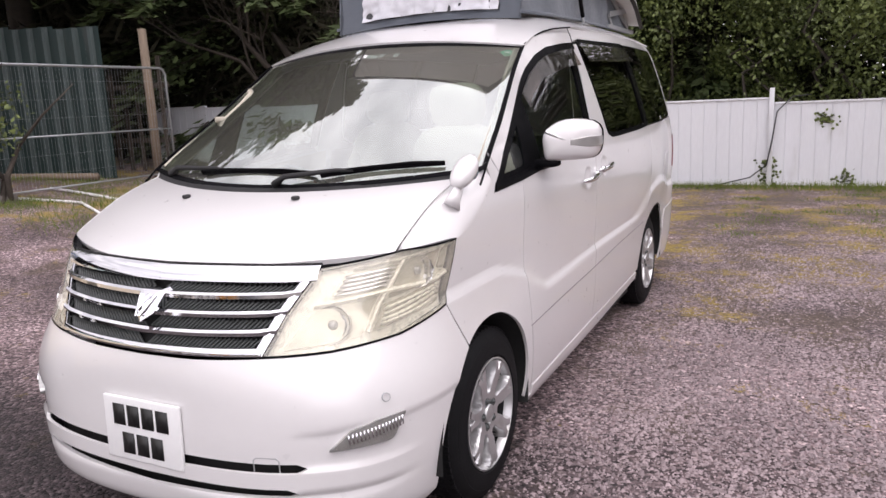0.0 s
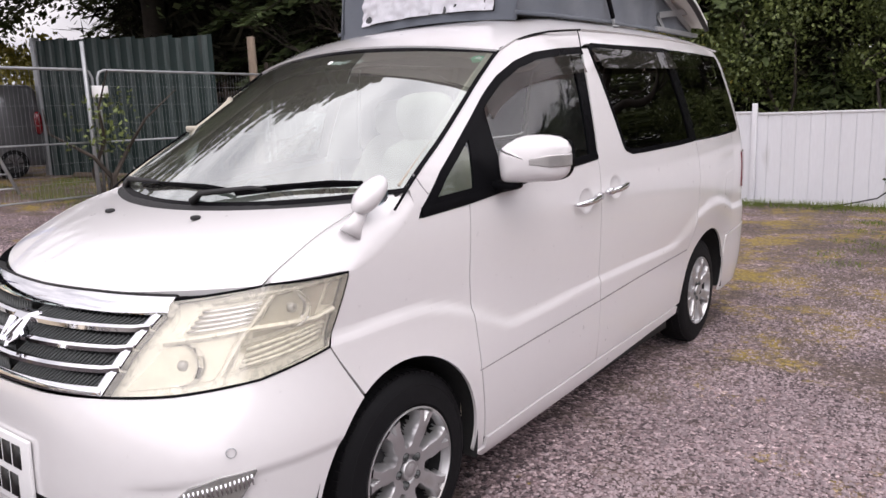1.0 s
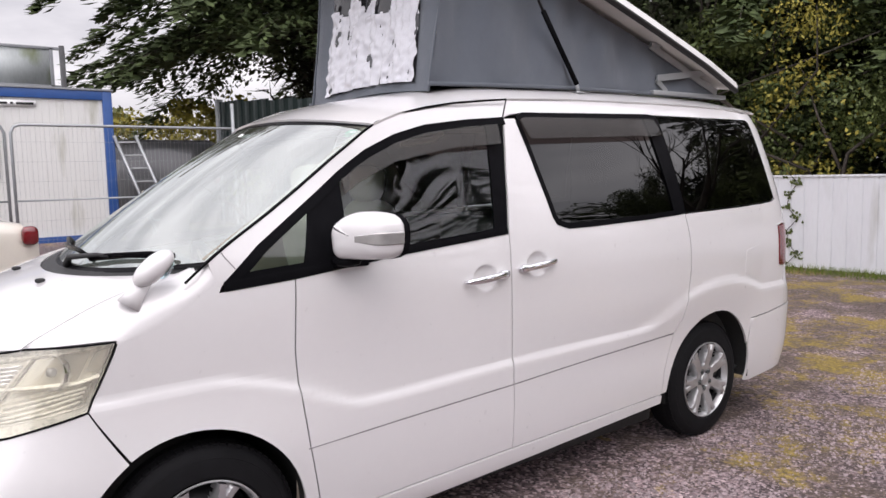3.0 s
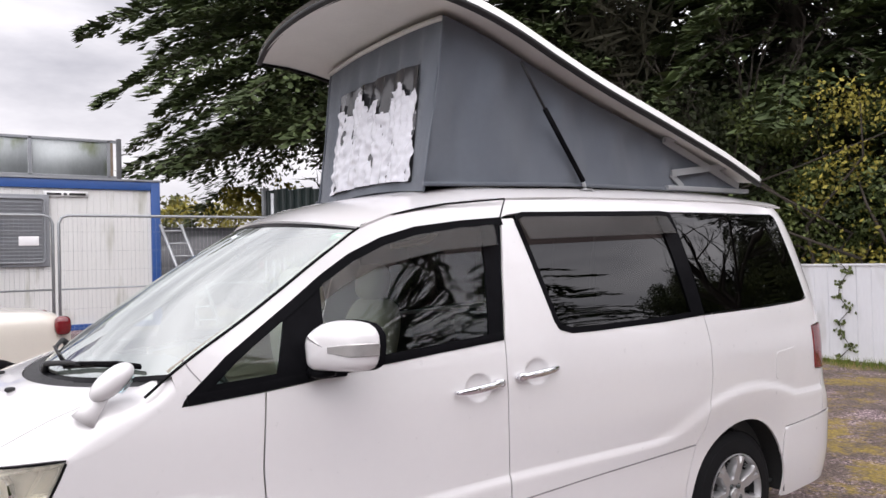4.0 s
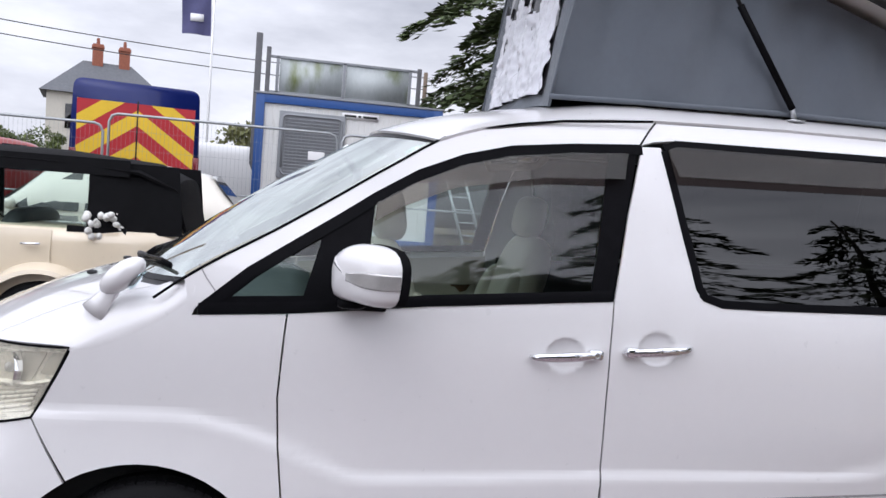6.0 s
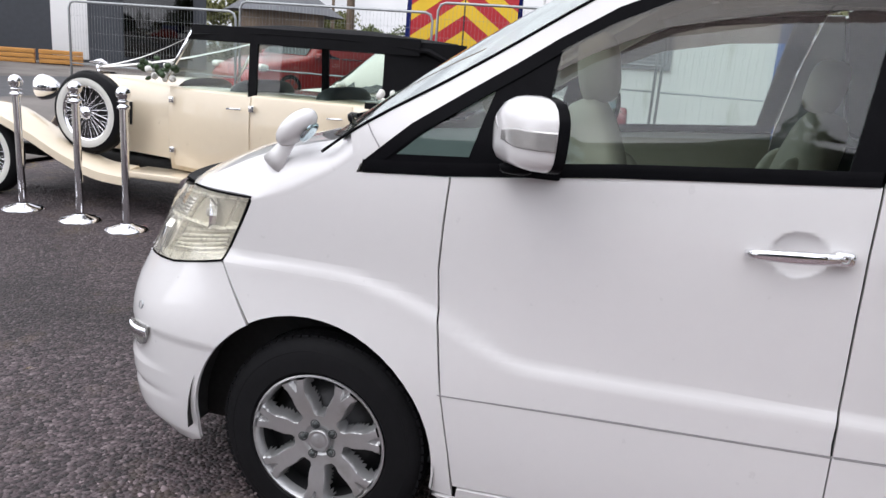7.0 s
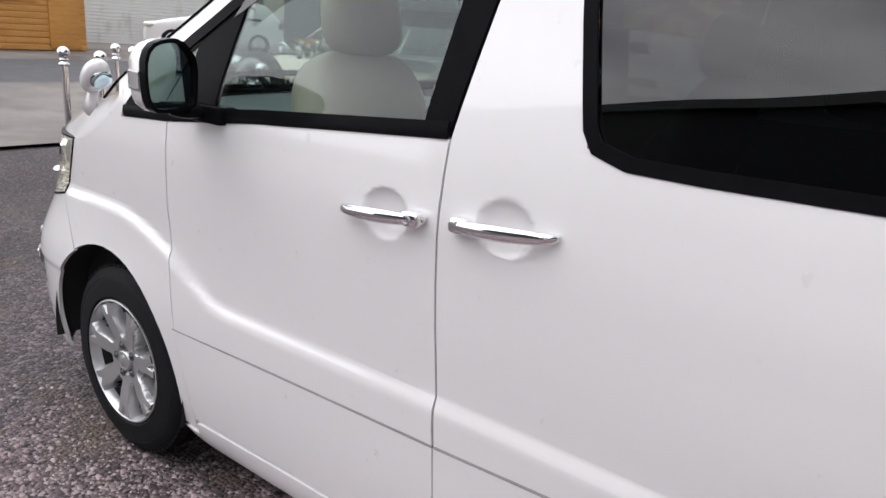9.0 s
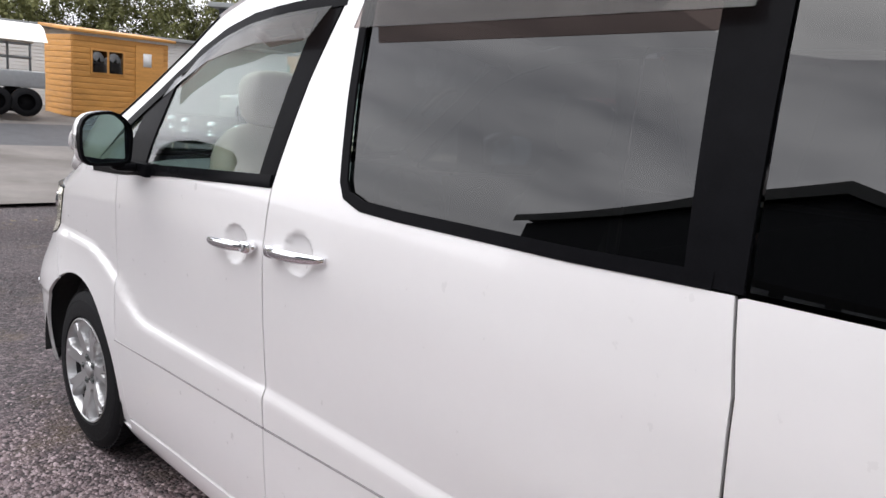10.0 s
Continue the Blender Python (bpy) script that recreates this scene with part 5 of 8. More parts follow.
# front window: dark vinyl, over it a crumpled, torn film
bm = bmesh.new()
rows = [[front_canvas(s * (0.75 + 0.07 * (1 - v)) , v, 0.006) for s in [-0.9 + 1.85 * i / 20 for i in range(21)]] for v in [0.05 + 0.70 * j / 14 for j in range(15)]]
loft(bm, rows)
bmesh.ops.recalc_face_normals(bm, faces=bm.faces)
canvas_window = part("canvas_window", bm, TINT_SHEET, van, "dark vinyl window in the canvas")
bm = bmesh.new()
nx, ny = 60, 60
grid = {}
for i in range(nx + 1):
    s = -0.9 + 1.85 * i / nx
    tear = 0.63 + 0.05 * math.sin(i * 0.42) + 0.05 * noise.noise(Vector((i * 0.22, 3.0, 0))) + 0.035 * noise.noise(Vector((i * 0.9, 7.0, 0))) - 0.10 * math.exp(-((i - 36) / 5.0) ** 2) + 0.03 * math.exp(-((i - 20) / 5.0) ** 2)
    for j in range(ny + 1):
        v = 0.055 + 0.70 * j / ny
        if v > tear:
            break
        q = Vector((s * 5, v * 6, 0))
        w = 0.5 + 0.020 * (1 - abs(noise.noise(q)) * 3) + 0.012 * (1 - abs(noise.noise(q * 2.7 + Vector((v * 3, 0, 4)))) * 3)
        grid[i, j] = bm.verts.new(front_canvas(s * (0.75 + 0.07 * (1 - v)), v, 0.010 + (w - 0.5) * 0.55))
hole = lambda i, j: ((i - 38) / 6) ** 2 + ((j - 41) / 3.2) ** 2 < 1 + 0.5 * noise.noise(Vector((i * 0.5, j * 0.5, 2)))
for (i, j) in list(grid):
    q = [(i, j), (i + 1, j), (i + 1, j + 1), (i, j + 1)]
    if all(k in grid for k in q) and not hole(i, j):
        bm.faces.new([grid[k] for k in q])
bmesh.ops.delete(bm, geom=[v for v in bm.verts if not v.link_faces], context="VERTS")
bmesh.ops.recalc_face_normals(bm, faces=bm.faces)
part("torn_film", bm, FILM, canvas_window, "torn crumpled silvery white film")
for sx in (-1, 1):
    bm = bmesh.new()
    tube(bm, [front_canvas(sx, v / 6, 0.004) for v in range(7)], 0.006, 5)
    part("canvas_seam", bm, CANVAS, van)
bm = bmesh.new()
tube(bm, [front_canvas(-1 + k / 6, 0.985, 0.01) for k in range(13)], 0.012, 6)
part("canvas_batten", bm, LID_LINING, van)

for sx in (1, -1):
    a, j, t = Vector((sx * 0.575, 2.086, 1.945)), Vector((sx * 0.598, 1.812, 2.292)), Vector((sx * 0.612, 1.672, 2.47))
    bm = bmesh.new()
    tube(bm, [a.lerp(j, 0.06), j], 0.0125, 10)
    strut = part("gas_strut", bm, BLACK_TRIM, van, "black gas strut")
    bm = bmesh.new()
    tube(bm, [j, t + Vector((0, -0.01, 0.02))], 0.0065, 8)
    part("strut_rod", bm, MATT_BLACK, strut)
    bm = bmesh.new()
    box(bm, (a.x - 0.02, a.y - 0.03, a.z - 0.025), (a.x + 0.02, a.y + 0.03, a.z - 0.018))
    tube(bm, [a + Vector((0, 0, -0.022)), a.lerp(j, 0.07)], 0.009, 8)
    part("strut_foot", bm, STEEL, strut, "bright steel strut foot")
    # scissor hinge
    hinge = tagged(new("roof_hinge"), "folding grey steel scissor hinge")
    hinge.parent = van
    for p, q, w in (((0.55, 2.70, 2.215), (0.55, 3.36, 1.985), 0.020), ((0.57, 2.74, 2.035), (0.57, 3.30, 2.105), 0.018), ((0.56, 2.745, 2.03), (0.56, 2.84, 1.965), 0.016), ((0.56, 2.70, 2.215), (0.56, 2.82, 2.225), 0.012)):
        bm = bmesh.new()
        p, q = Vector((sx * p[0], *p[1:])), Vector((sx * q[0], *q[1:]))
        d = (q - p).normalized()
        n = d.cross(Vector((1, 0, 0))).normalized()
        c = [p + n * w, p - n * w, q - n * w, q + n * w]
        f = [bm.verts.new(v + Vector((0.004, 0, 0))) for v in c]
        g = [bm.verts.new(v - Vector((0.004, 0, 0))) for v in c]
        bm.faces.new(f)
        bm.faces.new(g[::-1])
        for k in range(4):
            bm.faces.new((f[k], g[k], g[(k + 1) % 4], f[(k + 1) % 4]))
        bmesh.ops.recalc_face_normals(bm, faces=bm.faces)
        part("hinge_arm", bm, STEEL, hinge, smooth=False)
    bm = bmesh.new()
    box(bm, (sx * 0.56 - 0.02, 2.70, 1.945), (sx * 0.56 + 0.02, 3.42, 1.968), 0.003)
    part("hinge_rail", bm, STEEL, hinge)
    bm = bmesh.new()
    tube(bm, [(sx * 0.60, 3.32, 2.075), (sx * 0.60, 3.50, 2.02)], 0.014, 6)
    part("hinge_stop", bm, STEEL, hinge)


# ---- the van's true width: its far half is broader than the near half was drawn ----
def broad(x):
    return x - 0.06 * max(0.0, 0.4 - x) ** 1.5


for ob in van.children_recursive:
    if ob.type != "MESH" or any(ob.location) or (ob.parent is not van and any(ob.parent.location)):
        continue
    for v in ob.data.vertices:
        v.co.x = broad(v.co.x)
for ob in van.children:
    if ob.location.x < 0:
        ob.location.x = broad(ob.location.x)


# ---- ground ----
def ground_z(x, y):
    a = 0.35 * step01((-4.5 - x) / 4.0) + 0.15 * step01((-8.5 - x) / 3.0)
    b = 0.42 * step01((-5.5 - y) / 14.0)
    a *= step01((y + 7) / 5.0)
    return a + b - a * b / 0.5


def ground_material():
    m = bpy.data.materials.new("gravel_and_moss")
    m.use_nodes = True
    n, l = m.node_tree.nodes, m.node_tree.links
    b = n["Principled BSDF"]
    at = n.new("ShaderNodeTexCoord")
    def noise_node(scale, detail=6, rough=0.6):
        t = n.new("ShaderNodeTexNoise")
        t.inputs["Scale"].default_value, t.inputs["Detail"].default_value, t.inputs["Roughness"].default_value = scale, detail, rough
        l.new(at.outputs["Object"], t.inputs["Vector"])
        return t
    def ramp(src, stops):
        r = n.new("ShaderNodeValToRGB")
        e = r.color_ramp.elements
        while len(e) < len(stops):
            e.new(0.5)
        for k, (p, c) in enumerate(stops):
            e[k].position, e[k].color = p, (*c, 1)
        l.new(src, r.inputs["Fac"])
        return r.outputs["Color"]
    def mix(f, a, c):
        x = n.new("ShaderNodeMixRGB")
        for s, v in (("Fac", f), ("Color1", a), ("Color2", c)):
            if isinstance(v, tuple):
                x.inputs[s].default_value = (*v, 1)
            else:
                l.new(v, x.inputs[s])
        return x.outputs["Color"]
    stones = n.new("ShaderNodeTexVoronoi")
    stones.inputs["Scale"].default_value = 62
    l.new(at.outputs["Object"], stones.inputs["Vector"])
    tone = n.new("ShaderNodeSeparateColor")
    l.new(stones.outputs["Color"], tone.inputs["Color"])
    stone_col = ramp(tone.outputs["Red"], [(0.0, (0.03, 0.023, 0.026)), (0.5, (0.185, 0.142, 0.149)), (0.82, (0.37, 0.295, 0.305)), (1.0, (0.66, 0.57, 0.57))])
    patches = ramp(noise_node(0.55, 5).outputs["Fac"], [(0.36, (0.42, 0.38, 0.38)), (0.62, (1.20, 1.11, 1.11))])
    x = n.new("ShaderNodeMixRGB")
    x.blend_type = "MULTIPLY"
    x.inputs["Fac"].default_value = 1
    l.new(stone_col, x.inputs["Color1"])
    l.new(patches, x.inputs["Color2"])
    # the gravel gets darker before the van, with an uneven edge
    front_fade = n.new("ShaderNodeMapRange")
    for k, v in (("From Min", -0.35), ("From Max", 0.55), ("To Min", 0.0), ("To Max", 1.0)):
        front_fade.inputs[k].default_value = v
    wob = n.new("ShaderNodeMath")
    wob.operation = "MULTIPLY_ADD"
    wob.inputs[1].default_value = 2.6
    l.new(noise_node(0.7, 5).outputs["Fac"], wob.inputs[0])
    sep0 = n.new("ShaderNodeSeparateXYZ")
    l.new(at.outputs["Object"], sep0.inputs["Vector"])
    shift = n.new("ShaderNodeMath")
    shift.inputs[1].default_value = -1.3
    l.new(sep0.outputs["Y"], shift.inputs[0])
    l.new(shift.outputs[0], wob.inputs[2])
    l.new(wob.outputs[0], front_fade.inputs["Value"])
    front_tone = ramp(front_fade.outputs["Result"], [(0.0, (0.23, 0.23, 0.24)), (1.0, (1.0, 1.0, 1.0))])
    x2 = n.new("ShaderNodeMixRGB")
    x2.blend_type = "MULTIPLY"
    x2.inputs["Fac"].default_value = 1
    l.new(x.outputs["Color"], x2.inputs["Color1"])
    l.new(front_tone, x2.inputs["Color2"])
    x = x2
    soil = ramp(noise_node(20, 8).outputs["Fac"], [(0.3, (0.035, 0.024, 0.016)), (0.7, (0.12, 0.085, 0.055))])
    moss = ramp(noise_node(30, 8).outputs["Fac"], [(0.3, (0.06, 0.045, 0.010)), (0.65, (0.40, 0.285, 0.042))])
    # the far part of the yard is mossier
    sep = n.new("ShaderNodeSeparateXYZ")
    l.new(at.outputs["Object"], sep.inputs["Vector"])
    far = n.new("ShaderNodeMapRange")
    for k, v in (("From Min", 0.3), ("From Max", 4.2), ("To Min", -0.11), ("To Max", 0.022)):
        far.inputs[k].default_value = v
    l.new(sep.outputs["Y"], far.inputs["Value"])
    fm = noise_node(1.15, 10, 0.74)
    s = n.new("ShaderNodeMath")
    s.operation = "ADD"
    l.new(fm.outputs["Fac"], s.inputs[0])
    l.new(far.outputs["Result"], s.inputs[1])
    crumbs = n.new("ShaderNodeMath")
    crumbs.operation = "MULTIPLY_ADD"
    crumbs.inputs[1].default_value = 0.42
    speck = n.new("ShaderNodeMath")
    speck.inputs[1].default_value = -0.21
    l.new(noise_node(11, 8, 0.75).outputs["Fac"], crumbs.inputs[0])
    l.new(s.outputs[0], speck.inputs[0])
    l.new(speck.outputs[0], crumbs.inputs[2])
    s = crumbs
    sm = noise_node(1.7, 9, 0.7)
    s2 = n.new("ShaderNodeMath")
    s2.operation = "ADD"
    l.new(sm.outputs["Fac"], s2.inputs[0])
    l.new(far.outputs["Result"], s2.inputs[1])
    col = mix(ramp(s2.outputs[0], [(0.44, (0, 0, 0)), (0.56, (0.72, 0.72, 0.72))]), x.outputs["Color"], soil)
    col = mix(ramp(s.outputs[0], [(0.52, (0, 0, 0)), (0.60, (0.85, 0.85, 0.85))]), col, moss)
    l.new(col, b.inputs["Base Color"])
    b.inputs["Roughness"].default_value = 0.72
    bp = n.new("ShaderNodeBump")
    bp.inputs["Strength"].default_value, bp.inputs["Distance"].default_value = 0.9, 0.012
    bp.invert = True
    l.new(stones.outputs["Distance"], bp.inputs["Height"])
    l.new(bp.outputs["Normal"], b.inputs["Normal"])
    return m


GRAVEL = ground_material()
xs = [-600, -250, -120, -60, -30] + [-22 + 0.75 * k for k in range(60)] + [30, 60, 150, 400]
bm = bmesh.new()
rows = []
for y in xs:
    rows.append([Vector((x, y, ground_z(x, y) + (0.012 * noise.noise(Vector((x * 0.8, y * 0.8, 0))) if abs(x) < 20 and abs(y) < 20 else 0))) for x in xs])
loft(bm, rows)
bmesh.ops.recalc_face_normals(bm, faces=bm.faces)
ground = part("ground", bm, GRAVEL, None, kind="structure")
tagged(ground, "dark pinkish gravel yard with mossy patches", "ground")
CONCRETE = mat("worn_concrete", (0.155, 0.140, 0.128), 0.8, var=0.3, scale=0.8, bump=0.3, bscale=30, dirt=(0.075, 0.062, 0.053), dirt_amount=0.45)
ASPHALT = mat("asphalt", (0.055, 0.055, 0.06), 0.75, var=0.3, scale=3, bump=0.4, bscale=90)


def strip(name, y0, y1, lift, material, label, x0=-60, x1=40):
    bm = bmesh.new()
    nx, ny = 50, 10
    loft(bm, [[Vector((x0 + (x1 - x0) * i / nx, (yy := y0 + (y1 - y0) * j / ny + 0.35 * noise.noise(Vector((i * 0.9, y0 if j == 0 else y1, 0))) * (j in (0, ny))), ground_z(x0 + (x1 - x0) * i / nx, yy) + lift)) for i in range(nx + 1)] for j in range(ny + 1)])
    bmesh.ops.recalc_face_normals(bm, faces=bm.faces)
    return tagged(part(name, bm, material, None, kind="structure"), label, name)


strip("pavement", -11.2, -5.9, 0.045, CONCRETE, "worn pale concrete apron beyond the gravel")
strip("road", -14.4, -11.2, 0.045, ASPHALT, "dark asphalt lane")
strip("pavement", -60, -14.4, 0.045, CONCRETE, "grey concrete forecourt before the sheds")

# ---- fences ----
WHITE_STEEL = mat("white_sheet_steel", (0.66, 0.67, 0.70), 0.5, var=0.05, scale=2.0, dirt=(0.42, 0.42, 0.40), dirt_amount=0.12, stretch=(2, 2, 0.4))
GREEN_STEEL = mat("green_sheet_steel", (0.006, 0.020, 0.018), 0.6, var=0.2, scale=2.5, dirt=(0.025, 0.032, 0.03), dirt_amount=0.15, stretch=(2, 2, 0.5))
# paler copy of the sheet green: the light on the ribs is in its colour
GREEN_LIT = mat("lit_green_rib", (0.046, 0.064, 0.062), 0.5, var=0.2, scale=3, stretch=(2, 2, 0.5))
DARK_WOOD = mat("dark_rotten_wood", (0.052, 0.040, 0.030), 0.9, var=0.4, scale=4, bump=0.4, bscale=40, stretch=(4, 4, 0.5))
GALV = mat("galvanised_tube", (0.32, 0.335, 0.345), 0.45, 0.5, var=0.12, scale=12)
OLD_WOOD = mat("weathered_wood", (0.17, 0.13, 0.095), 0.85, var=0.35, scale=4, bump=0.4, bscale=40, stretch=(4, 4, 0.5))
IVY = mat("ivy_leaf", (0.035, 0.055, 0.02), 0.5, var=0.4, scale=30)


def ribbed(bm, a, b, z0, z1, pitch, depth, flat=0.6):
    """A trapezoid-ribbed sheet from a to b, standing on z0."""
    a, b = Vector((*a, 0)), Vector((*b, 0))
    d = (b - a)
    n = round(d.length / pitch)
    nrm = Vector((-d.y, d.x, 0)).normalized()
    line = []
    for i in range(n):
        for f, o in ((0, 0), (flat, 0), (flat + (1 - flat) * 0.25, depth), (1 - (1 - flat) * 0.25, depth)):
            line.append(a + d * ((i + f) / n) + nrm * o)
    line.append(b)
    loft(bm, [[p + Vector((0, 0, z0)) for p in line], [p + Vector((0, 0, (z0 + z1) / 2)) for p in line], [p + Vector((0, 0, z1)) for p in line]])
    bmesh.ops.recalc_face_normals(bm, faces=bm.faces)


white_fence = thing("metal_fence", "low white ribbed steel fence with posts", "fence", kind="structure")
posts = (-11.7, -10.1, -8.6, -6.1, -3.7, -0.70, 1.22, 3.7, 6.2, 8.7)
fall = lambda x0, x1: 0.035 * max(0.0, (x0 + x1) / 2 + 0.4)
for x0, x1 in zip(posts, posts[1:]):
    bm = bmesh.new()
    dz = ground_z(x0, 9.95) if x0 < -8 else 0.0
    ribbed(bm, (x0, 9.95), (x1, 9.95), 0.03 + dz, 1.36 + dz * 0.6 - fall(x0, x1), 0.20, 0.009, 0.90)
    solid(bm, 0.004)
    pan = part("fence_panel", bm, WHITE_STEEL, white_fence, smooth=False)
    bm = bmesh.new()
    box(bm, (x0, 9.93, 1.355 + dz * 0.6 - fall(x0, x1)), (x1, 9.985, 1.385 + dz * 0.6 - fall(x0, x1)), 0.004)
    part("cap_rail", bm, WHITE_STEEL, pan)
for x0 in posts:
    bm = bmesh.new()
    box(bm, (x0 - 0.035, 9.88, -0.02), (x0 + 0.035, 9.945, 1.50 if x0 in (1.22, -0.70) else 1.36 - fall(x0, x0)), 0.005)
    part("fence_post", bm, WHITE_STEEL, white_fence)
cable = bmesh.new()
tube(cable, [(1.75, 9.92, 1.38), (1.5, 9.90, 1.36), (1.30, 9.88, 1.15), (1.24, 9.87, 0.70), (1.18, 9.86, 0.35), (0.95, 9.85, 0.16), (0.55, 9.82, 0.06), (0.2, 9.6, 0.02)], 0.010, 6)
tagged(part("cable", cable, MATT_BLACK, None), "loose grey cable hanging over a fence post", "cable")

green_fence = thing("corrugated_fence", "tall dark green corrugated steel fence", "fence", kind="structure")
GA, GB = Vector((-14.6, 6.2)), Vector((-9.7, 7.1))
for k in range(5):
    a, b = GA.lerp(GB, k / 5), GA.lerp(GB, (k + 1) / 5)
    bm = bmesh.new()
    ribbed(bm, tuple(b), tuple(a), 0.42, 3.38 - 0.06 * k, 0.30, 0.045, 0.52)
    solid(bm, 0.004)
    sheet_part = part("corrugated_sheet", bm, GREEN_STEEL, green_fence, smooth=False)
    # ribs added in the paler green, so they read as lit against the troughs
    for j in range(3):
        p = b.lerp(a, (j + 0.5) / 3)
        bm = bmesh.new()
        d = (b - a).normalized()
        n_ = Vector((d.y, -d.x))
        prof = [p - d * 0.055, p - d * 0.032 + n_ * 0.06, p + d * 0.032 + n_ * 0.06, p + d * 0.055]
        loft(bm, [[Vector((q.x, q.y, z)) for q in prof] for z in (0.44, 3.37 - 0.06 * k)])
        solid(bm, 0.003)
        part("raised_rib", bm, GREEN_LIT, sheet_part, smooth=False)
bm = bmesh.new()
box(bm, (-14.7, 6.1, 0.4), (-14.55, 6.25, 3.45), 0.01)
part("fence_post", bm, GALV, green_fence)

wood_post = bmesh.new()
tube(wood_post, [(-8.95, 7.40, 0.3), (-8.99, 7.44, 1.7), (-9.03, 7.47, 3.05)], [0.085, 0.08, 0.075], 10)
tagged(part("wooden_post", wood_post, OLD_WOOD, None), "tall weathered wooden post beside the fence", "post")
rail_fence = thing("board_fence", "dark weathered wooden board fence", "fence")
for k in range(9):
    bm = bmesh.new()
    box(bm, (-12.3 + k * 0.34, 8.2, 0.3), (-12.3 + k * 0.34 + 0.10, 8.225, 2.1 + 0.25 * (k % 3 == 1) + (0.55 if k == 8 else 0)), 0.004)
    part("board", bm, DARK_WOOD, rail_fence)
for z in (1.0, 2.05):
    bm = bmesh.new()
    box(bm, (-12.4, 8.226, z), (-9.35, 8.27, z + 0.10), 0.004)
    part("rail", bm, DARK_WOOD, rail_fence)


def wire_panel(y0, y1, x, label):
    f = thing("wire_fence_panel", label, "fence", "wire fence panels")
    z0 = ground_z(x, (y0 + y1) / 2) + 0.08
    z1 = z0 + 1.92
    bm = bmesh.new()
    c = 0.12
    tube(bm, [(x, y0, z0 - 0.08), (x, y0, z1 - c), (x, y0 + 0.04, z1 - 0.03), (x, y0 + c, z1), (x, y1 - c, z1), (x, y1 - 0.04, z1 - 0.03), (x, y1, z1 - c), (x, y1, z0 - 0.08)], 0.021, 8)
    part("panel_frame", bm, GALV, f)
    for z in (z0 + 0.05, z0 + 0.85):
        bm = bmesh.new()
        tube(bm, [(x, y0, z), (x, y1, z)], 0.015, 6)
        part("cross_tube", bm, GALV, f)
    bm = bmesh.new()
    k = int((y1 - y0) / 0.06)
    for i in range(1, k):
        y = y0 + (y1 - y0) * i / k
        tube(bm, [(x + 0.01, y, z0 + 0.03), (x + 0.01, y, z1)], 0.0016, 3, caps=False)
    for z in [z0 + 0.28 * j for j in range(1, 7)]:
        tube(bm, [(x + 0.012, y0, z), (x + 0.012, y1, z)], 0.0016, 3, caps=False)
    part("wire_mesh", bm, GALV, f, kind="stuff")
    bm = bmesh.new()
    box(bm, (x - 0.12, y1 - 0.05, z0 - 0.10), (x + 0.12, y1 + 0.25, z0 + 0.05), 0.03)
    part("block_foot", bm, CONCRETE, f)


WX = -8.75
for k in range(5):
    wire_panel(-9.4 + 3.42 * k, -9.4 + 3.42 * k + 3.34, WX, "galvanised temporary wire fence panel")
bm = bmesh.new()
tube(bm, [(WX + 0.10, 4.05, 0.3), (WX + 0.10, 4.05, 2.75)], 0.03, 8)
tagged(part("scaffold_pole", bm, GALV, None), "upright grey scaffold pole at the wire fence", "pole")
bm = bmesh.new()
box(bm, (WX + 0.04, 4.15, 1.95), (WX + 0.06, 4.40, 2.12), 0.003)
tagged(part("fence_sign", bm, PLATE_WHITE, None), "small blank white sign on the wire fence", "sign")
bm = bmesh.new()
box(bm, (WX + 0.04, 0.35, 1.92), (WX + 0.06, 0.60, 2.05), 0.003)
tagged(part("fence_sign", bm, PLATE_WHITE, None), "small white label on the wire fence", "sign")

# ---- site cabin with its roof screen ----
BLUE = mat("blue_painted_steel", (0.02, 0.075, 0.26), 0.4, var=0.12, scale=4)
CABIN_WHITE = mat("cabin_cladding", (0.66, 0.66, 0.64), 0.5, var=0.04, scale=3, dirt=(0.42, 0.42, 0.36), dirt_amount=0.15, stretch=(1, 2, 0.4))
DARK_STEEL = mat("dull_dark_steel", (0.11, 0.11, 0.115), 0.6, 0.3, var=0.2, scale=6)
SHUTTER = mat("grey_shutter", (0.24, 0.25, 0.265), 0.5, var=0.08)
FROST = mat("weathered_polycarbonate", (0.42, 0.45, 0.45), 0.4, var=0.12, scale=2, dirt=(0.16, 0.19, 0.07), dirt_amount=0.35, stretch=(1, 1.5, 0.6))
CX, CY0, CY1, CZ0, CZ1 = -11.2, -0.66, 2.84, 0.45, 3.14
site_cabin = thing("site_cabin", "white site cabin with blue frame and shuttered window", "cabin")
bm = bmesh.new()
box(bm, (CX - 2.4, CY0 + 0.05, CZ0 + 0.05), (CX - 0.07, CY1 - 0.05, CZ1 - 0.04))
part("cabin_body", bm, CABIN_WHITE, site_cabin, smooth=False)
bm = bmesh.new()
ribbed(bm, (CX - 0.03, CY0 + 0.1), (CX - 0.03, CY1 - 0.1), CZ0 + 0.1, CZ1 - 0.15, 0.115, -0.006, 0.88)
part("cabin_cladding", bm, CABIN_WHITE, site_cabin, smooth=False)
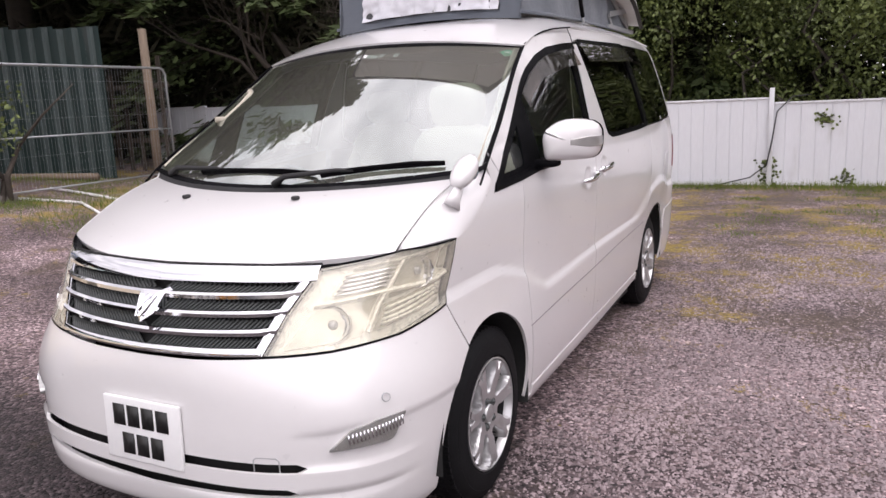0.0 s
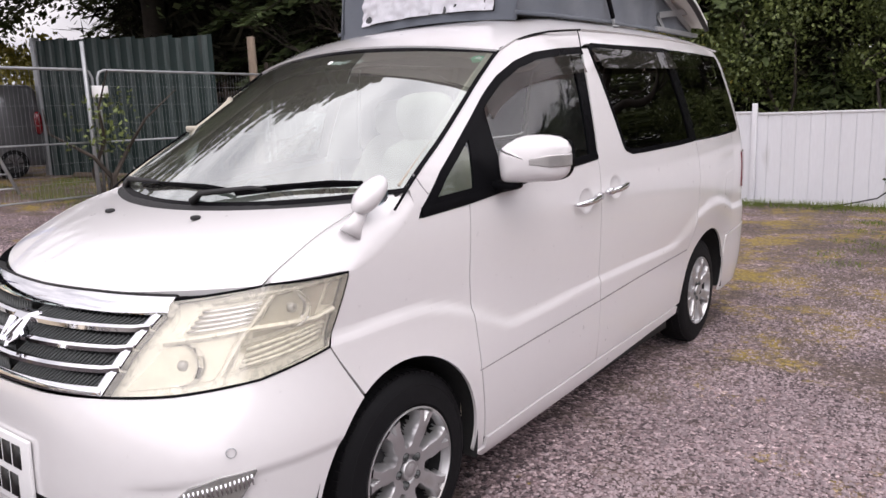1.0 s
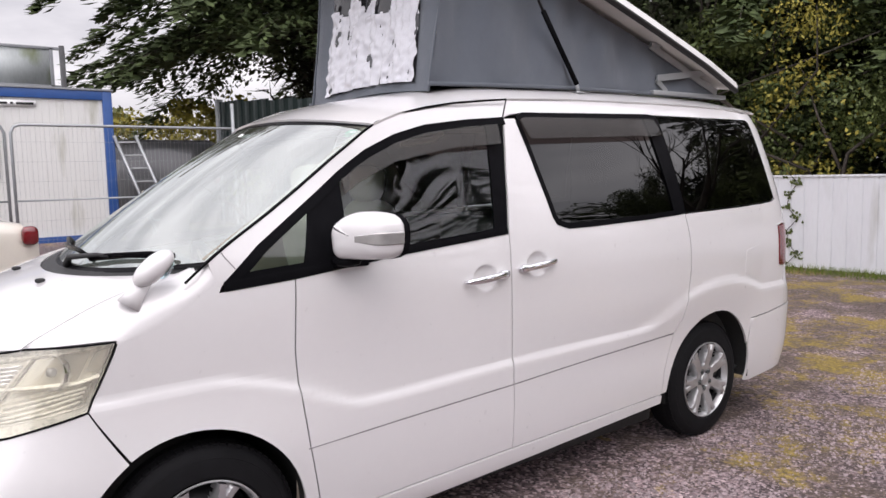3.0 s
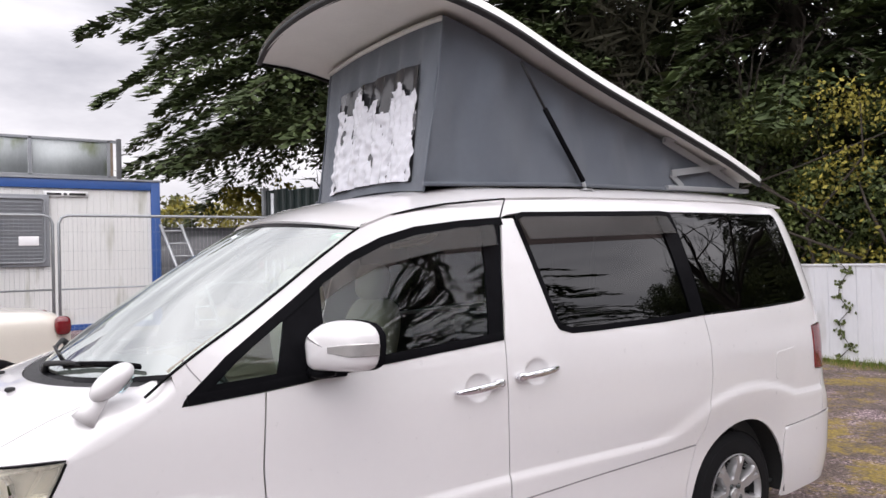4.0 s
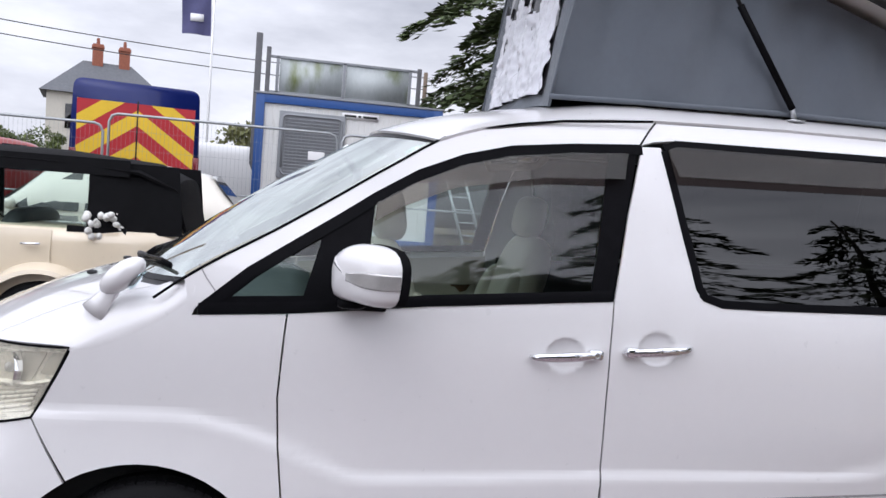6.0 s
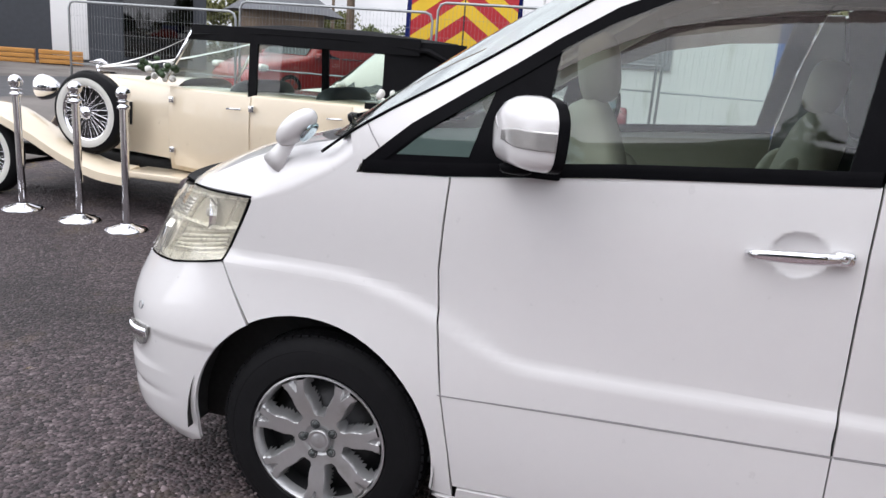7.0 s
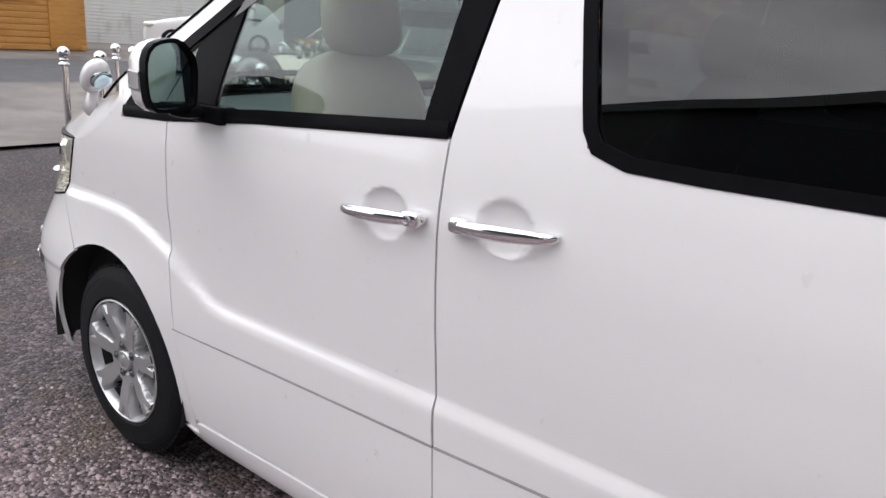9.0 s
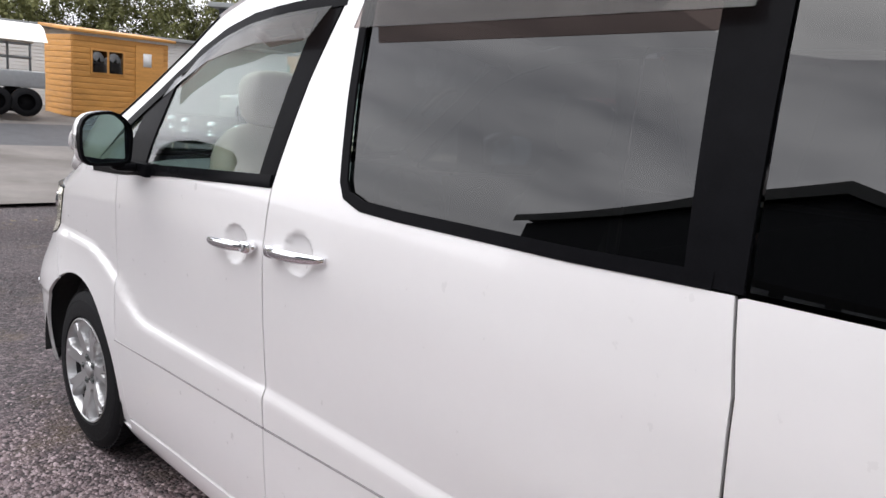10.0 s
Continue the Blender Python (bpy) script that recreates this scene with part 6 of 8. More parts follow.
for lo, hi in (((CX - 0.12, CY0, CZ0), (CX + 0.02, CY0 + 0.16, CZ1)), ((CX - 0.12, CY1 - 0.16, CZ0), (CX + 0.02, CY1, CZ1)), ((CX - 0.12, CY0 + 0.16, CZ1 - 0.16), (CX + 0.018, CY1 - 0.16, CZ1)), ((CX - 0.12, CY0 + 0.16, CZ0), (CX + 0.018, CY1 - 0.16, CZ0 + 0.14))):
    bm = bmesh.new()
    box(bm, lo, hi, 0.006)
    part("frame_beam", bm, BLUE, site_cabin, "blue steel frame beam")
bm = bmesh.new()
box(bm, (CX - 2.45, CY0 - 0.03, CZ1), (CX + 0.04, CY1 + 0.03, CZ1 + 0.035), 0.005)
part("cabin_roof", bm, SHUTTER, site_cabin)
wy0, wy1, wz0, wz1 = -0.22, 1.0, 1.62, 2.86
bm = bmesh.new()
box(bm, (CX - 0.02, wy0, wz0), (CX + 0.03, wy1, wz1), 0.01)
win = part("shuttered_window", bm, SHUTTER, site_cabin, "grey louvred steel window shutter")
for k in range(17):
    bm = bmesh.new()
    z = wz0 + 0.12 + k * 0.06
    box(bm, (-0.012, wy0 + 0.12, -0.024), (0.012, wy1 - 0.12, 0.024), 0, Matrix.Translation((CX + 0.04, 0, z)) @ Matrix.Rotation(radians(25), 4, "Y"))
    part("shutter_slat", bm, SHUTTER, win, smooth=False)
bm = bmesh.new()
r = 0.09
tube(bm, [(CX + 0.05, *p) for p in smooth_poly([(wy0 + 0.07, wz0 + 0.07), (wy1 - 0.07, wz0 + 0.07), (wy1 - 0.07, wz1 - 0.07), (wy0 + 0.07, wz1 - 0.07)], {0: r, 1: r, 2: r, 3: r})] + [(CX + 0.05, wy0 + 0.07, wz0 + 0.2)], 0.02, 6)
part("window_rim", bm, SHUTTER, win)
bm = bmesh.new()
box(bm, (CX + 0.0, 0.92, 2.83), (CX + 0.004, 1.62, 2.93))
name_board = part("name_board", bm, PLATE_WHITE, site_cabin, "white strip with dark bars of writing")
for k, w in enumerate((0.22, 0.05, 0.26)):
    bm = bmesh.new()
    y = 0.97 + (0, 0.26, 0.35)[k]
    box(bm, (CX + 0.004, y, 2.86), (CX + 0.008, y + w, 2.90))
    part("writing_bar", bm, INK, name_board)

screen_thing = thing("screen_frame", "steel frame with two weathered clear panels", "screen")
SXX = -15.1
for y, w, z in ((-0.95, 0.07, 4.95), (-0.72, 0.05, 4.66), (2.86, 0.05, 4.52)):
    bm = bmesh.new()
    box(bm, (SXX - w, y - w, 0.4), (SXX + w, y + w, z), 0.005)
    part("screen_post", bm, DARK_STEEL, screen_thing)
for z in (3.60, 4.42):
    bm = bmesh.new()
    box(bm, (SXX - 0.03, -0.7, z), (SXX + 0.03, 2.82, z + 0.06), 0.004)
    part("screen_rail", bm, SHUTTER, screen_thing)
for y0, y1 in ((-0.45, 1.02), (1.10, 2.60)):
    bm = bmesh.new()
    box(bm, (SXX - 0.008, y0, 3.66), (SXX + 0.008, y1, 4.42))
    part("screen_panel", bm, FROST, screen_thing)
for y in (-0.50, 1.06, 2.64):
    bm = bmesh.new()
    box(bm, (SXX - 0.03, y - 0.035, 3.62), (SXX + 0.03, y + 0.035, 4.46), 0.003)
    part("screen_stile", bm, SHUTTER, screen_thing)

ladder = thing("ladder", "aluminium ladder leaning beside the cabin", "ladder")
la, lb = Vector((-10.6, 3.55, 0.45)), Vector((-11.1, 3.0, 2.35))
side = Vector((0.12, 0.35, 0)).normalized() * 0.18
for s in (-1, 1):
    bm = bmesh.new()
    tube(bm, [la + side * s, lb + side * s], 0.03, 6)
    part("ladder_stile", bm, STEEL, ladder)
for k in range(8):
    bm = bmesh.new()
    p = la.lerp(lb, (k + 0.5) / 8)
    tube(bm, [p - side, p + side], 0.016, 6)
    part("ladder_rung", bm, STEEL, ladder)

# ---- far buildings ----
ORANGE_WOOD = mat("orange_stained_timber", (0.52, 0.25, 0.06), 0.55, var=0.25, scale=2.5, bump=0.2, bscale=40, stretch=(0.6, 0.6, 5))
FELT = mat("grey_roof_felt", (0.22, 0.23, 0.23), 0.8, var=0.12)
DARK_GLASS = glass("dark_window_glass", (0.05, 0.05, 0.055), 0.06)
BRICK = mat("red_brick", (0.25, 0.085, 0.05), 0.85, var=0.3, scale=12)
SLATE = mat("grey_slate", (0.10, 0.105, 0.115), 0.7, var=0.2, scale=5)
RENDER = mat("cream_render", (0.55, 0.52, 0.45), 0.8, var=0.06)
CHARCOAL = mat("charcoal_cladding", (0.045, 0.05, 0.06), 0.6, var=0.15)


def placed(t, at, turn):
    t.location = at
    t.rotation_euler = (0, 0, radians(turn))
    return t


# garden shed: front along local x, door to the right
shed = thing("garden_shed", "orange-stained timber garden shed with felt roof", "shed")
for k in range(14):
    z0, z1 = k * 0.135, k * 0.135 + 0.13
    for lo, hi, sl in (((0, -0.02, z0), (2.45, 0.02, z1), 0.0), ((-0.02, 0.02, z0), (0.02, 1.8, z1), 1)):
        bm = bmesh.new()
        box(bm, lo, hi, 0.012)
        part("weatherboard", bm, ORANGE_WOOD, shed)
bm = bmesh.new()
box(bm, (0.02, 0.02, 0), (2.45, 1.8, 1.88))
part("shed_body", bm, ORANGE_WOOD, shed, smooth=False)
bm = bmesh.new()
box(bm, (-0.12, -0.15, 0), (2.6, 1.95, 0.07), 0.01, Matrix.Translation((0, 0, 1.95)) @ Matrix.Rotation(radians(4), 4, "X"))
part("shed_roof", bm, ORANGE_WOOD, shed)
bm = bmesh.new()
box(bm, (0.42, -0.05, 1.02), (1.28, -0.02, 1.62), 0.01)
sw = part("shed_window", bm, ORANGE_WOOD, shed)
for x0 in (0.47, 0.88):
    bm = bmesh.new()
    box(bm, (x0, -0.056, 1.07), (x0 + 0.35, -0.051, 1.57))
    part("pane", bm, DARK_GLASS, sw)
bm = bmesh.new()
box(bm, (1.55, -0.06, 0.05), (2.30, -0.022, 1.80), 0.01)
sd = part("shed_door", bm, ORANGE_WOOD, shed)
bm = bmesh.new()
box(bm, (1.75, -0.066, 1.30), (1.97, -0.061, 1.62))
part("door_notice", bm, PLATE_WHITE, sd, "white paper notice")
placed(shed, (-5.0, -16.6, ground_z(-5, -16.6) + 0.04), 181)
shed.scale = (1, 1, 1.06)

garage = thing("steel_garage", "long pale ribbed steel garage with low roof", "garage")
for k in range(22):
    bm = bmesh.new()
    box(bm, (0, 0, 0.1 * k), (9.0, 0.05, 0.1 * k + 0.085), 0.01)
    part("cladding_board", bm, CABIN_WHITE, garage, smooth=False)
bm = bmesh.new()
box(bm, (0, 0.04, 0), (9, 5, 2.25))
part("garage_wall", bm, CABIN_WHITE, garage, smooth=False)
bm = bmesh.new()
box(bm, (-0.3, -0.3, 2.26), (9.3, 5.2, 2.36), 0.02)
part("garage_roof", bm, FELT, garage)
placed(garage, (-4.4, -21.5, 0.45), 168)

shop = thing("shop_row", "row of dark shop fronts with orange timber porch", "building")
bm = bmesh.new()
box(bm, (0, 0, 0), (14, 6, 4.2))
part("shop_wall", bm, CHARCOAL, shop, smooth=False)
bm = bmesh.new()
box(bm, (-0.3, -0.5, 4.2), (14.3, 6.3, 4.4), 0.02)
part("shop_roof", bm, FELT, shop)
for x0, x1, z0, z1, m_, nm in ((1.0, 3.6, 0.1, 2.6, ORANGE_WOOD, "timber_porch"), (5.2, 6.0, 0.1, 2.5, RENDER, "pale_door"), (8.6, 9.8, 0.1, 2.5, PLATE_WHITE, "roller_door"), (11.0, 13.5, 0.3, 2.6, DARK_GLASS, "shop_window")):
    bm = bmesh.new()
    box(bm, (x0, -0.08, z0), (x1, 0.0, z1), 0.01)
    part(nm, bm, m_, shop)
for x0 in (1.0, 2.1, 3.5):
    bm = bmesh.new()
    box(bm, (x0, -0.9, 0), (x0 + 0.14, -0.76, 2.6), 0.01)
    part("porch_post", bm, ORANGE_WOOD, shop)
GREEN_BOARD = mat("green_sign_board", (0.03, 0.16, 0.06), 0.5, var=0.3, scale=6)
bm = bmesh.new()
box(bm, (1.35, -0.13, 1.0), (3.2, -0.085, 2.1), 0.005)
part("sign_board", bm, GREEN_BOARD, shop, "green chalk sign board")
placed(shop, (-14.6, -27.0, 0.48), 131)
for k, (px, py) in enumerate(((-16.6, -19.6), (-17.6, -18.6))):
    planter = thing("planter", "slatted orange timber planter box", "planter", "timber planters")
    for j in range(3):
        bm = bmesh.new()
        box(bm, (0, 0, 0.02 + 0.15 * j), (1.3, 0.5, 0.15 + 0.15 * j), 0.01)
        part("plank", bm, ORANGE_WOOD, planter)
    placed(planter, (px, py, 0.45), 131)

house = thing("house", "cream rendered house with slate roof and brick chimneys", "house")
bm = bmesh.new()
box(bm, (-3, -4.2, 0), (3, 4.2, 5.0))
part("house_wall", bm, RENDER, house, smooth=False)
bm = bmesh.new()
v = [bm.verts.new(p) for p in ((-3.4, -4.7, 4.9), (3.4, -4.7, 4.9), (3.4, 4.7, 4.9), (-3.4, 4.7, 4.9), (0, -1.8, 7.0), (0, 1.8, 7.0))]
for f in ((0, 1, 4), (1, 2, 5, 4), (2, 3, 5), (3, 0, 4, 5), (3, 2, 1, 0)):
    bm.faces.new([v[k] for k in f])
part("house_roof", bm, SLATE, house, smooth=False)
for y in (-0.75, 1.25):
    bm = bmesh.new()
    box(bm, (-0.4, y - 0.4, 5.6), (0.4, y + 0.4, 8.0), 0.03)
    box(bm, (-0.47, y - 0.47, 7.75), (0.47, y + 0.47, 7.9), 0.02)
    ch = part("chimney", bm, BRICK, house)
    bm = bmesh.new()
    lathe(bm, [(8.0, 0.14), (8.35, 0.12)], "z", (0, y, 0), 10)
    part("chimney_pot", bm, BRICK, ch)
for y in (-2.4, 0, 2.4):
    bm = bmesh.new()
    box(bm, (3.0, y - 0.5, 3.0), (3.05, y + 0.5, 4.3), 0.01)
    part("house_window", bm, DARK_GLASS, house)
placed(house, (-43.0, -11.4, 0.45), 16)
house.scale = (0.85, 0.70, 1.0)

bm = bmesh.new()
tube(bm, [(-20.2, -8.87, 0.3), (-20.2, -8.87, 8.5)], [0.14, 0.11], 10)
tagged(part("telegraph_pole", bm, OLD_WOOD, None), "tall wooden telegraph pole", "pole")
for px, py, pz in ((-26.0, 4.6, 6.2), (-27.0, 3.3, 5.2), (-38, -17.5, 9.0)):
    bm = bmesh.new()
    tube(bm, [(px, py, 0.3), (px, py, pz)], [0.10, 0.08], 8)
    tagged(part("telegraph_pole", bm, OLD_WOOD, None), "distant thin wooden pole", "pole")
for a, b, s in (((-20.2, -8.87, 5.5), (-26, 4.6, 6.0), 0.2), ((-20.2, -8.87, 5.1), (-26, 4.6, 5.55), 0.2), ((-20.2, -8.87, 6.4), (-30, -30, 7.5), 0.5)):
    bm = bmesh.new()
    a, b = Vector(a), Vector(b)
    tube(bm, [a.lerp(b, k / 12) - Vector((0, 0, s * 4 * (k / 12) * (1 - k / 12))) for k in range(13)], 0.015, 4)
    tagged(part("overhead_wire", bm, MATT_BLACK, None), "sagging overhead wire between poles", "wire")
flag = thing("feather_flag", "dark blue and grey advertising flag on a white pole", "flag")
bm = bmesh.new()
tube(bm, [(-18.8, -2.5, 0.4), (-18.8, -2.5, 7.6)], 0.035, 8)
part("flag_pole", bm, PLATE_WHITE, flag)
FLAG = mat("navy_flag_cloth", (0.07, 0.07, 0.16), 0.8, var=0.2, scale=2)
FLAG2 = mat("grey_flag_cloth", (0.30, 0.30, 0.34), 0.8, var=0.1)
for z0, z1, m_ in ((5.4, 6.5, FLAG), (6.5, 7.5, FLAG2)):
    bm = bmesh.new()
    loft(bm, [[Vector((-18.8 + 0.05 * math.sin(z * 3 + i), -2.55 - 0.11 * i - 0.15 * (z - 5.4) * 0.2, z)) for i in range(8)] for z in [z0 + (z1 - z0) * k / 6 for k in range(7)]])
    solid(bm, 0.006)
    part("flag_cloth", bm, m_, flag)
bm = bmesh.new()
box(bm, (-18.755, -3.1, 5.75), (-18.72, -2.75, 5.95))
part("flag_bar", bm, PLATE_WHITE, flag)
kiosk = thing("slate_roofed_hut", "small hut with a pyramid slate roof", "hut")
bm = bmesh.new()
box(bm, (-1.4, -1.4, 0), (1.4, 1.4, 2.6))
part("hut_wall", bm, OLD_WOOD, kiosk, smooth=False)
bm = bmesh.new()
lathe(bm, [(2.5, 2.3), (3.9, 0.02)], "z", (0, 0, 0), 8)
part("hut_roof", bm, SLATE, kiosk, smooth=False)
placed(kiosk, (-24, -13.2, 0.3), 20)

# the warehouse across the yard, which the van's windows mirror
warehouse = thing("warehouse", "dark grey gabled warehouse across the yard", "building")
bm = bmesh.new()
out = [(-12.5, 0), (-12.5, 5.3), (-2.0, 9.3), (8.5, 5.3), (8.5, 0)]
f = [bm.verts.new((17, y, z)) for y, z in out]
g = [bm.verts.new((45, y, z)) for y, z in out]
bm.faces.new(f)
bm.faces.new(g[::-1])
for k in range(5):
    bm.faces.new((f[k], g[k], g[(k + 1) % 5], f[(k + 1) % 5]))
bmesh.ops.recalc_face_normals(bm, faces=bm.faces)
part("warehouse_wall", bm, CHARCOAL, warehouse, smooth=False)
for a, b in (((-12.9, 5.15), (-2.0, 9.3)), ((-2.0, 9.3), (8.9, 5.15))):
    bm = bmesh.new()
    for x in (16.7,):
        v = [bm.verts.new(p) for p in ((x, a[0], a[1]), (x, b[0], b[1]), (x, b[0], b[1] + 0.45), (x, a[0], a[1] + 0.45), (45, a[0], a[1] + 0.45), (45, b[0], b[1] + 0.45))]
        bm.faces.new(v[:4])
        bm.faces.new((v[3], v[2], v[5], v[4]))
    part("warehouse_roof", bm, FELT, warehouse, smooth=False)
bm = bmesh.new()
box(bm, (16.9, -7, 3.6), (16.97, 4, 5.0), 0.01)
wb = part("warehouse_sign", bm, MATT_BLACK, warehouse, "black sign board with pale bars")
for k in range(8):
    bm = bmesh.new()
    box(bm, (16.88, -6.2 + 1.25 * k, 4.0), (16.895, -5.3 + 1.25 * k, 4.6))
    part("sign_bar", bm, SHUTTER, wb)


# ---- other vehicles ----
IVORY = mat("ivory_coach_paint", (0.70, 0.60, 0.45), 0.3, var=0.02, scale=2, coat=0.9)
HOOD_CLOTH = mat("black_hood_cloth", (0.005, 0.005, 0.006), 0.85, spec=0.15, var=0.3, scale=10, bump=0.3, bscale=200)
WHITEWALL = mat("white_wall_rubber", (0.62, 0.61, 0.57), 0.6, var=0.06)
RIBBON = mat("white_ribbon", (0.78, 0.77, 0.74), 0.5, var=0.03)
PETAL = mat("white_petals", (0.75, 0.74, 0.70), 0.7, var=0.05)
DARK_LEAF = mat("bouquet_leaf", (0.03, 0.06, 0.02), 0.5, var=0.4, scale=20)


def wire_wheel(parent, at, side, r=0.36):
    w = tagged(new("wheel"), "wire-spoked wheel with white-wall tyre")
    w.parent = parent
    w.location = at
    w.rotation_euler = (0, 0, 0 if side > 0 else math.pi)
    bm = bmesh.new()
    lathe(bm, [(0.05, r * 0.66), (0.065, r * 0.70), (0.07, r * 0.80), (0.062, r * 0.93), (0.03, r), (-0.05, r), (-0.08, r * 0.9), (-0.07, r * 0.66)], steps=44)
    bmesh.ops.recalc_face_normals(bm, faces=bm.faces)
    part("tyre", bm, RUBBER, w)
    bm = bmesh.new()
    lathe(bm, [(0.066, r * 0.675), (0.0735, r * 0.72), (0.0745, r * 0.80), (0.071, r * 0.85)], steps=44)
    bmesh.ops.recalc_face_normals(bm, faces=bm.faces)
    part("white_wall", bm, WHITEWALL, w)
    bm = bmesh.new()
    lathe(bm, [(0.066, r * 0.675), (0.062, r * 0.64), (0.03, r * 0.62), (-0.06, r * 0.62)], steps=44)
    for k in range(36):
        a = k * math.tau / 36
        b = a + (0.35 if k % 2 else -0.35)
        tube(bm, [(0.055 if k % 2 else 0.02, r * 0.16 * math.cos(b), r * 0.16 * math.sin(b)), (0.045, r * 0.64 * math.cos(a), r * 0.64 * math.sin(a))], 0.004, 4, caps=False)
    lathe(bm, [(-0.03, r * 0.17), (0.06, r * 0.17), (0.085, r * 0.13), (0.09, 0.002)], steps=24)
    bmesh.ops.recalc_face_normals(bm, faces=bm.faces)
    part("wire_rim", bm, CHROME, w, "chrome wire spokes and hub")
    bm = bmesh.new()
    lathe(bm, [(-0.03, r * 0.62), (-0.035, 0.01)], steps=32)
    part("hub_disc", bm, LINER, w)


vintage = thing("vintage_car", "ivory vintage wedding car with black hood, parked", "car")
# local: y along the car (front is minus), x to its left side, z up from the ground
def vsect(y, w, z0, z1, p=4.0, n=16):
    out = []
    for k in range(n + 1):
        a = math.pi * k / n
        c, s = math.cos(a), math.sin(a)
        out.append(Vector((w * math.copysign(abs(c) ** (2 / p), c), y, z0 + (z1 - z0) * abs(s) ** (2 / p))))
    return out


bm = bmesh.new()
loft(bm, [vsect(y, w, 0.48, z) for y, w, z in ((-4.20, 0.27, 1.12), (-4.0, 0.30, 1.135), (-3.5, 0.40, 1.15), (-3.05, 0.50, 1.17), (-2.98, 0.56, 1.17))])
bmesh.ops.recalc_face_normals(bm, faces=bm.faces)
vb = part("long_bonnet", bm, IVORY, vintage)
for sx in (1, -1):
    for k in range(5):
        bm = bmesh.new()
        y = -4.0 + 0.11 * k
        box(bm, (sx * (0.305 + 0.02 * k) - 0.01, y, 0.72), (sx * (0.305 + 0.02 * k) + 0.012, y + 0.025, 0.92), 0.004)
        part("bonnet_louvre", bm, LINER, vb)
bm = bmesh.new()
loft(bm, [vsect(y, w, 0.42, z, 5) for y, w, z in ((-4.30, 0.25, 1.09), (-4.32, 0.28, 1.13), (-4.20, 0.285, 1.145))])
bm.faces.new([bm.verts.new(p) for p in vsect(-4.31, 0.24, 0.44, 1.08, 5)])
bmesh.ops.recalc_face_normals(bm, faces=bm.faces)
rad = part("radiator_shell", bm, CHROME, vintage, "chrome radiator shell")
bm = bmesh.new()
tube(bm, [(0, -4.26, 1.14), (0, -4.26, 1.20)], 0.02)
tube(bm, [(0, -4.36, 1.22), (0, -4.22, 1.24), (0, -4.14, 1.215)], [0.008, 0.022, 0.01])
part("mascot", bm, CHROME, rad)
# body with doors
bm = bmesh.new()
loft(bm, [[Vector((s * w * f, y, z)) for s, f, z in ((1, 0.93, 0.40), (1, 0.98, 0.55), (1, 1.0, 0.80), (1, 0.985, 1.0), (1, 0.95, 1.10), (-1, 0.95, 1.10), (-1, 0.985, 1.0), (-1, 1.0, 0.80), (-1, 0.98, 0.55), (-1, 0.93, 0.40))] for y, w in ((-2.98, 0.58), (-2.6, 0.68), (-2.0, 0.74), (-1.2, 0.75), (-0.6, 0.72), (-0.25, 0.62), (-0.10, 0.45))], close=True)
bmesh.ops.recalc_face_normals(bm, faces=bm.faces)
vbody = part("coach_body", bm, IVORY, vintage)
bm = bmesh.new()
blob(bm, (0, -0.10, 0.72), (1.1, 0.5, 0.6), 3)
part("boot", bm, IVORY, vintage)


def side_w(y):
    return herm(y, (-2.98, -2.6, -2.0, -1.2, -0.6, -0.25), (0.58, 0.68, 0.74, 0.75, 0.72, 0.62))


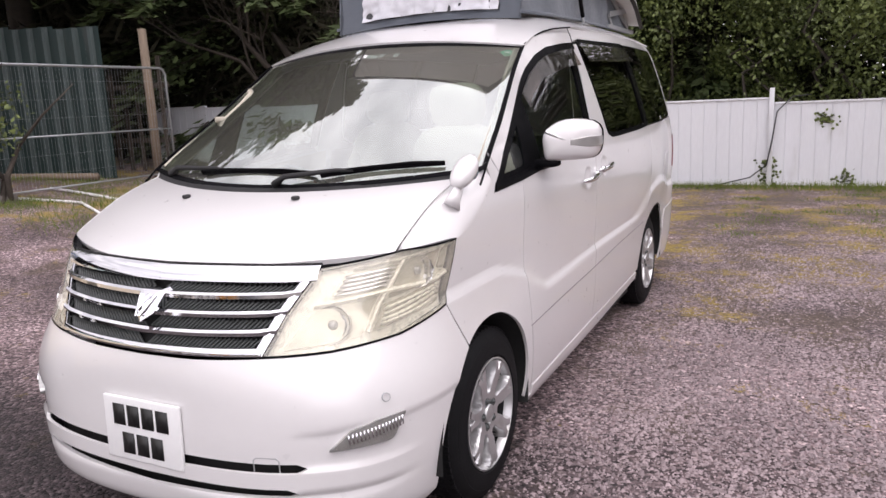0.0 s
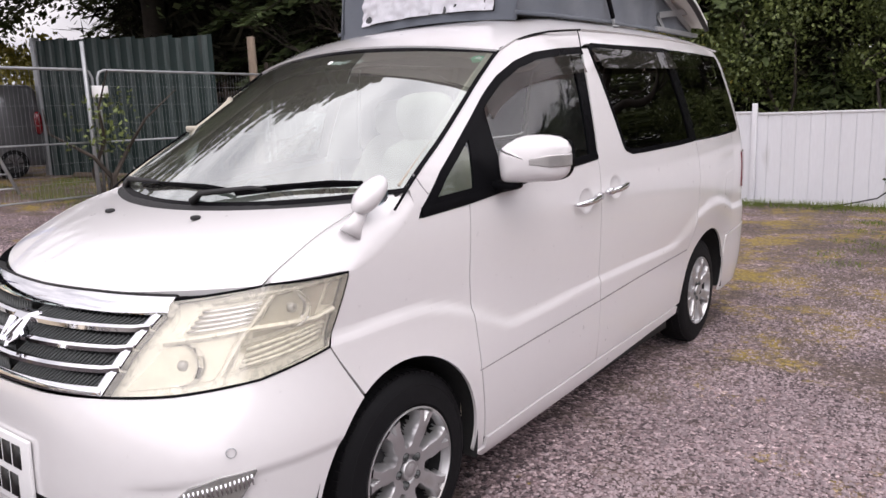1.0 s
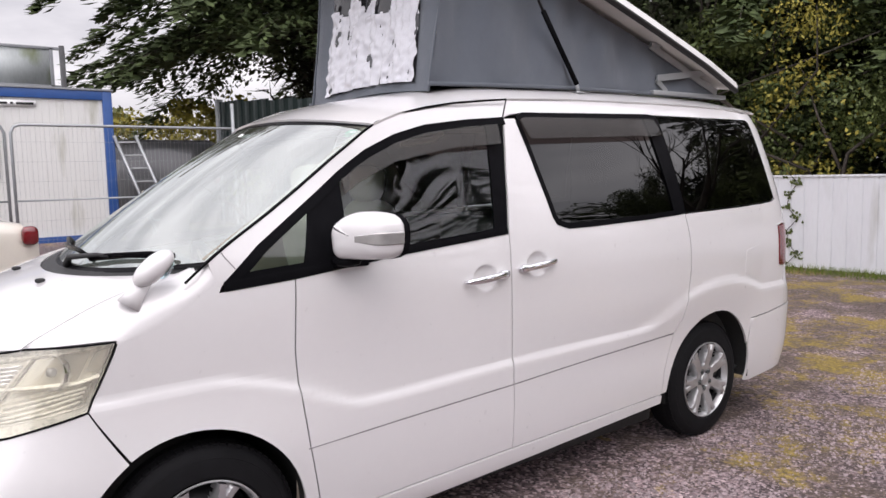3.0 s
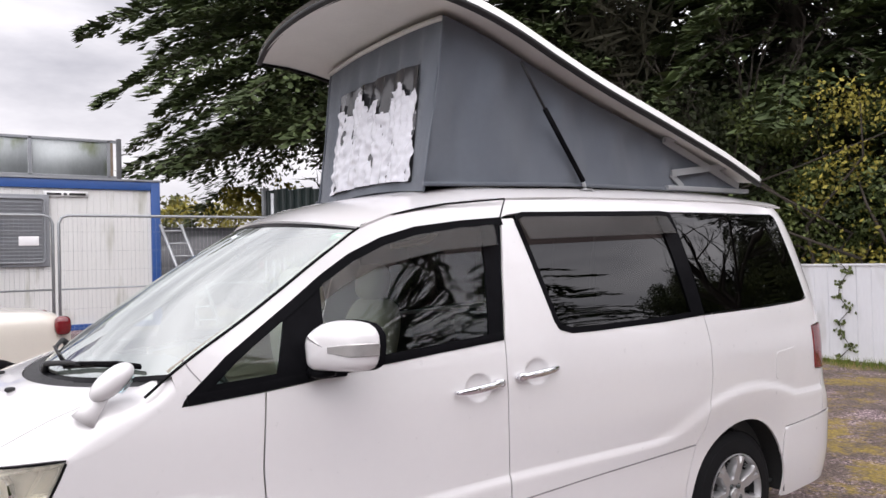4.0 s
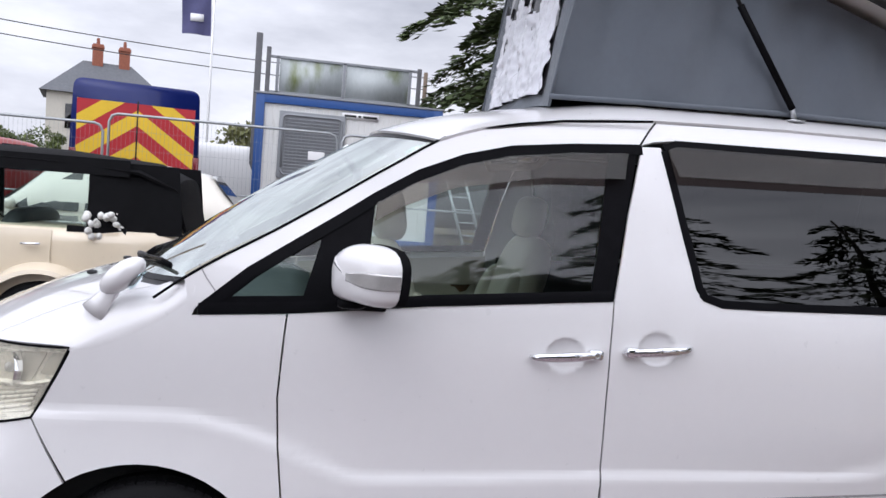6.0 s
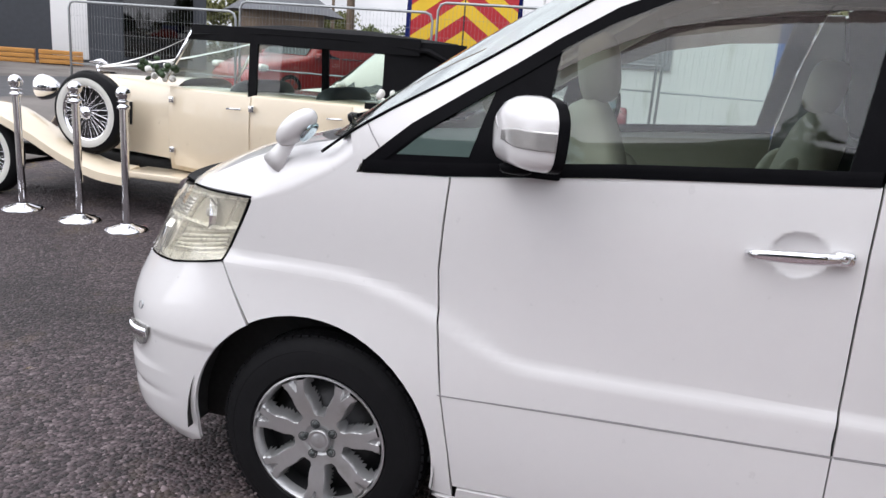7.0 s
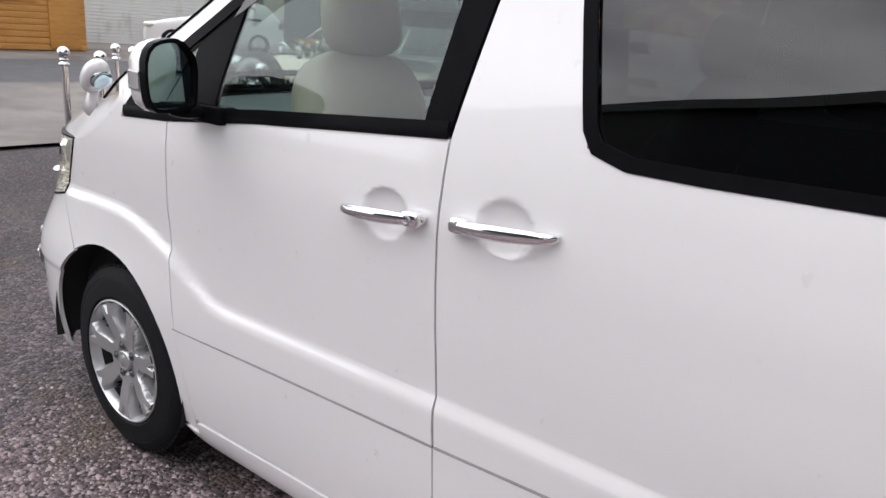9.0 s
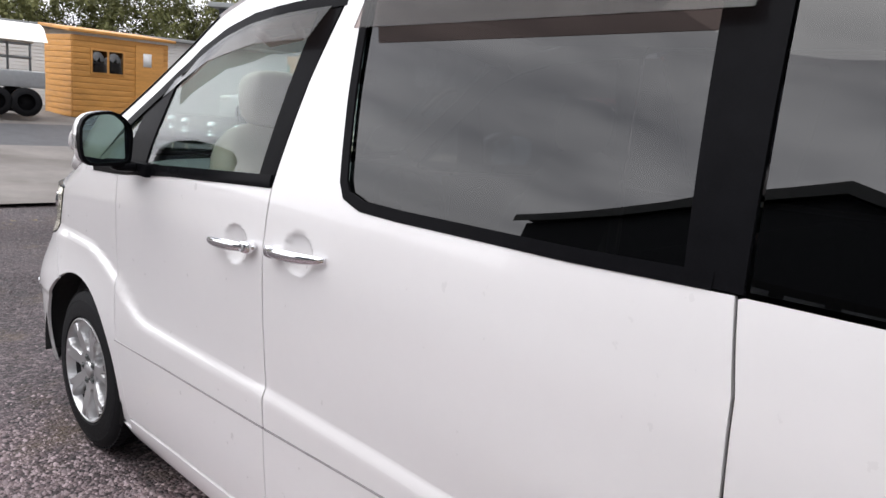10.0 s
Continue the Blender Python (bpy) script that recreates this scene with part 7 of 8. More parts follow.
for sx in (1, -1):
    for y0, y1 in ((-2.92, -2.05), (-2.02, -1.10)):
        bm = bmesh.new()
        rows = [[Vector((sx * (side_w(y) * f + 0.008), y, z)) for f, z in ((0.945, 0.44), (0.98, 0.56), (1.0, 0.80), (0.985, 1.0), (0.955, 1.085))] for y in [y0 + (y1 - y0) * k / 8 for k in range(9)]]
        loft(bm, rows)
        bmesh.ops.recalc_face_normals(bm, faces=bm.faces)
        solid(bm, 0.01)
        dr = part("coach_door", bm, IVORY, vintage)
        bm = bmesh.new()
        tube(bm, [(sx * (side_w(y1) + 0.03), y1 - 0.20, 0.98), (sx * (side_w(y1) + 0.035), y1 - 0.06, 0.985)], 0.010)
        part("door_handle", bm, CHROME, dr)
        for z in (0.55, 0.97):
            bm = bmesh.new()
            box(bm, (sx * (side_w(y0) + 0.01) - 0.02, y0 - 0.02, z), (sx * (side_w(y0) + 0.01) + 0.02, y0 + 0.03, z + 0.05), 0.004)
            part("door_hinge", bm, CHROME, dr)
    # front wing, running board, rear wing
    rows = []
    for k in range(25):
        t = k / 24
        y = -5.40 + 2.15 * t
        z = 0.86 * math.sin(math.pi * min(0.5, 0.14 + t * 0.78)) if t < 0.46 else 0.86 - 0.50 * step01((t - 0.40) / 0.60)
        z = herm(t, (0, 0.10, 0.22, 0.34, 0.5, 0.7, 0.88, 1.0), (0.48, 0.72, 0.82, 0.80, 0.68, 0.50, 0.40, 0.385))
        xi = 0.40 + 0.14 * t
        rows.append([Vector((sx * xi, y, z - 0.05)), Vector((sx * (xi + 0.10), y, z + 0.005)), Vector((sx * 0.66, y, z + 0.02)), Vector((sx * 0.78, y, z)), Vector((sx * 0.845, y, z - 0.06)), Vector((sx * 0.85, y, z - 0.13))])
    bm = bmesh.new()
    loft(bm, rows)
    bmesh.ops.recalc_face_normals(bm, faces=bm.faces)
    solid(bm, 0.012)
    part("sweeping_wing", bm, IVORY, vintage)
    bm = bmesh.new()
    box(bm, (sx * 0.67 - 0.17, -3.28, 0.33), (sx * 0.67 + 0.17, -1.55, 0.385), 0.012)
    part("running_board", bm, IVORY, vintage)
    rows = []
    for k in range(21):
        t = k / 20
        a = math.pi * (1.02 - t * 0.98)
        y, z = -1.15 + 0.50 * math.cos(a), 0.34 + 0.50 * math.sin(a)
        rows.append([Vector((sx * 0.62, y, z)), Vector((sx * 0.76, y, z + 0.015)), Vector((sx * 0.84, y, z - 0.03 * math.sin(a))), Vector((sx * 0.85, -1.15 + 0.44 * math.cos(a), 0.34 + 0.44 * math.sin(a)))])
    bm = bmesh.new()
    loft(bm, rows)
    bmesh.ops.recalc_face_normals(bm, faces=bm.faces)
    solid(bm, 0.012)
    part("rear_wing", bm, IVORY, vintage)
    wire_wheel(vintage, (sx * 0.72, -4.92, 0.36), sx)
    wire_wheel(vintage, (sx * 0.72, -1.15, 0.36), sx)
    wire_wheel(vintage, (sx * 0.68, -3.74, 0.82), sx, 0.345)
    bm = bmesh.new()
    lathe(bm, [(-0.02, 0.35), (-0.04, 0.36), (-0.13, 0.34), (-0.14, 0.05)], "x", (0, 0, 0), 36)
    bmesh.ops.transform(bm, matrix=Matrix.Translation((sx * 0.72, -3.74, 0.82)) @ Matrix.Rotation(0 if sx > 0 else math.pi, 4, "Z"), verts=bm.verts)
    part("spare_cover", bm, LINER, vintage)
    bm = bmesh.new()
    lathe(bm, [(-0.01, 0.001), (0.0, 0.10), (0.015, 0.118), (0.03, 0.12), (0.10, 0.105), (0.19, 0.06), (0.22, 0.002)], "y", (sx * 0.36, -4.62, 0.97), 26)
    bmesh.ops.recalc_face_normals(bm, faces=bm.faces)
    part("headlamp", bm, CHROME, vintage, "large chrome headlamp")
    bm = bmesh.new()
    blob(bm, (sx * 0.66, -5.02, 0.90), (0.06, 0.12, 0.06), 2.2)
    tube(bm, [(sx * 0.66, -5.02, 0.82), (sx * 0.66, -5.02, 0.9)], 0.012)
    part("side_lamp", bm, CHROME, vintage)
    # windscreen post, ribbons
    bm = bmesh.new()
    tube(bm, [(sx * 0.56, -3.02, 1.14), (sx * 0.56, -2.72, 1.58)], 0.018)
    part("screen_post", bm, CHROME, vintage)
    bm = bmesh.new()
    rows = [[Vector((sx * (0.03 + 0.53 * t) + dx, -4.20 + 1.46 * t, 1.19 + 0.34 * t - 0.10 * math.sin(math.pi * t) * 0.4 + dz)) for dx, dz in ((-0.03, 0.01), (0.03, -0.01))] for t in [k / 10 for k in range(11)]]
    loft(bm, rows)
    solid(bm, 0.003)
    part("ribbon", bm, RIBBON, vintage, "white wedding ribbon")
    # hood sides: posts between clear windows
    for y0, y1, lean in ((-2.09, -2.01, 0), (-0.86, -0.16, 0.10)):
        bm = bmesh.new()
        rows = [[Vector((sx * (side_w(y) * 0.95 - 0.03 * (z - 1.08) * 2), y - lean * (z - 1.08) * (1 if y > -0.3 else 0), z)) for y in (y0, y1)] for z in (1.08, 1.25, 1.45, 1.60)]
        loft(bm, rows)
        solid(bm, 0.02)
        part("hood_quarter", bm, HOOD_CLOTH, vintage)
    for z0, z1 in ((1.08, 1.125), (1.50, 1.62)):
        bm = bmesh.new()
        rows = [[Vector((sx * (side_w(y) * 0.95 - 0.03 * (z - 1.08) * 2 + 0.002), y, z)) for z in (z0, z1)] for y in [-2.72 + 2.15 * k / 10 for k in range(11)]]
        if z0 < 1.2:
            rows = rows[8:]
        loft(bm, rows)
        solid(bm, 0.02)
        part("hood_edge", bm, HOOD_CLOTH, vintage)
    for y0, y1 in ((-2.70, -2.09), (-2.01, -0.86)):
        bm = bmesh.new()
        loft(bm, [[Vector((sx * (side_w(y) * 0.93 - 0.03 * (z - 1.08) * 2), y - (0.26 * (1.5 - z) if y == -2.70 else 0), z)) for z in (1.10, 1.52)] for y in (y0, y1)])
        part("side_window", bm, CLEAR, vintage)
bm = bmesh.new()
rows = []
for y, w, z in ((-2.80, 0.56, 1.58), (-2.70, 0.62, 1.63), (-2.0, 0.68, 1.67), (-1.2, 0.69, 1.67), (-0.5, 0.66, 1.63), (-0.22, 0.58, 1.52), (-0.14, 0.52, 1.2), (-0.12, 0.5, 1.05)):
    rows.append([Vector((w * s, y, z - 0.09 * abs(s) ** 3 + 0.012 * math.sin(5 * y) * (1 - abs(s)))) for s in [k / 8 for k in range(-8, 9)]])
loft(bm, rows)
bmesh.ops.recalc_face_normals(bm, faces=bm.faces)
solid(bm, 0.02)
part("hood_top", bm, HOOD_CLOTH, vintage, "black cloth hood")
bm = bmesh.new()
bm.faces.new([bm.verts.new(p) for p in ((-0.55, -3.02, 1.16), (0.55, -3.02, 1.16), (0.55, -2.73, 1.57), (-0.55, -2.73, 1.57))])
part("vintage_windscreen", bm, CLEAR, vintage)
bm = bmesh.new()
tube(bm, [(-0.62, -5.42, 0.46), (0, -5.48, 0.46), (0.62, -5.42, 0.46)], 0.03, 8)
part("chrome_bumper", bm, CHROME, vintage)
bm = bmesh.new()
box(bm, (-0.42, -4.9, 0.34), (0.42, 0.1, 0.44))
part("chassis", bm, LINER, vintage)
bm = bmesh.new()
for k in range(3):
    blob(bm, (0.0, -2.35 + 0.85 * k, 0.85), (1.1, 0.2, 0.7), 4)
part("bench_seat", bm, DARK_PLASTIC, vintage)
for px, py, pz in ((0.60, -3.05, 1.20), (0.70, -0.75, 1.10)):
    bm = bmesh.new()
    rnd2 = random.Random(int(py * 100))
    lf = bmesh.new()
    for k in range(26):
        p = (px + rnd2.uniform(-0.10, 0.10), py + rnd2.uniform(-0.13, 0.13), pz + rnd2.uniform(-0.05, 0.13))
        blob(bm if k % 3 == 0 or pz < 1.15 else lf, p, (rnd2.uniform(0.04, 0.08), 0.06, rnd2.uniform(0.03, 0.07)), 2, Matrix.Rotation(rnd2.uniform(0, 3), 4, "X"), (7, 5))
    fl_ = part("bouquet", bm, PETAL, vintage, "white flowers", kind="stuff")
    part("bunch_leaf", lf, DARK_LEAF, fl_, kind="stuff")
short = Matrix.Translation((0, -4.92, 0)) @ Matrix.Diagonal((1, 0.925, 1, 1)) @ Matrix.Translation((0, 4.92, 0))
for o in vintage.children:
    if o.type == "MESH":
        o.data.transform(short)
        for c in o.children:
            c.data.transform(short)
    else:
        o.location.y = -4.92 + 0.925 * (o.location.y + 4.92)
vintage.location = (-3.42, 0.0, 0.0)

# chrome rope posts beside it
first = None
for k, (x, y) in enumerate(((-2.22, -3.52), (-2.30, -4.17), (-2.24, -4.62), (-2.15, -3.02), (-2.2, -5.15), (-2.28, -5.65), (-1.36, -4.21), (-1.30, -4.75))):
    z = ground_z(x, y)
    if first is None:
        first = thing("rope_post", "polished chrome rope barrier post with ball top", "barrier post", "chrome rope posts")
        bm = bmesh.new()
        lathe(bm, [(0.0, 0.165), (0.012, 0.165), (0.03, 0.14), (0.05, 0.06), (0.06, 0.045)], "z", (0, 0, 0), 32)
        bm.faces.new([bm.verts.new((0.165 * math.cos(a), 0.165 * math.sin(a), 0)) for a in [j * math.tau / 32 for j in range(32)]][::-1])
        part("post_base", bm, CHROME, first)
        bm = bmesh.new()
        lathe(bm, [(0.05, 0.03), (0.95, 0.03)], "z", (0, 0, 0), 20)
        part("post_tube", bm, CHROME, first)
        bm = bmesh.new()
        lathe(bm, [(0.94, 0.032), (0.95, 0.048), (0.965, 0.048), (0.975, 0.03), (0.99, 0.03), (1.0, 0.044), (1.01, 0.03)], "z", (0, 0, 0), 20)
        part("post_collar", bm, CHROME, first)
        bm = bmesh.new()
        bmesh.ops.create_uvsphere(bm, u_segments=20, v_segments=12, radius=0.055)
        bmesh.ops.translate(bm, verts=bm.verts, vec=(0, 0, 1.06))
        part("ball_top", bm, CHROME, first)
        first.location = (x, y, z)
    else:
        copy_thing(first, pose(x, y, z, 0, 0, 40 * k))


def plain_car(label, paint, at, turn, length=3.9, height=1.5, width=1.7, van_like=False, name="car", boot=0.0):
    """A modern car: y along it, front at minus."""
    c = thing(name, label, "van" if van_like else "car")
    L, H, Wd = length, height, width / 2
    if van_like:
        prof = ((0, 0.55, 0.95), (0.25, 0.95, 1.05), (0.9, 1.1, 1.15), (1.5, H * 0.95, 1.2), (2.0, H, 1.2), (L - 0.1, H, 1.2), (L, H * 0.97, 1.1))
    else:
        prof = ((0, 0.55, 0.62), (0.15, 0.72, 0.75), (0.9, 0.92, 0.93), (1.25, 0.98, 0.98), (1.9, H - 0.04, 1.0), (2.5, H, 1.0), (L - 0.55 - boot, H - 0.08, 1.0), (L - 0.15 - boot, 1.06, 0.98)) + (((L - 0.12, 1.0, 0.95),) if boot else ()) + ((L, 0.85, 0.85),)
    def wid(y, z):
        e = 0.86 + 0.14 * step01(min(y, L - y) / 0.6)
        return Wd * e * (1 - 0.24 * step01((z - 0.95) / max(0.3, H - 0.95)) * (0.5 if van_like else 1))
    rows = []
    n = 34
    for i in range(n + 1):
        y = L * i / n
        top = herm(y, [p[0] for p in prof], [p[1] for p in prof])
        row = []
        for f in (0, 0.15, 0.35, 0.55, 0.72, 0.86, 0.95, 1.0):
            z = 0.24 + (top - 0.24) * f
            row.append(Vector((wid(y, z) * (1 if f < 0.9 else 0.97 if f < 1 else 0.86), y - L / 2, z)))
        rows.append(row + [Vector((-p.x, p.y, p.z)) for p in row[::-1]])
    bm = bmesh.new()
    g = loft(bm, rows, close=True)
    bm.faces.new(g[0][::-1])
    bm.faces.new(g[-1])
    bmesh.ops.recalc_face_normals(bm, faces=bm.faces)
    part("car_body", bm, paint, c)
    for sx in (1, -1):
        spans = ((1.45, 1.95, 0.5),) if van_like else ((1.42, 2.08, 0.62), (2.14, 2.75, 0.0), (2.80, L - 0.62 - boot, -0.35))
        for y0, y1, sl in spans:
            z0, z1 = (1.12, H * 0.86) if van_like else (0.96, H - 0.13)
            bm = bmesh.new()
            q = []
            for yy, z in ((y0, z0), (y1, z0), (y1 + min(0, sl) * 0.7, z1), (y0 + max(0, sl), z1)):
                q.append(bm.verts.new((sx * (wid(yy, z) + 0.006), yy - L / 2, z)))
            bm.faces.new(q)
            part("side_glass", bm, DARK_GLASS, c, smooth=False)
        for wy in (0.78, L - 0.72):
            w = new("wheel")
            w.parent = c
            w.location = (sx * (Wd - 0.06), wy - L / 2, 0.31)
            w.rotation_euler = (0, 0, 0 if sx > 0 else math.pi)
            bm = bmesh.new()
            lathe(bm, [(0.06, 0.20), (0.075, 0.26), (0.05, 0.31), (-0.1, 0.31), (-0.1, 0.2)], steps=28)
            bmesh.ops.recalc_face_normals(bm, faces=bm.faces)
            part("tyre", bm, RUBBER, w)
            bm = bmesh.new()
            lathe(bm, [(0.062, 0.205), (0.05, 0.19), (0.03, 0.18), (0.04, 0.05), (0.05, 0.01)], steps=28)
            for k in range(8):
                a = k * math.tau / 8
                tube(bm, [(0.05, 0.03 * math.cos(a), 0.03 * math.sin(a)), (0.055, 0.195 * math.cos(a), 0.195 * math.sin(a))], 0.018, 4)
            part("rim", bm, ALLOY_DARK, w)
        bm = bmesh.new()
        blob(bm, (sx * (Wd + 0.06), 1.45 - L / 2, 1.0), (0.16, 0.10, 0.11), 3)
        part("door_mirror", bm, paint, c)
        bm = bmesh.new()
        blob(bm, (sx * (Wd - 0.13), 0.16 - L / 2, 0.70 if not van_like else 0.8), (0.22, 0.30, 0.15), 2.5)
        part("headlamp", bm, LAMP_CLEAR if False else REFLECTOR, c)
        bm = bmesh.new()
        blob(bm, (sx * (Wd - 0.10), L / 2 - 0.08, 0.88 if not van_like else 1.15), (0.14, 0.16, 0.20 if not van_like else 0.5), 3)
        part("tail_lamp", bm, RED_LENS, c)
    bm = bmesh.new()
    ys = (1.28, 1.86) if not van_like else (0.95, 1.5)
    zs = (0.985, H - 0.07) if not van_like else (1.13, H * 0.93)
    loft(bm, [[Vector((s * wid(y, z) * 0.86, y - L / 2 - 0.02, z + 0.012)) for s in (-1, 0, 1)] for y, z in zip(ys, zs)])
    part("windscreen", bm, DARK_GLASS, c)
    bm = bmesh.new()
    yr = (L - 0.50 - boot, L - 0.17 - boot) if not van_like else (L + 0.004, L + 0.008)
    zr = (H - 0.10, 1.04) if not van_like else (H * 0.85, 1.2)
    loft(bm, [[Vector((s * wid(y, z) * 0.82, y - L / 2 + 0.02, z + 0.012)) for s in (-1, 0, 1)] for y, z in zip(yr, zr)])
    part("rear_window", bm, DARK_GLASS, c)
    return placed(c, at, turn)


WHITE_CAR = mat("plain_white_paint", (0.72, 0.72, 0.72), 0.3, var=0.02, coat=0.8)
GREY_CAR = mat("grey_metallic_paint", (0.12, 0.12, 0.125), 0.3, 0.4, var=0.04, coat=0.8)
CREAM_CAR = mat("cream_car_paint", (0.72, 0.68, 0.60), 0.3, var=0.02, coat=0.8)
RED_CAR = mat("red_car_paint", (0.32, 0.025, 0.02), 0.3, var=0.05, coat=0.8)
plain_car("small white hatchback parked on the forecourt", WHITE_CAR, (-11.6, -17.2, 0.44), 54, 3.85, 1.5, 1.7)
plain_car("grey panel van behind the site cabin", GREY_CAR, (-15.45, 3.65, 0.5), 0, 4.9, 1.97, 1.9, True, "panel_van")
plain_car("white panel van beyond the fence", WHITE_CAR, (-15.5, -2.3, 0.4), 20, 4.9, 1.9, 1.9, True, "panel_van")
plain_car("white panel van beyond the fence", WHITE_CAR, (-18.5, 0.2, 0.4), 75, 4.9, 1.9, 1.9, True, "panel_van")
plain_car("red estate car beyond the wire fence", RED_CAR, (-13.0, -6.6, 0.4), 65, 4.3, 1.6, 1.75)
plain_car("cream saloon car parked behind the vintage car", CREAM_CAR, (-6.1, -1.75, 0.12), 2, 4.6, 1.52, 1.7, boot=0.75)

# blue van with hazard chevrons
bv = thing("box_van", "blue high-roof van with red and yellow rear chevrons", "van")
VAN_BLUE = mat("dark_blue_van_paint", (0.006, 0.014, 0.115), 0.4, var=0.05, coat=0.3, spec=0.25)
HAZ_Y, HAZ_R = mat("yellow_reflective", (0.75, 0.50, 0.03), 0.4, var=0.05), mat("red_reflective", (0.42, 0.02, 0.03), 0.4, var=0.05)
bm = bmesh.new()
loft(bm, [[Vector((x, y * (0.94 if z > 2.4 else 1), z)) for y, z in smooth_poly([(-0.98, 0.3), (0.98, 0.3), (0.98, 2.57), (-0.98, 2.57)], {2: 0.16, 3: 0.16})] for x in (0, -0.05, -3.6, -4.2, -5.0)], close=True)
bmesh.ops.recalc_face_normals(bm, faces=bm.faces)
bm.faces.new([v for v in bm.verts if abs(v.co.x) < 1e-4])
part("van_body", bm, VAN_BLUE, bv)
cw, z0, z1 = 0.86, 1.05, 2.26
for k in range(-4, 10):
    for s in (1, -1):
        # stripes falling outwards from the middle
        a = z0 + 0.24 * k
        q = [(0.012, a + 0.62), (0.012, a + 0.862), (cw, a + 0.242), (cw, a)]
        bm = bmesh.new()
        f = bm.faces.new([bm.verts.new((0.012 if k % 2 else 0.010, s * y, z)) for y, z in q])
        for co, no in (((0, 0, z0), (0, 0, -1)), ((0, 0, z1), (0, 0, 1))):
            bmesh.ops.bisect_plane(bm, geom=bm.verts[:] + bm.edges[:] + bm.faces[:], plane_co=co, plane_no=no, clear_outer=True)
        if not bm.faces:
            bm.free()
            continue
        part("chevron_stripe", bm, HAZ_Y if k % 2 else HAZ_R, bv, smooth=False)
for y in (-0.90, 0.90):
    bm = bmesh.new()
    box(bm, (0.0, y - 0.05, 0.9), (0.03, y + 0.05, 1.5), 0.01)
    part("tail_lamp", bm, RED_LENS, bv)
bm = bmesh.new()
box(bm, (0, -0.01, 0.5), (0.012, 0.01, 2.3))
part("door_split", bm, LINER, bv)
placed(bv, (-9.45, -2.32, 0.32), 14)

# trailer by the shed
trailer = thing("box_trailer", "grey twin-axle trailer with mesh sides", "trailer")
bm = bmesh.new()
box(bm, (-1.7, -0.85, 0.62), (1.7, 0.85, 0.98), 0.02)
part("trailer_bed", bm, STEEL, trailer)
for k in range(8):
    bm = bmesh.new()
    x = -1.65 + k * 0.47
    box(bm, (x, 0.80, 0.98), (x + 0.05, 0.85, 1.62))
    part("trailer_post", bm, GALV, trailer)
for z in (1.25, 1.56):
    bm = bmesh.new()
    box(bm, (-1.7, 0.80, z), (1.7, 0.86, z + 0.06))
    part("trailer_rail", bm, GALV, trailer)
bm = bmesh.new()
loft(bm, [[Vector((x, y, 1.62 + 0.42 * (1 - (y / 0.9) ** 2))) for y in (-0.9, -0.45, 0, 0.45, 0.9)] for x in (-1.75, 1.75)])
part("trailer_cover", bm, CREAM_CAR, trailer)
for x in (0.72, 1.30):
    for s in (1, -1):
        bm = bmesh.new()
        lathe(bm, [(-0.1, 0.18), (-0.1, 0.31), (0.08, 0.31), (0.1, 0.2), (0.06, 0.17), (0.06, 0.01)], "y", (x, s * 0.9, 0.31), 24)
        bmesh.ops.recalc_face_normals(bm, faces=bm.faces)
        part("trailer_wheel", bm, RUBBER, trailer)
placed(trailer, (-2.35, -16.2, 0.46), 172)


# ---- planting ----
def leaf_mesh(name, centres, along, across, material, parent, label="", kind="stuff"):
    """Many small leaves or sprays, each a folded diamond, in one mesh."""
    n = len(centres)
    c, a, b = np.asarray(centres), np.asarray(along), np.asarray(across)
    up = np.cross(a, b)
    up /= np.linalg.norm(up, axis=1, keepdims=True) + 1e-9
    w = np.linalg.norm(b, axis=1, keepdims=True)
    v = np.stack([c - a * 0.5, c + b * 0.5 + up * w * 0.15, c + a * 0.5, c - b * 0.5 + up * w * 0.15], 1).reshape(-1, 3)
    me = bpy.data.meshes.new(name)
    me.vertices.add(4 * n)
    me.vertices.foreach_set("co", v.astype(np.float32).ravel())
    me.loops.add(4 * n)
    me.loops.foreach_set("vertex_index", np.arange(4 * n, dtype=np.int32))
    me.polygons.add(n)
    me.polygons.foreach_set("loop_start", np.arange(0, 4 * n, 4, dtype=np.int32))
    me.update()
    me.validate()
    return mesh_part(name, me, material, parent, label, False, kind)


def foliage(name, dark, light, rough=0.6, trans=0.25):
    m = bpy.data.materials.new(name)
    m.use_nodes = True
    n, l = m.node_tree.nodes, m.node_tree.links
    b = n["Principled BSDF"]
    geo = n.new("ShaderNodeNewGeometry")
    r = n.new("ShaderNodeValToRGB")
    r.color_ramp.elements[0].color, r.color_ramp.elements[1].color = (*dark, 1), (*light, 1)
    at = n.new("ShaderNodeTexCoord")
    t = n.new("ShaderNodeTexNoise")
    t.inputs["Scale"].default_value = 0.9
    l.new(at.outputs["Object"], t.inputs["Vector"])
    ad = n.new("ShaderNodeMath")
    ad.operation = "MULTIPLY_ADD"
    ad.inputs[1].default_value = 0.55
    sc = n.new("ShaderNodeMath")
    sc.operation = "MULTIPLY"
    sc.inputs[1].default_value = 0.75
    l.new(t.outputs["Fac"], sc.inputs[0])
    l.new(geo.outputs["Random Per Island"], ad.inputs[0])
    l.new(sc.outputs[0], ad.inputs[2])
    l.new(ad.outputs[0], r.inputs["Fac"])
    l.new(r.outputs["Color"], b.inputs["Base Color"])
    b.inputs["Roughness"].default_value = rough
    b.inputs["Specular IOR Level"].default_value = 0.25
    return m


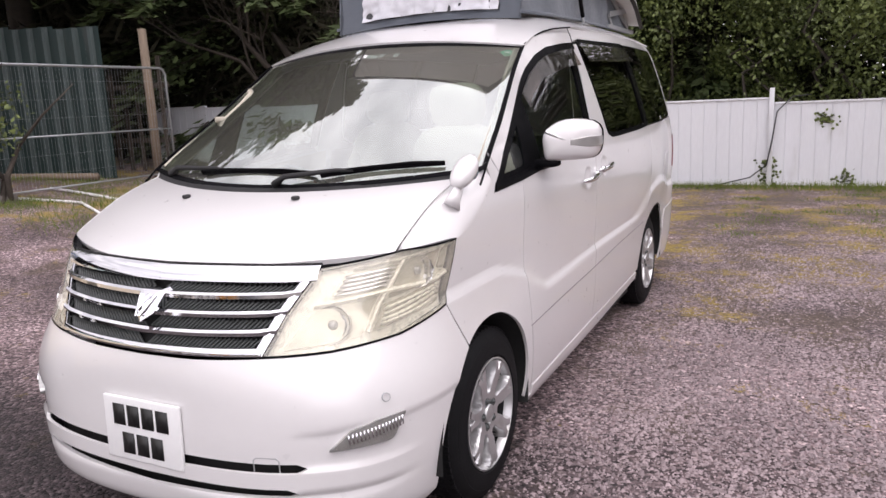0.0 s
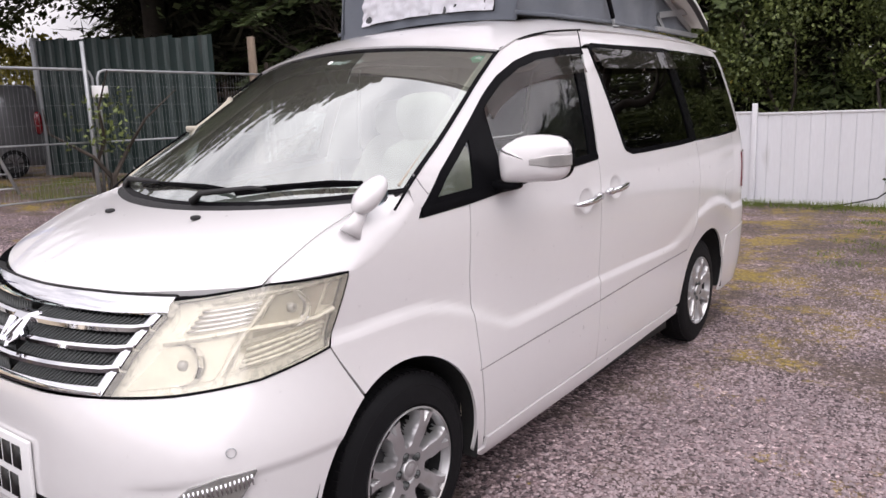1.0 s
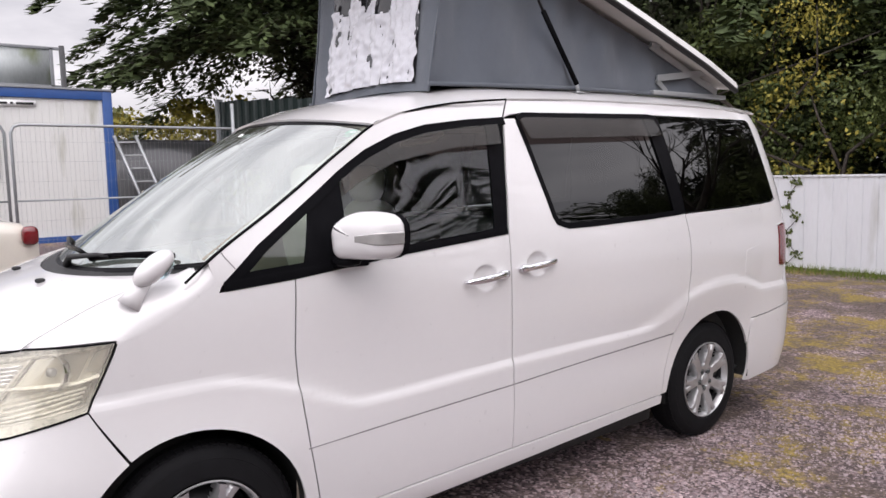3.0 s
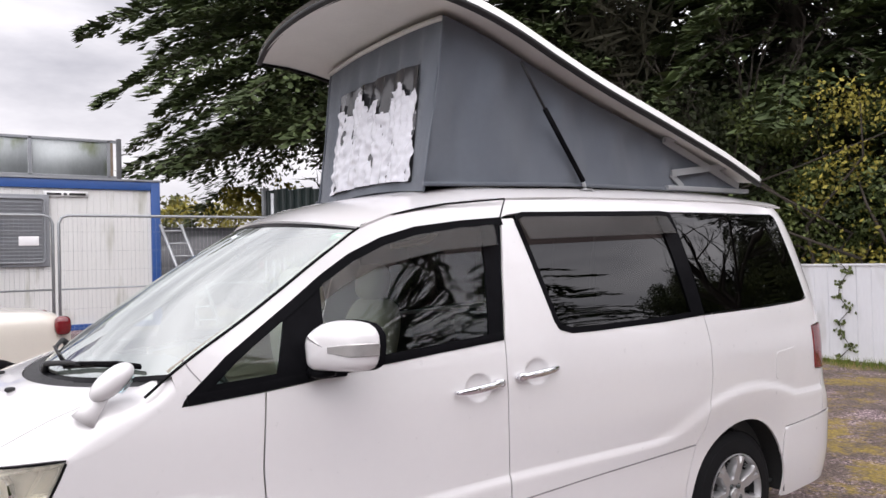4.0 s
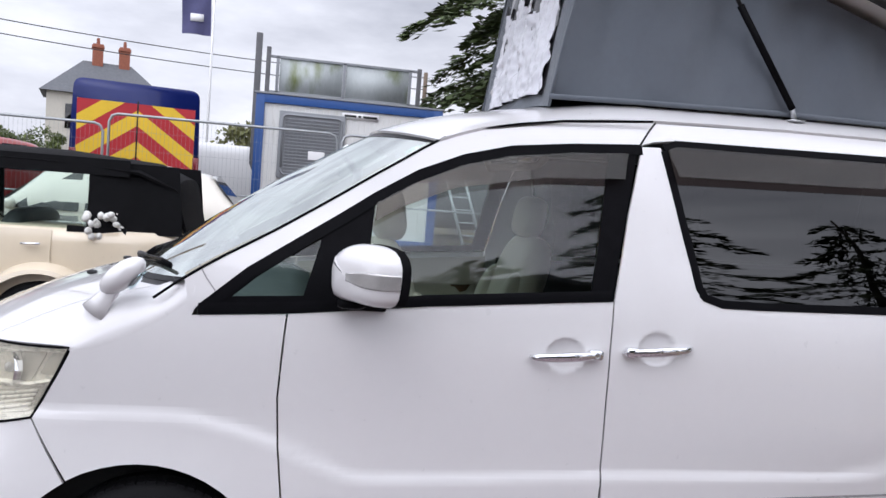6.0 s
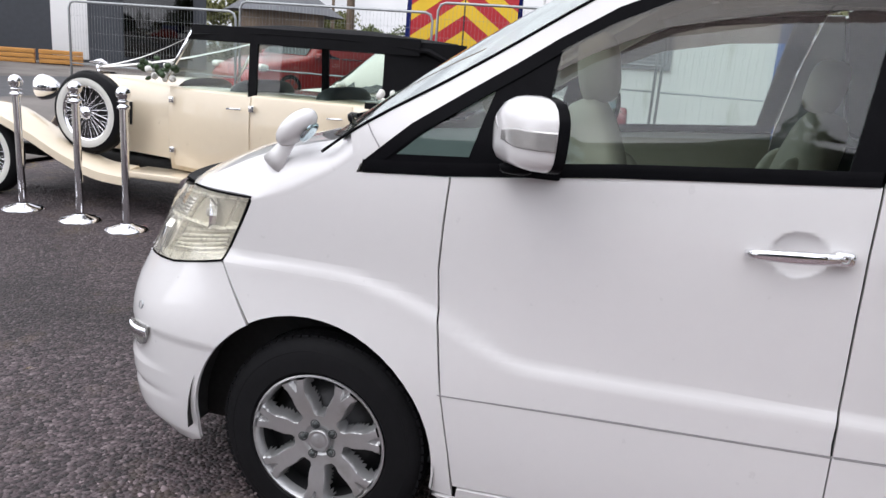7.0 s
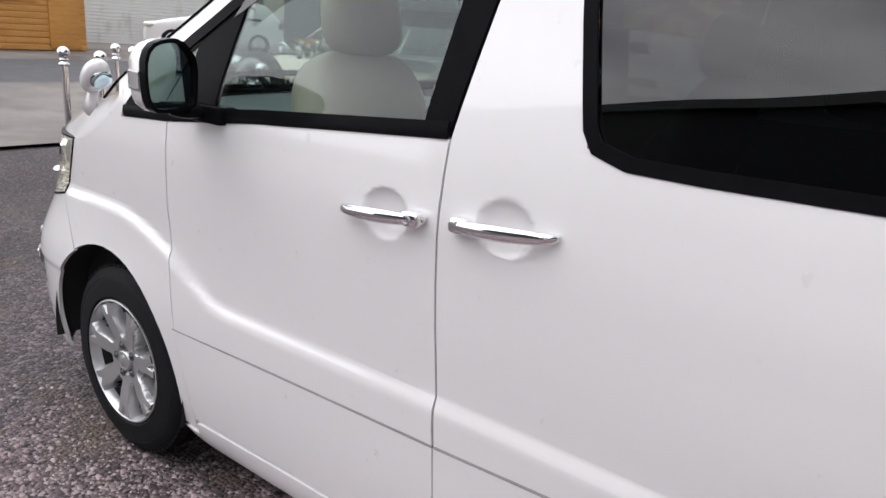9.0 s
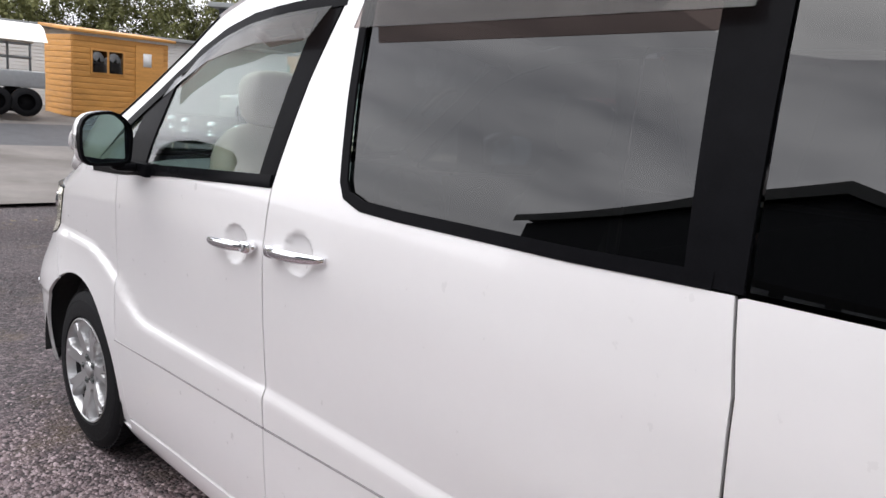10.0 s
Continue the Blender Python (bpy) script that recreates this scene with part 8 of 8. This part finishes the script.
CONIFER = foliage("conifer_sprays", (0.012, 0.018, 0.010), (0.090, 0.120, 0.045))
HEDGE = foliage("evergreen_leaves", (0.010, 0.018, 0.009), (0.145, 0.180, 0.055), 0.45)
# darker copy of the hedge leaves, the shade behind the fences put into the colour
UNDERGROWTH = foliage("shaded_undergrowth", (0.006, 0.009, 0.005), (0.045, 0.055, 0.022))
YELLOW = foliage("autumn_leaves", (0.07, 0.08, 0.015), (0.32, 0.27, 0.05))
FAR_GREEN = foliage("distant_leaves", (0.045, 0.056, 0.020), (0.17, 0.17, 0.062))
GRASS = foliage("grass_blades", (0.04, 0.07, 0.01), (0.16, 0.20, 0.04))
BARK = mat("dark_bark", (0.045, 0.036, 0.028), 0.9, var=0.4, scale=6, bump=0.6, bscale=25)
rng = np.random.default_rng(11)


def conifer(x, y, h, r, label, limbs=150, sprays=75, low=0.06):
    t = thing("conifer_tree", label, "tree", "dark conifers")
    z0 = ground_z(x, y)
    bm = bmesh.new()
    tube(bm, [(x + 0.12 * math.sin(k), y + 0.1 * math.cos(2 * k), z0 + h * k / 8) for k in range(9)], [0.32 * (1 - 0.11 * k) for k in range(9)], 9)
    part("trunk", bm, BARK, t)
    cs, al, ac = [], [], []
    bm = bmesh.new()
    for i in range(limbs):
        f = low + (0.97 - low) * (i + rng.random()) / limbs
        a = i * 2.39996 + rng.normal(0, 0.3)
        reach = r * (1.08 - f) ** 0.65 * (0.70 + 0.45 * rng.random()) * min(1, 0.55 + 3 * f)
        start = np.array([x, y, z0 + h * f])
        d = np.array([math.cos(a), math.sin(a), 0.0])
        side = np.array([-d[1], d[0], 0.0])
        lift = rng.uniform(-0.05, 0.28)
        pts = [start + d * reach * s + np.array([0, 0, reach * (lift * s - 0.42 * s * s)]) for s in (0, 0.3, 0.6, 0.85, 1.0)]
        tube(bm, [tuple(p) for p in pts], [0.05 * (1 - f) + 0.02, 0.035, 0.022, 0.012, 0.005], 4, caps=False)
        m = max(24, int(2.6 * sprays * reach / r))
        s = rng.uniform(0.12, 1.03, m) ** 0.75
        wid = 0.34 * reach * (1.10 - s) + 0.12
        o = rng.normal(0, 0.5, m) * wid
        c = start + np.outer(s * reach, d) + np.outer(o, side)
        c[:, 2] += reach * (lift * s - 0.42 * s * s) - 0.5 * np.abs(o) * 0.5 + rng.normal(0, 0.06, m)
        ln = rng.uniform(0.16, 0.42, m)
        dirs = d * 0.9 + np.outer(np.sign(o) * rng.uniform(0.2, 1.0, m), side) + np.stack([np.zeros(m), np.zeros(m), rng.uniform(-0.7, 0.1, m)], 1)
        dirs /= np.linalg.norm(dirs, axis=1, keepdims=True)
        cr = np.cross(dirs, rng.normal(0, 0.35, (m, 3)) + np.array([0, 0, 1.0]))
        cr /= np.linalg.norm(cr, axis=1, keepdims=True)
        cs.append(c), al.append(dirs * ln[:, None]), ac.append(cr * (ln * rng.uniform(0.26, 0.46, m))[:, None])
    part("limb", bm, BARK, t, kind="stuff")
    leaf_mesh("crown", np.concatenate(cs), np.concatenate(al), np.concatenate(ac), CONIFER, t)


conifer(-14.8, 9.2, 26, 7.3, "tall dark conifer overhanging the green fence", 430, 260, 0.165)
conifer(-10.0, 13.0, 17, 5.4, "tall dark conifer behind the fences", 250, 150)
conifer(-5.4, 14.2, 17, 5.2, "tall dark conifer behind the white fence", 250, 150)
conifer(-0.8, 16.0, 16, 5.2, "tall dark conifer behind the white fence", 220, 130)
conifer(-18.5, 15.0, 15, 5.5, "dark conifer further back", 160, 90)
conifer(-8, 18.5, 16, 5.5, "dark conifer further back", 150, 90)
conifer(-2.5, 19.5, 16, 5.5, "dark conifer further back", 140, 90)
conifer(5.0, 17.0, 12, 4.5, "dark conifer behind the evergreen hedge", 130, 80)
conifer(13.0, 7.4, 10.5, 3.8, "dark conifer across the yard", 80, 50)
conifer(13.5, 12.5, 10.0, 3.8, "dark conifer across the yard", 80, 50)
conifer(14.0, 3.0, 8.5, 3.0, "low dark conifer across the yard", 60, 45)


def shrub(name, label, cx, cy, sx, sy, h, count, material, leaf=(0.06, 0.12), z0=0.0, group="", lumps=7.0, stems=10, thin=1.0):
    """Leaves on lumpy clusters, denser at the outside, with stems inside."""
    t = thing(name, label, "shrub", group)
    bm = bmesh.new()
    for k in range(stems):
        px, py = cx + rng.uniform(-0.45, 0.45) * sx, cy + rng.uniform(-0.3, 0.3) * sy
        hh = h * rng.uniform(0.6, 1.0)
        q = [(px + 0.25 * rng.normal() * j, py + 0.15 * rng.normal() * j, z0 + hh * j / 4) for j in range(5)]
        tube(bm, q, [0.05, 0.04, 0.03, 0.018, 0.008], 5, caps=False)
    part("stem", bm, BARK, t, kind="stuff")
    k = max(6, int(sx * h * lumps / 3))
    c = np.stack([rng.uniform(-0.5, 0.5, k) * sx, rng.uniform(-0.5, 0.5, k) * sy, rng.uniform(0.05, 0.95, k) * h], 1)
    rad = rng.uniform(0.35, 0.95, k) * min(1.0, h / 3)
    pick = rng.integers(0, k, count)
    d = rng.normal(0, 1, (count, 3))
    d /= np.linalg.norm(d, axis=1, keepdims=True)
    p = c[pick] + d * (rad[pick] * rng.uniform(0.45, 1.08, count))[:, None] * np.array([1, 1, 0.8])
    p += np.array([cx, cy, z0])
    p[:, 2] = np.maximum(p[:, 2], z0 + 0.02)
    a = rng.normal(0, 1, (count, 3)) + np.array([0, 0, -0.4])
    a /= np.linalg.norm(a, axis=1, keepdims=True)
    b = np.cross(a, d + rng.normal(0, 0.5, (count, 3)))
    b /= np.linalg.norm(b, axis=1, keepdims=True) + 1e-9
    ln = rng.uniform(*leaf, count)
    leaf_mesh("leaves", p, a * ln[:, None], b * (ln * 0.55)[:, None], material, t)


shrub("holly_hedge", "dark glossy evergreen hedge behind the white fence", 5.2, 11.9, 9.0, 2.4, 5.2, 90000, HEDGE, (0.05, 0.11), group="evergreen hedge")
shrub("holly_hedge", "dark glossy evergreen hedge behind the white fence", -1.8, 12.2, 6.0, 2.4, 4.6, 55000, HEDGE, (0.05, 0.11), group="evergreen hedge")
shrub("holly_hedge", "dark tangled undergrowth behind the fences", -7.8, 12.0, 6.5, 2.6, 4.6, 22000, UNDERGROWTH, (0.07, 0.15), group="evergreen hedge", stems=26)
shrub("yellow_bush", "bright yellow-green bush above the white fence", -3.0, 10.9, 2.4, 0.8, 4.6, 1700, YELLOW, (0.05, 0.11), lumps=3)
shrub("distant_trees", "low dark hedge before the far house", -37, -13.5, 9, 2.5, 2.6, 9000, HEDGE, (0.12, 0.26), z0=0.4, group="far trees", lumps=5)
shrub("yellow_bush", "yellowing bush beyond the grey van", -24, 8.5, 9, 3, 3.6, 7000, YELLOW, (0.16, 0.3), z0=0.4)
shrub("creeper", "thin climbing creeper on the wire fence", WX + 0.1, 4.3, 0.22, 0.5, 1.9, 260, HEDGE, (0.06, 0.11), z0=0.35, stems=3)
for cx, cy, s, h in ((-46, 8, 22, 5), (-48, -2, 20, 4.0), (-45, -26, 26, 4.5), (-15, -40, 26, 7.5), (-34, -38, 22, 7), (3, -42, 20, 7)):
    shrub("distant_trees", "distant green trees and bushes", cx, cy, s, 4 if abs(cx) > 40 else 5, h, (60000 if cy < -35 else 20000), FAR_GREEN, ((0.14, 0.32) if cy < -35 else (0.2, 0.45)), z0=0.3, group="far trees", lumps=7)


# near-black brown that stands in for the shade inside hedge and trees
TWIG_FILL = foliage("dark_twig_filling", (0.012, 0.012, 0.008), (0.045, 0.042, 0.026), 0.9)


def tangle(label, x0, x1, y0, y1, h, count, z0=0.3, soft=False):
    """Twig shapes too many to count, filling sky gaps; their colour holds the shade."""
    c = np.stack([rng.uniform(x0, x1, count), rng.uniform(y0, y1, count), z0 + h * rng.random(count)], 1)
    if soft:
        c[:, 0] = (x0 + x1) / 2 + rng.normal(0, (x1 - x0) / 4, count)
        c[:, 1] = (y0 + y1) / 2 + rng.normal(0, (y1 - y0) / 4, count)
    a = rng.normal(0, 1, (count, 3))
    a /= np.linalg.norm(a, axis=1, keepdims=True)
    b = np.cross(a, rng.normal(0, 1, (count, 3)))
    b /= np.linalg.norm(b, axis=1, keepdims=True) + 1e-9
    ln = rng.uniform(0.3, 0.9, count)
    tagged(leaf_mesh("dead_branches", c, a * ln[:, None], b * (ln * 0.11)[:, None], TWIG_FILL, None), label, "undergrowth")


tangle("dark twig filling added behind the white fence", -9, 11, 13.0, 15.0, 4.6, 26000)
tangle("dark twig filling added behind the green fence", -17, -7, 10.5, 12.5, 6.5, 26000)
tangle("dark twig filling added inside the tall conifer", -18.4, -12.2, 9.2, 11.6, 9.0, 12000, 3.0, True)
tangle("dark twig filling added inside the distant hedge", -30, 14, -45.5, -44.0, 6.2, 24000)


def bare_tree(x, y, h, label, seed):
    rnd = random.Random(seed)
    t = thing("bare_tree", label, "tree")
    bm = bmesh.new()
    tw = bmesh.new()
    def grow(p, d, ln, r, level):
        q = [p]
        for k in range(4):
            d = (d + Vector((rnd.uniform(-1, 1), rnd.uniform(-1, 1), rnd.uniform(-0.4, 0.8))) * 0.20).normalized()
            q.append(q[-1] + d * ln / 4)
        tube(bm if level < 2 else tw, q, [r * (1 - 0.13 * k) for k in range(5)], 6 if level < 2 else 3, caps=False)
        if level < 5:
            for k in range(3 if level else 5):
                nd = (d + Vector((rnd.uniform(-1, 1), rnd.uniform(-1, 1), rnd.uniform(-0.5, 0.7))) * 0.9).normalized()
                grow(q[rnd.randint(2, 4)], nd, ln * rnd.uniform(0.55, 0.8), r * 0.5, level + 1)
    grow(Vector((x, y, 0)), Vector((0, 0, 1)), h * 0.36, 0.17, 0)
    part("trunk", bm, BARK, t)
    part("twig", tw, BARK, t, kind="stuff")


bare_tree(5.4, 9.2, 9.0, "bare spreading tree across the yard", 3)
bare_tree(-7.6, 10.9, 7.0, "bare branching tree behind the wooden posts", 4)
bare_tree(-4.6, 11.2, 7.0, "bare branching tree behind the white fence", 14)


# ---- loose gravel, grass, moss ----
def pebbles(name, count, area, size, seed, label, material=None):
    g = np.random.default_rng(seed)
    x = g.uniform(area[0], area[1], count)
    y = area[2] + (area[3] - area[2]) * (1 - np.sqrt(g.random(count))) + g.normal(0, 0.4, count)
    z = np.array([ground_z(a, b) for a, b in zip(x, y)])
    s = g.uniform(size[0], size[1], count) * (0.6 + 0.8 * g.random(count) ** 3)
    base = np.array([(1, 0, 0), (-0.5, 0.87, 0), (-0.5, -0.87, 0), (0.35, 0.1, 0.75), (-0.35, -0.15, 0.65)])
    tri = np.array([(0, 1, 3), (1, 4, 3), (1, 2, 4), (2, 0, 3), (2, 3, 4)])
    a = g.uniform(0, math.tau, count)
    jit = g.uniform(0.65, 1.35, (count, 5, 3))
    p = base[None] * jit * s[:, None, None]
    ca, sa = np.cos(a)[:, None], np.sin(a)[:, None]
    q = np.stack([p[..., 0] * ca - p[..., 1] * sa, p[..., 0] * sa + p[..., 1] * ca, p[..., 2]], -1)
    q += np.stack([x, y, z - 0.001], -1)[:, None]
    me = bpy.data.meshes.new(name)
    nf = count * 5
    me.vertices.add(count * 5)
    me.vertices.foreach_set("co", q.astype(np.float32).ravel())
    idx = (tri[None] + 5 * np.arange(count)[:, None, None]).astype(np.int32)
    me.loops.add(nf * 3)
    me.loops.foreach_set("vertex_index", idx.ravel())
    me.polygons.add(nf)
    me.polygons.foreach_set("loop_start", np.arange(0, nf * 3, 3, dtype=np.int32))
    me.update()
    me.validate()
    return tagged(mesh_part(name, me, material or PEBBLE, None, "", False, "stuff"), label, "gravel")


PEBBLE = foliage("pebble_stone", (0.03, 0.023, 0.026), (0.42, 0.34, 0.35), 0.6)
pebbles("loose_gravel", 60000, (0.75, 4.2, 0.0, 6.5), (0.006, 0.013), 1, "loose pinkish grey chippings beside the van")
# the second lot, before the van, is darker and smoother
pebbles("loose_gravel", 34000, (-3.2, 2.2, -5.8, 0.1), (0.006, 0.014), 2, "loose darker chippings before the van", foliage("darker_pebble_stone", (0.018, 0.015, 0.016), (0.13, 0.105, 0.11), 0.4))


def grass(name, count, place, h, label):
    g = np.random.default_rng(count)
    p = place(g, count)
    ln = g.uniform(h * 0.4, h, count)
    d = np.stack([g.normal(0, 0.35, count), g.normal(0, 0.35, count), np.ones(count)], 1)
    d /= np.linalg.norm(d, axis=1, keepdims=True)
    c = p + d * (ln * 0.5)[:, None]
    s = np.stack([g.normal(0, 1, count), g.normal(0, 1, count), np.zeros(count)], 1)
    s /= np.linalg.norm(s, axis=1, keepdims=True)
    ob = leaf_mesh(name, c, d * ln[:, None], s * 0.008, GRASS, None)
    tagged(ob, label, "grass")


def along_fence(g, n):
    x = g.uniform(-8.5, 9, n)
    y = 9.8 - np.abs(g.normal(0, 0.22, n))
    return np.stack([x, y, np.zeros(n)], 1)


def tufts(g, n):
    k = 90
    cx, cy = g.uniform(0.8, 8, k), g.uniform(5.2, 9.6, k)
    i = g.integers(0, k, n)
    return np.stack([cx[i] + g.normal(0, 0.13, n), cy[i] + g.normal(0, 0.10, n), np.zeros(n)], 1)


def by_green(g, n):
    k = 60
    cx, cy = g.uniform(-12, -4, k), g.uniform(3.5, 7.0, k)
    i = g.integers(0, k, n)
    x, y = cx[i] + g.normal(0, 0.3, n), cy[i] + g.normal(0, 0.25, n)
    return np.stack([x, y, np.array([ground_z(a, b) for a, b in zip(x, y)])], 1)


grass("fence_grass", 9000, along_fence, 0.16, "green grass growing along the fence foot")
grass("grass_tufts", 7000, tufts, 0.05, "short yellow-green grass tufts in gravel")
grass("rough_grass", 9000, by_green, 0.12, "rough grass by the green fence")
for pts, lb in (([(-9.5, 5.6), (-8.2, 5.3), (-6.8, 5.2), (-5.6, 5.5)], "pale hose lying on the ground"), ([(-9.0, 4.6), (-7.6, 4.7), (-6.4, 4.2), (-5.4, 4.3)], "pale hose lying on the ground")):
    bm = bmesh.new()
    tube(bm, [(x, y, ground_z(x, y) + 0.03) for x, y in pts], 0.022, 6)
    tagged(part("hose", bm, PLATE_WHITE, None), lb, "hose", "hoses")
bm = bmesh.new()
tube(bm, [(-13, 5.9, 0.55), (-9.6, 6.6, 0.50)], 0.07, 6)
tagged(part("timber_edging", bm, OLD_WOOD, None), "grey timber lying along the fence foot", "timber")
# creepers on the white fence
for x, z0, z1, n in ((1.2, 0.02, 0.42, 60), (-2.3, 0.05, 1.45, 110), (2.25, 0.05, 0.2, 25), (1.95, 0.95, 1.08, 40), (4.1, 0.05, 1.3, 90)):
    t = thing("ivy", "thin ivy creeper on the white fence", "ivy", "ivy on the fence")
    bm = bmesh.new()
    q = [(x + 0.10 * math.sin(4.1 * k + x), 9.93, z0 + (z1 - z0) * k / 8) for k in range(9)]
    tube(bm, q, 0.006, 4)
    part("ivy_stem", bm, BARK, t)
    k = rng.integers(0, 9, n)
    c = np.array(q)[k] + rng.normal(0, 0.035, (n, 3)) * np.array([1.4, 0.3, 1])
    c[:, 1] = np.minimum(c[:, 1], 9.94)
    a = rng.normal(0, 1, (n, 3)) * np.array([1, 0.3, 1])
    a /= np.linalg.norm(a, axis=1, keepdims=True)
    b = np.cross(a, np.array([0.1, 1, 0.2]))
    leaf_mesh("ivy_leaves", c, a * 0.06, b * 0.045, HEDGE, t)
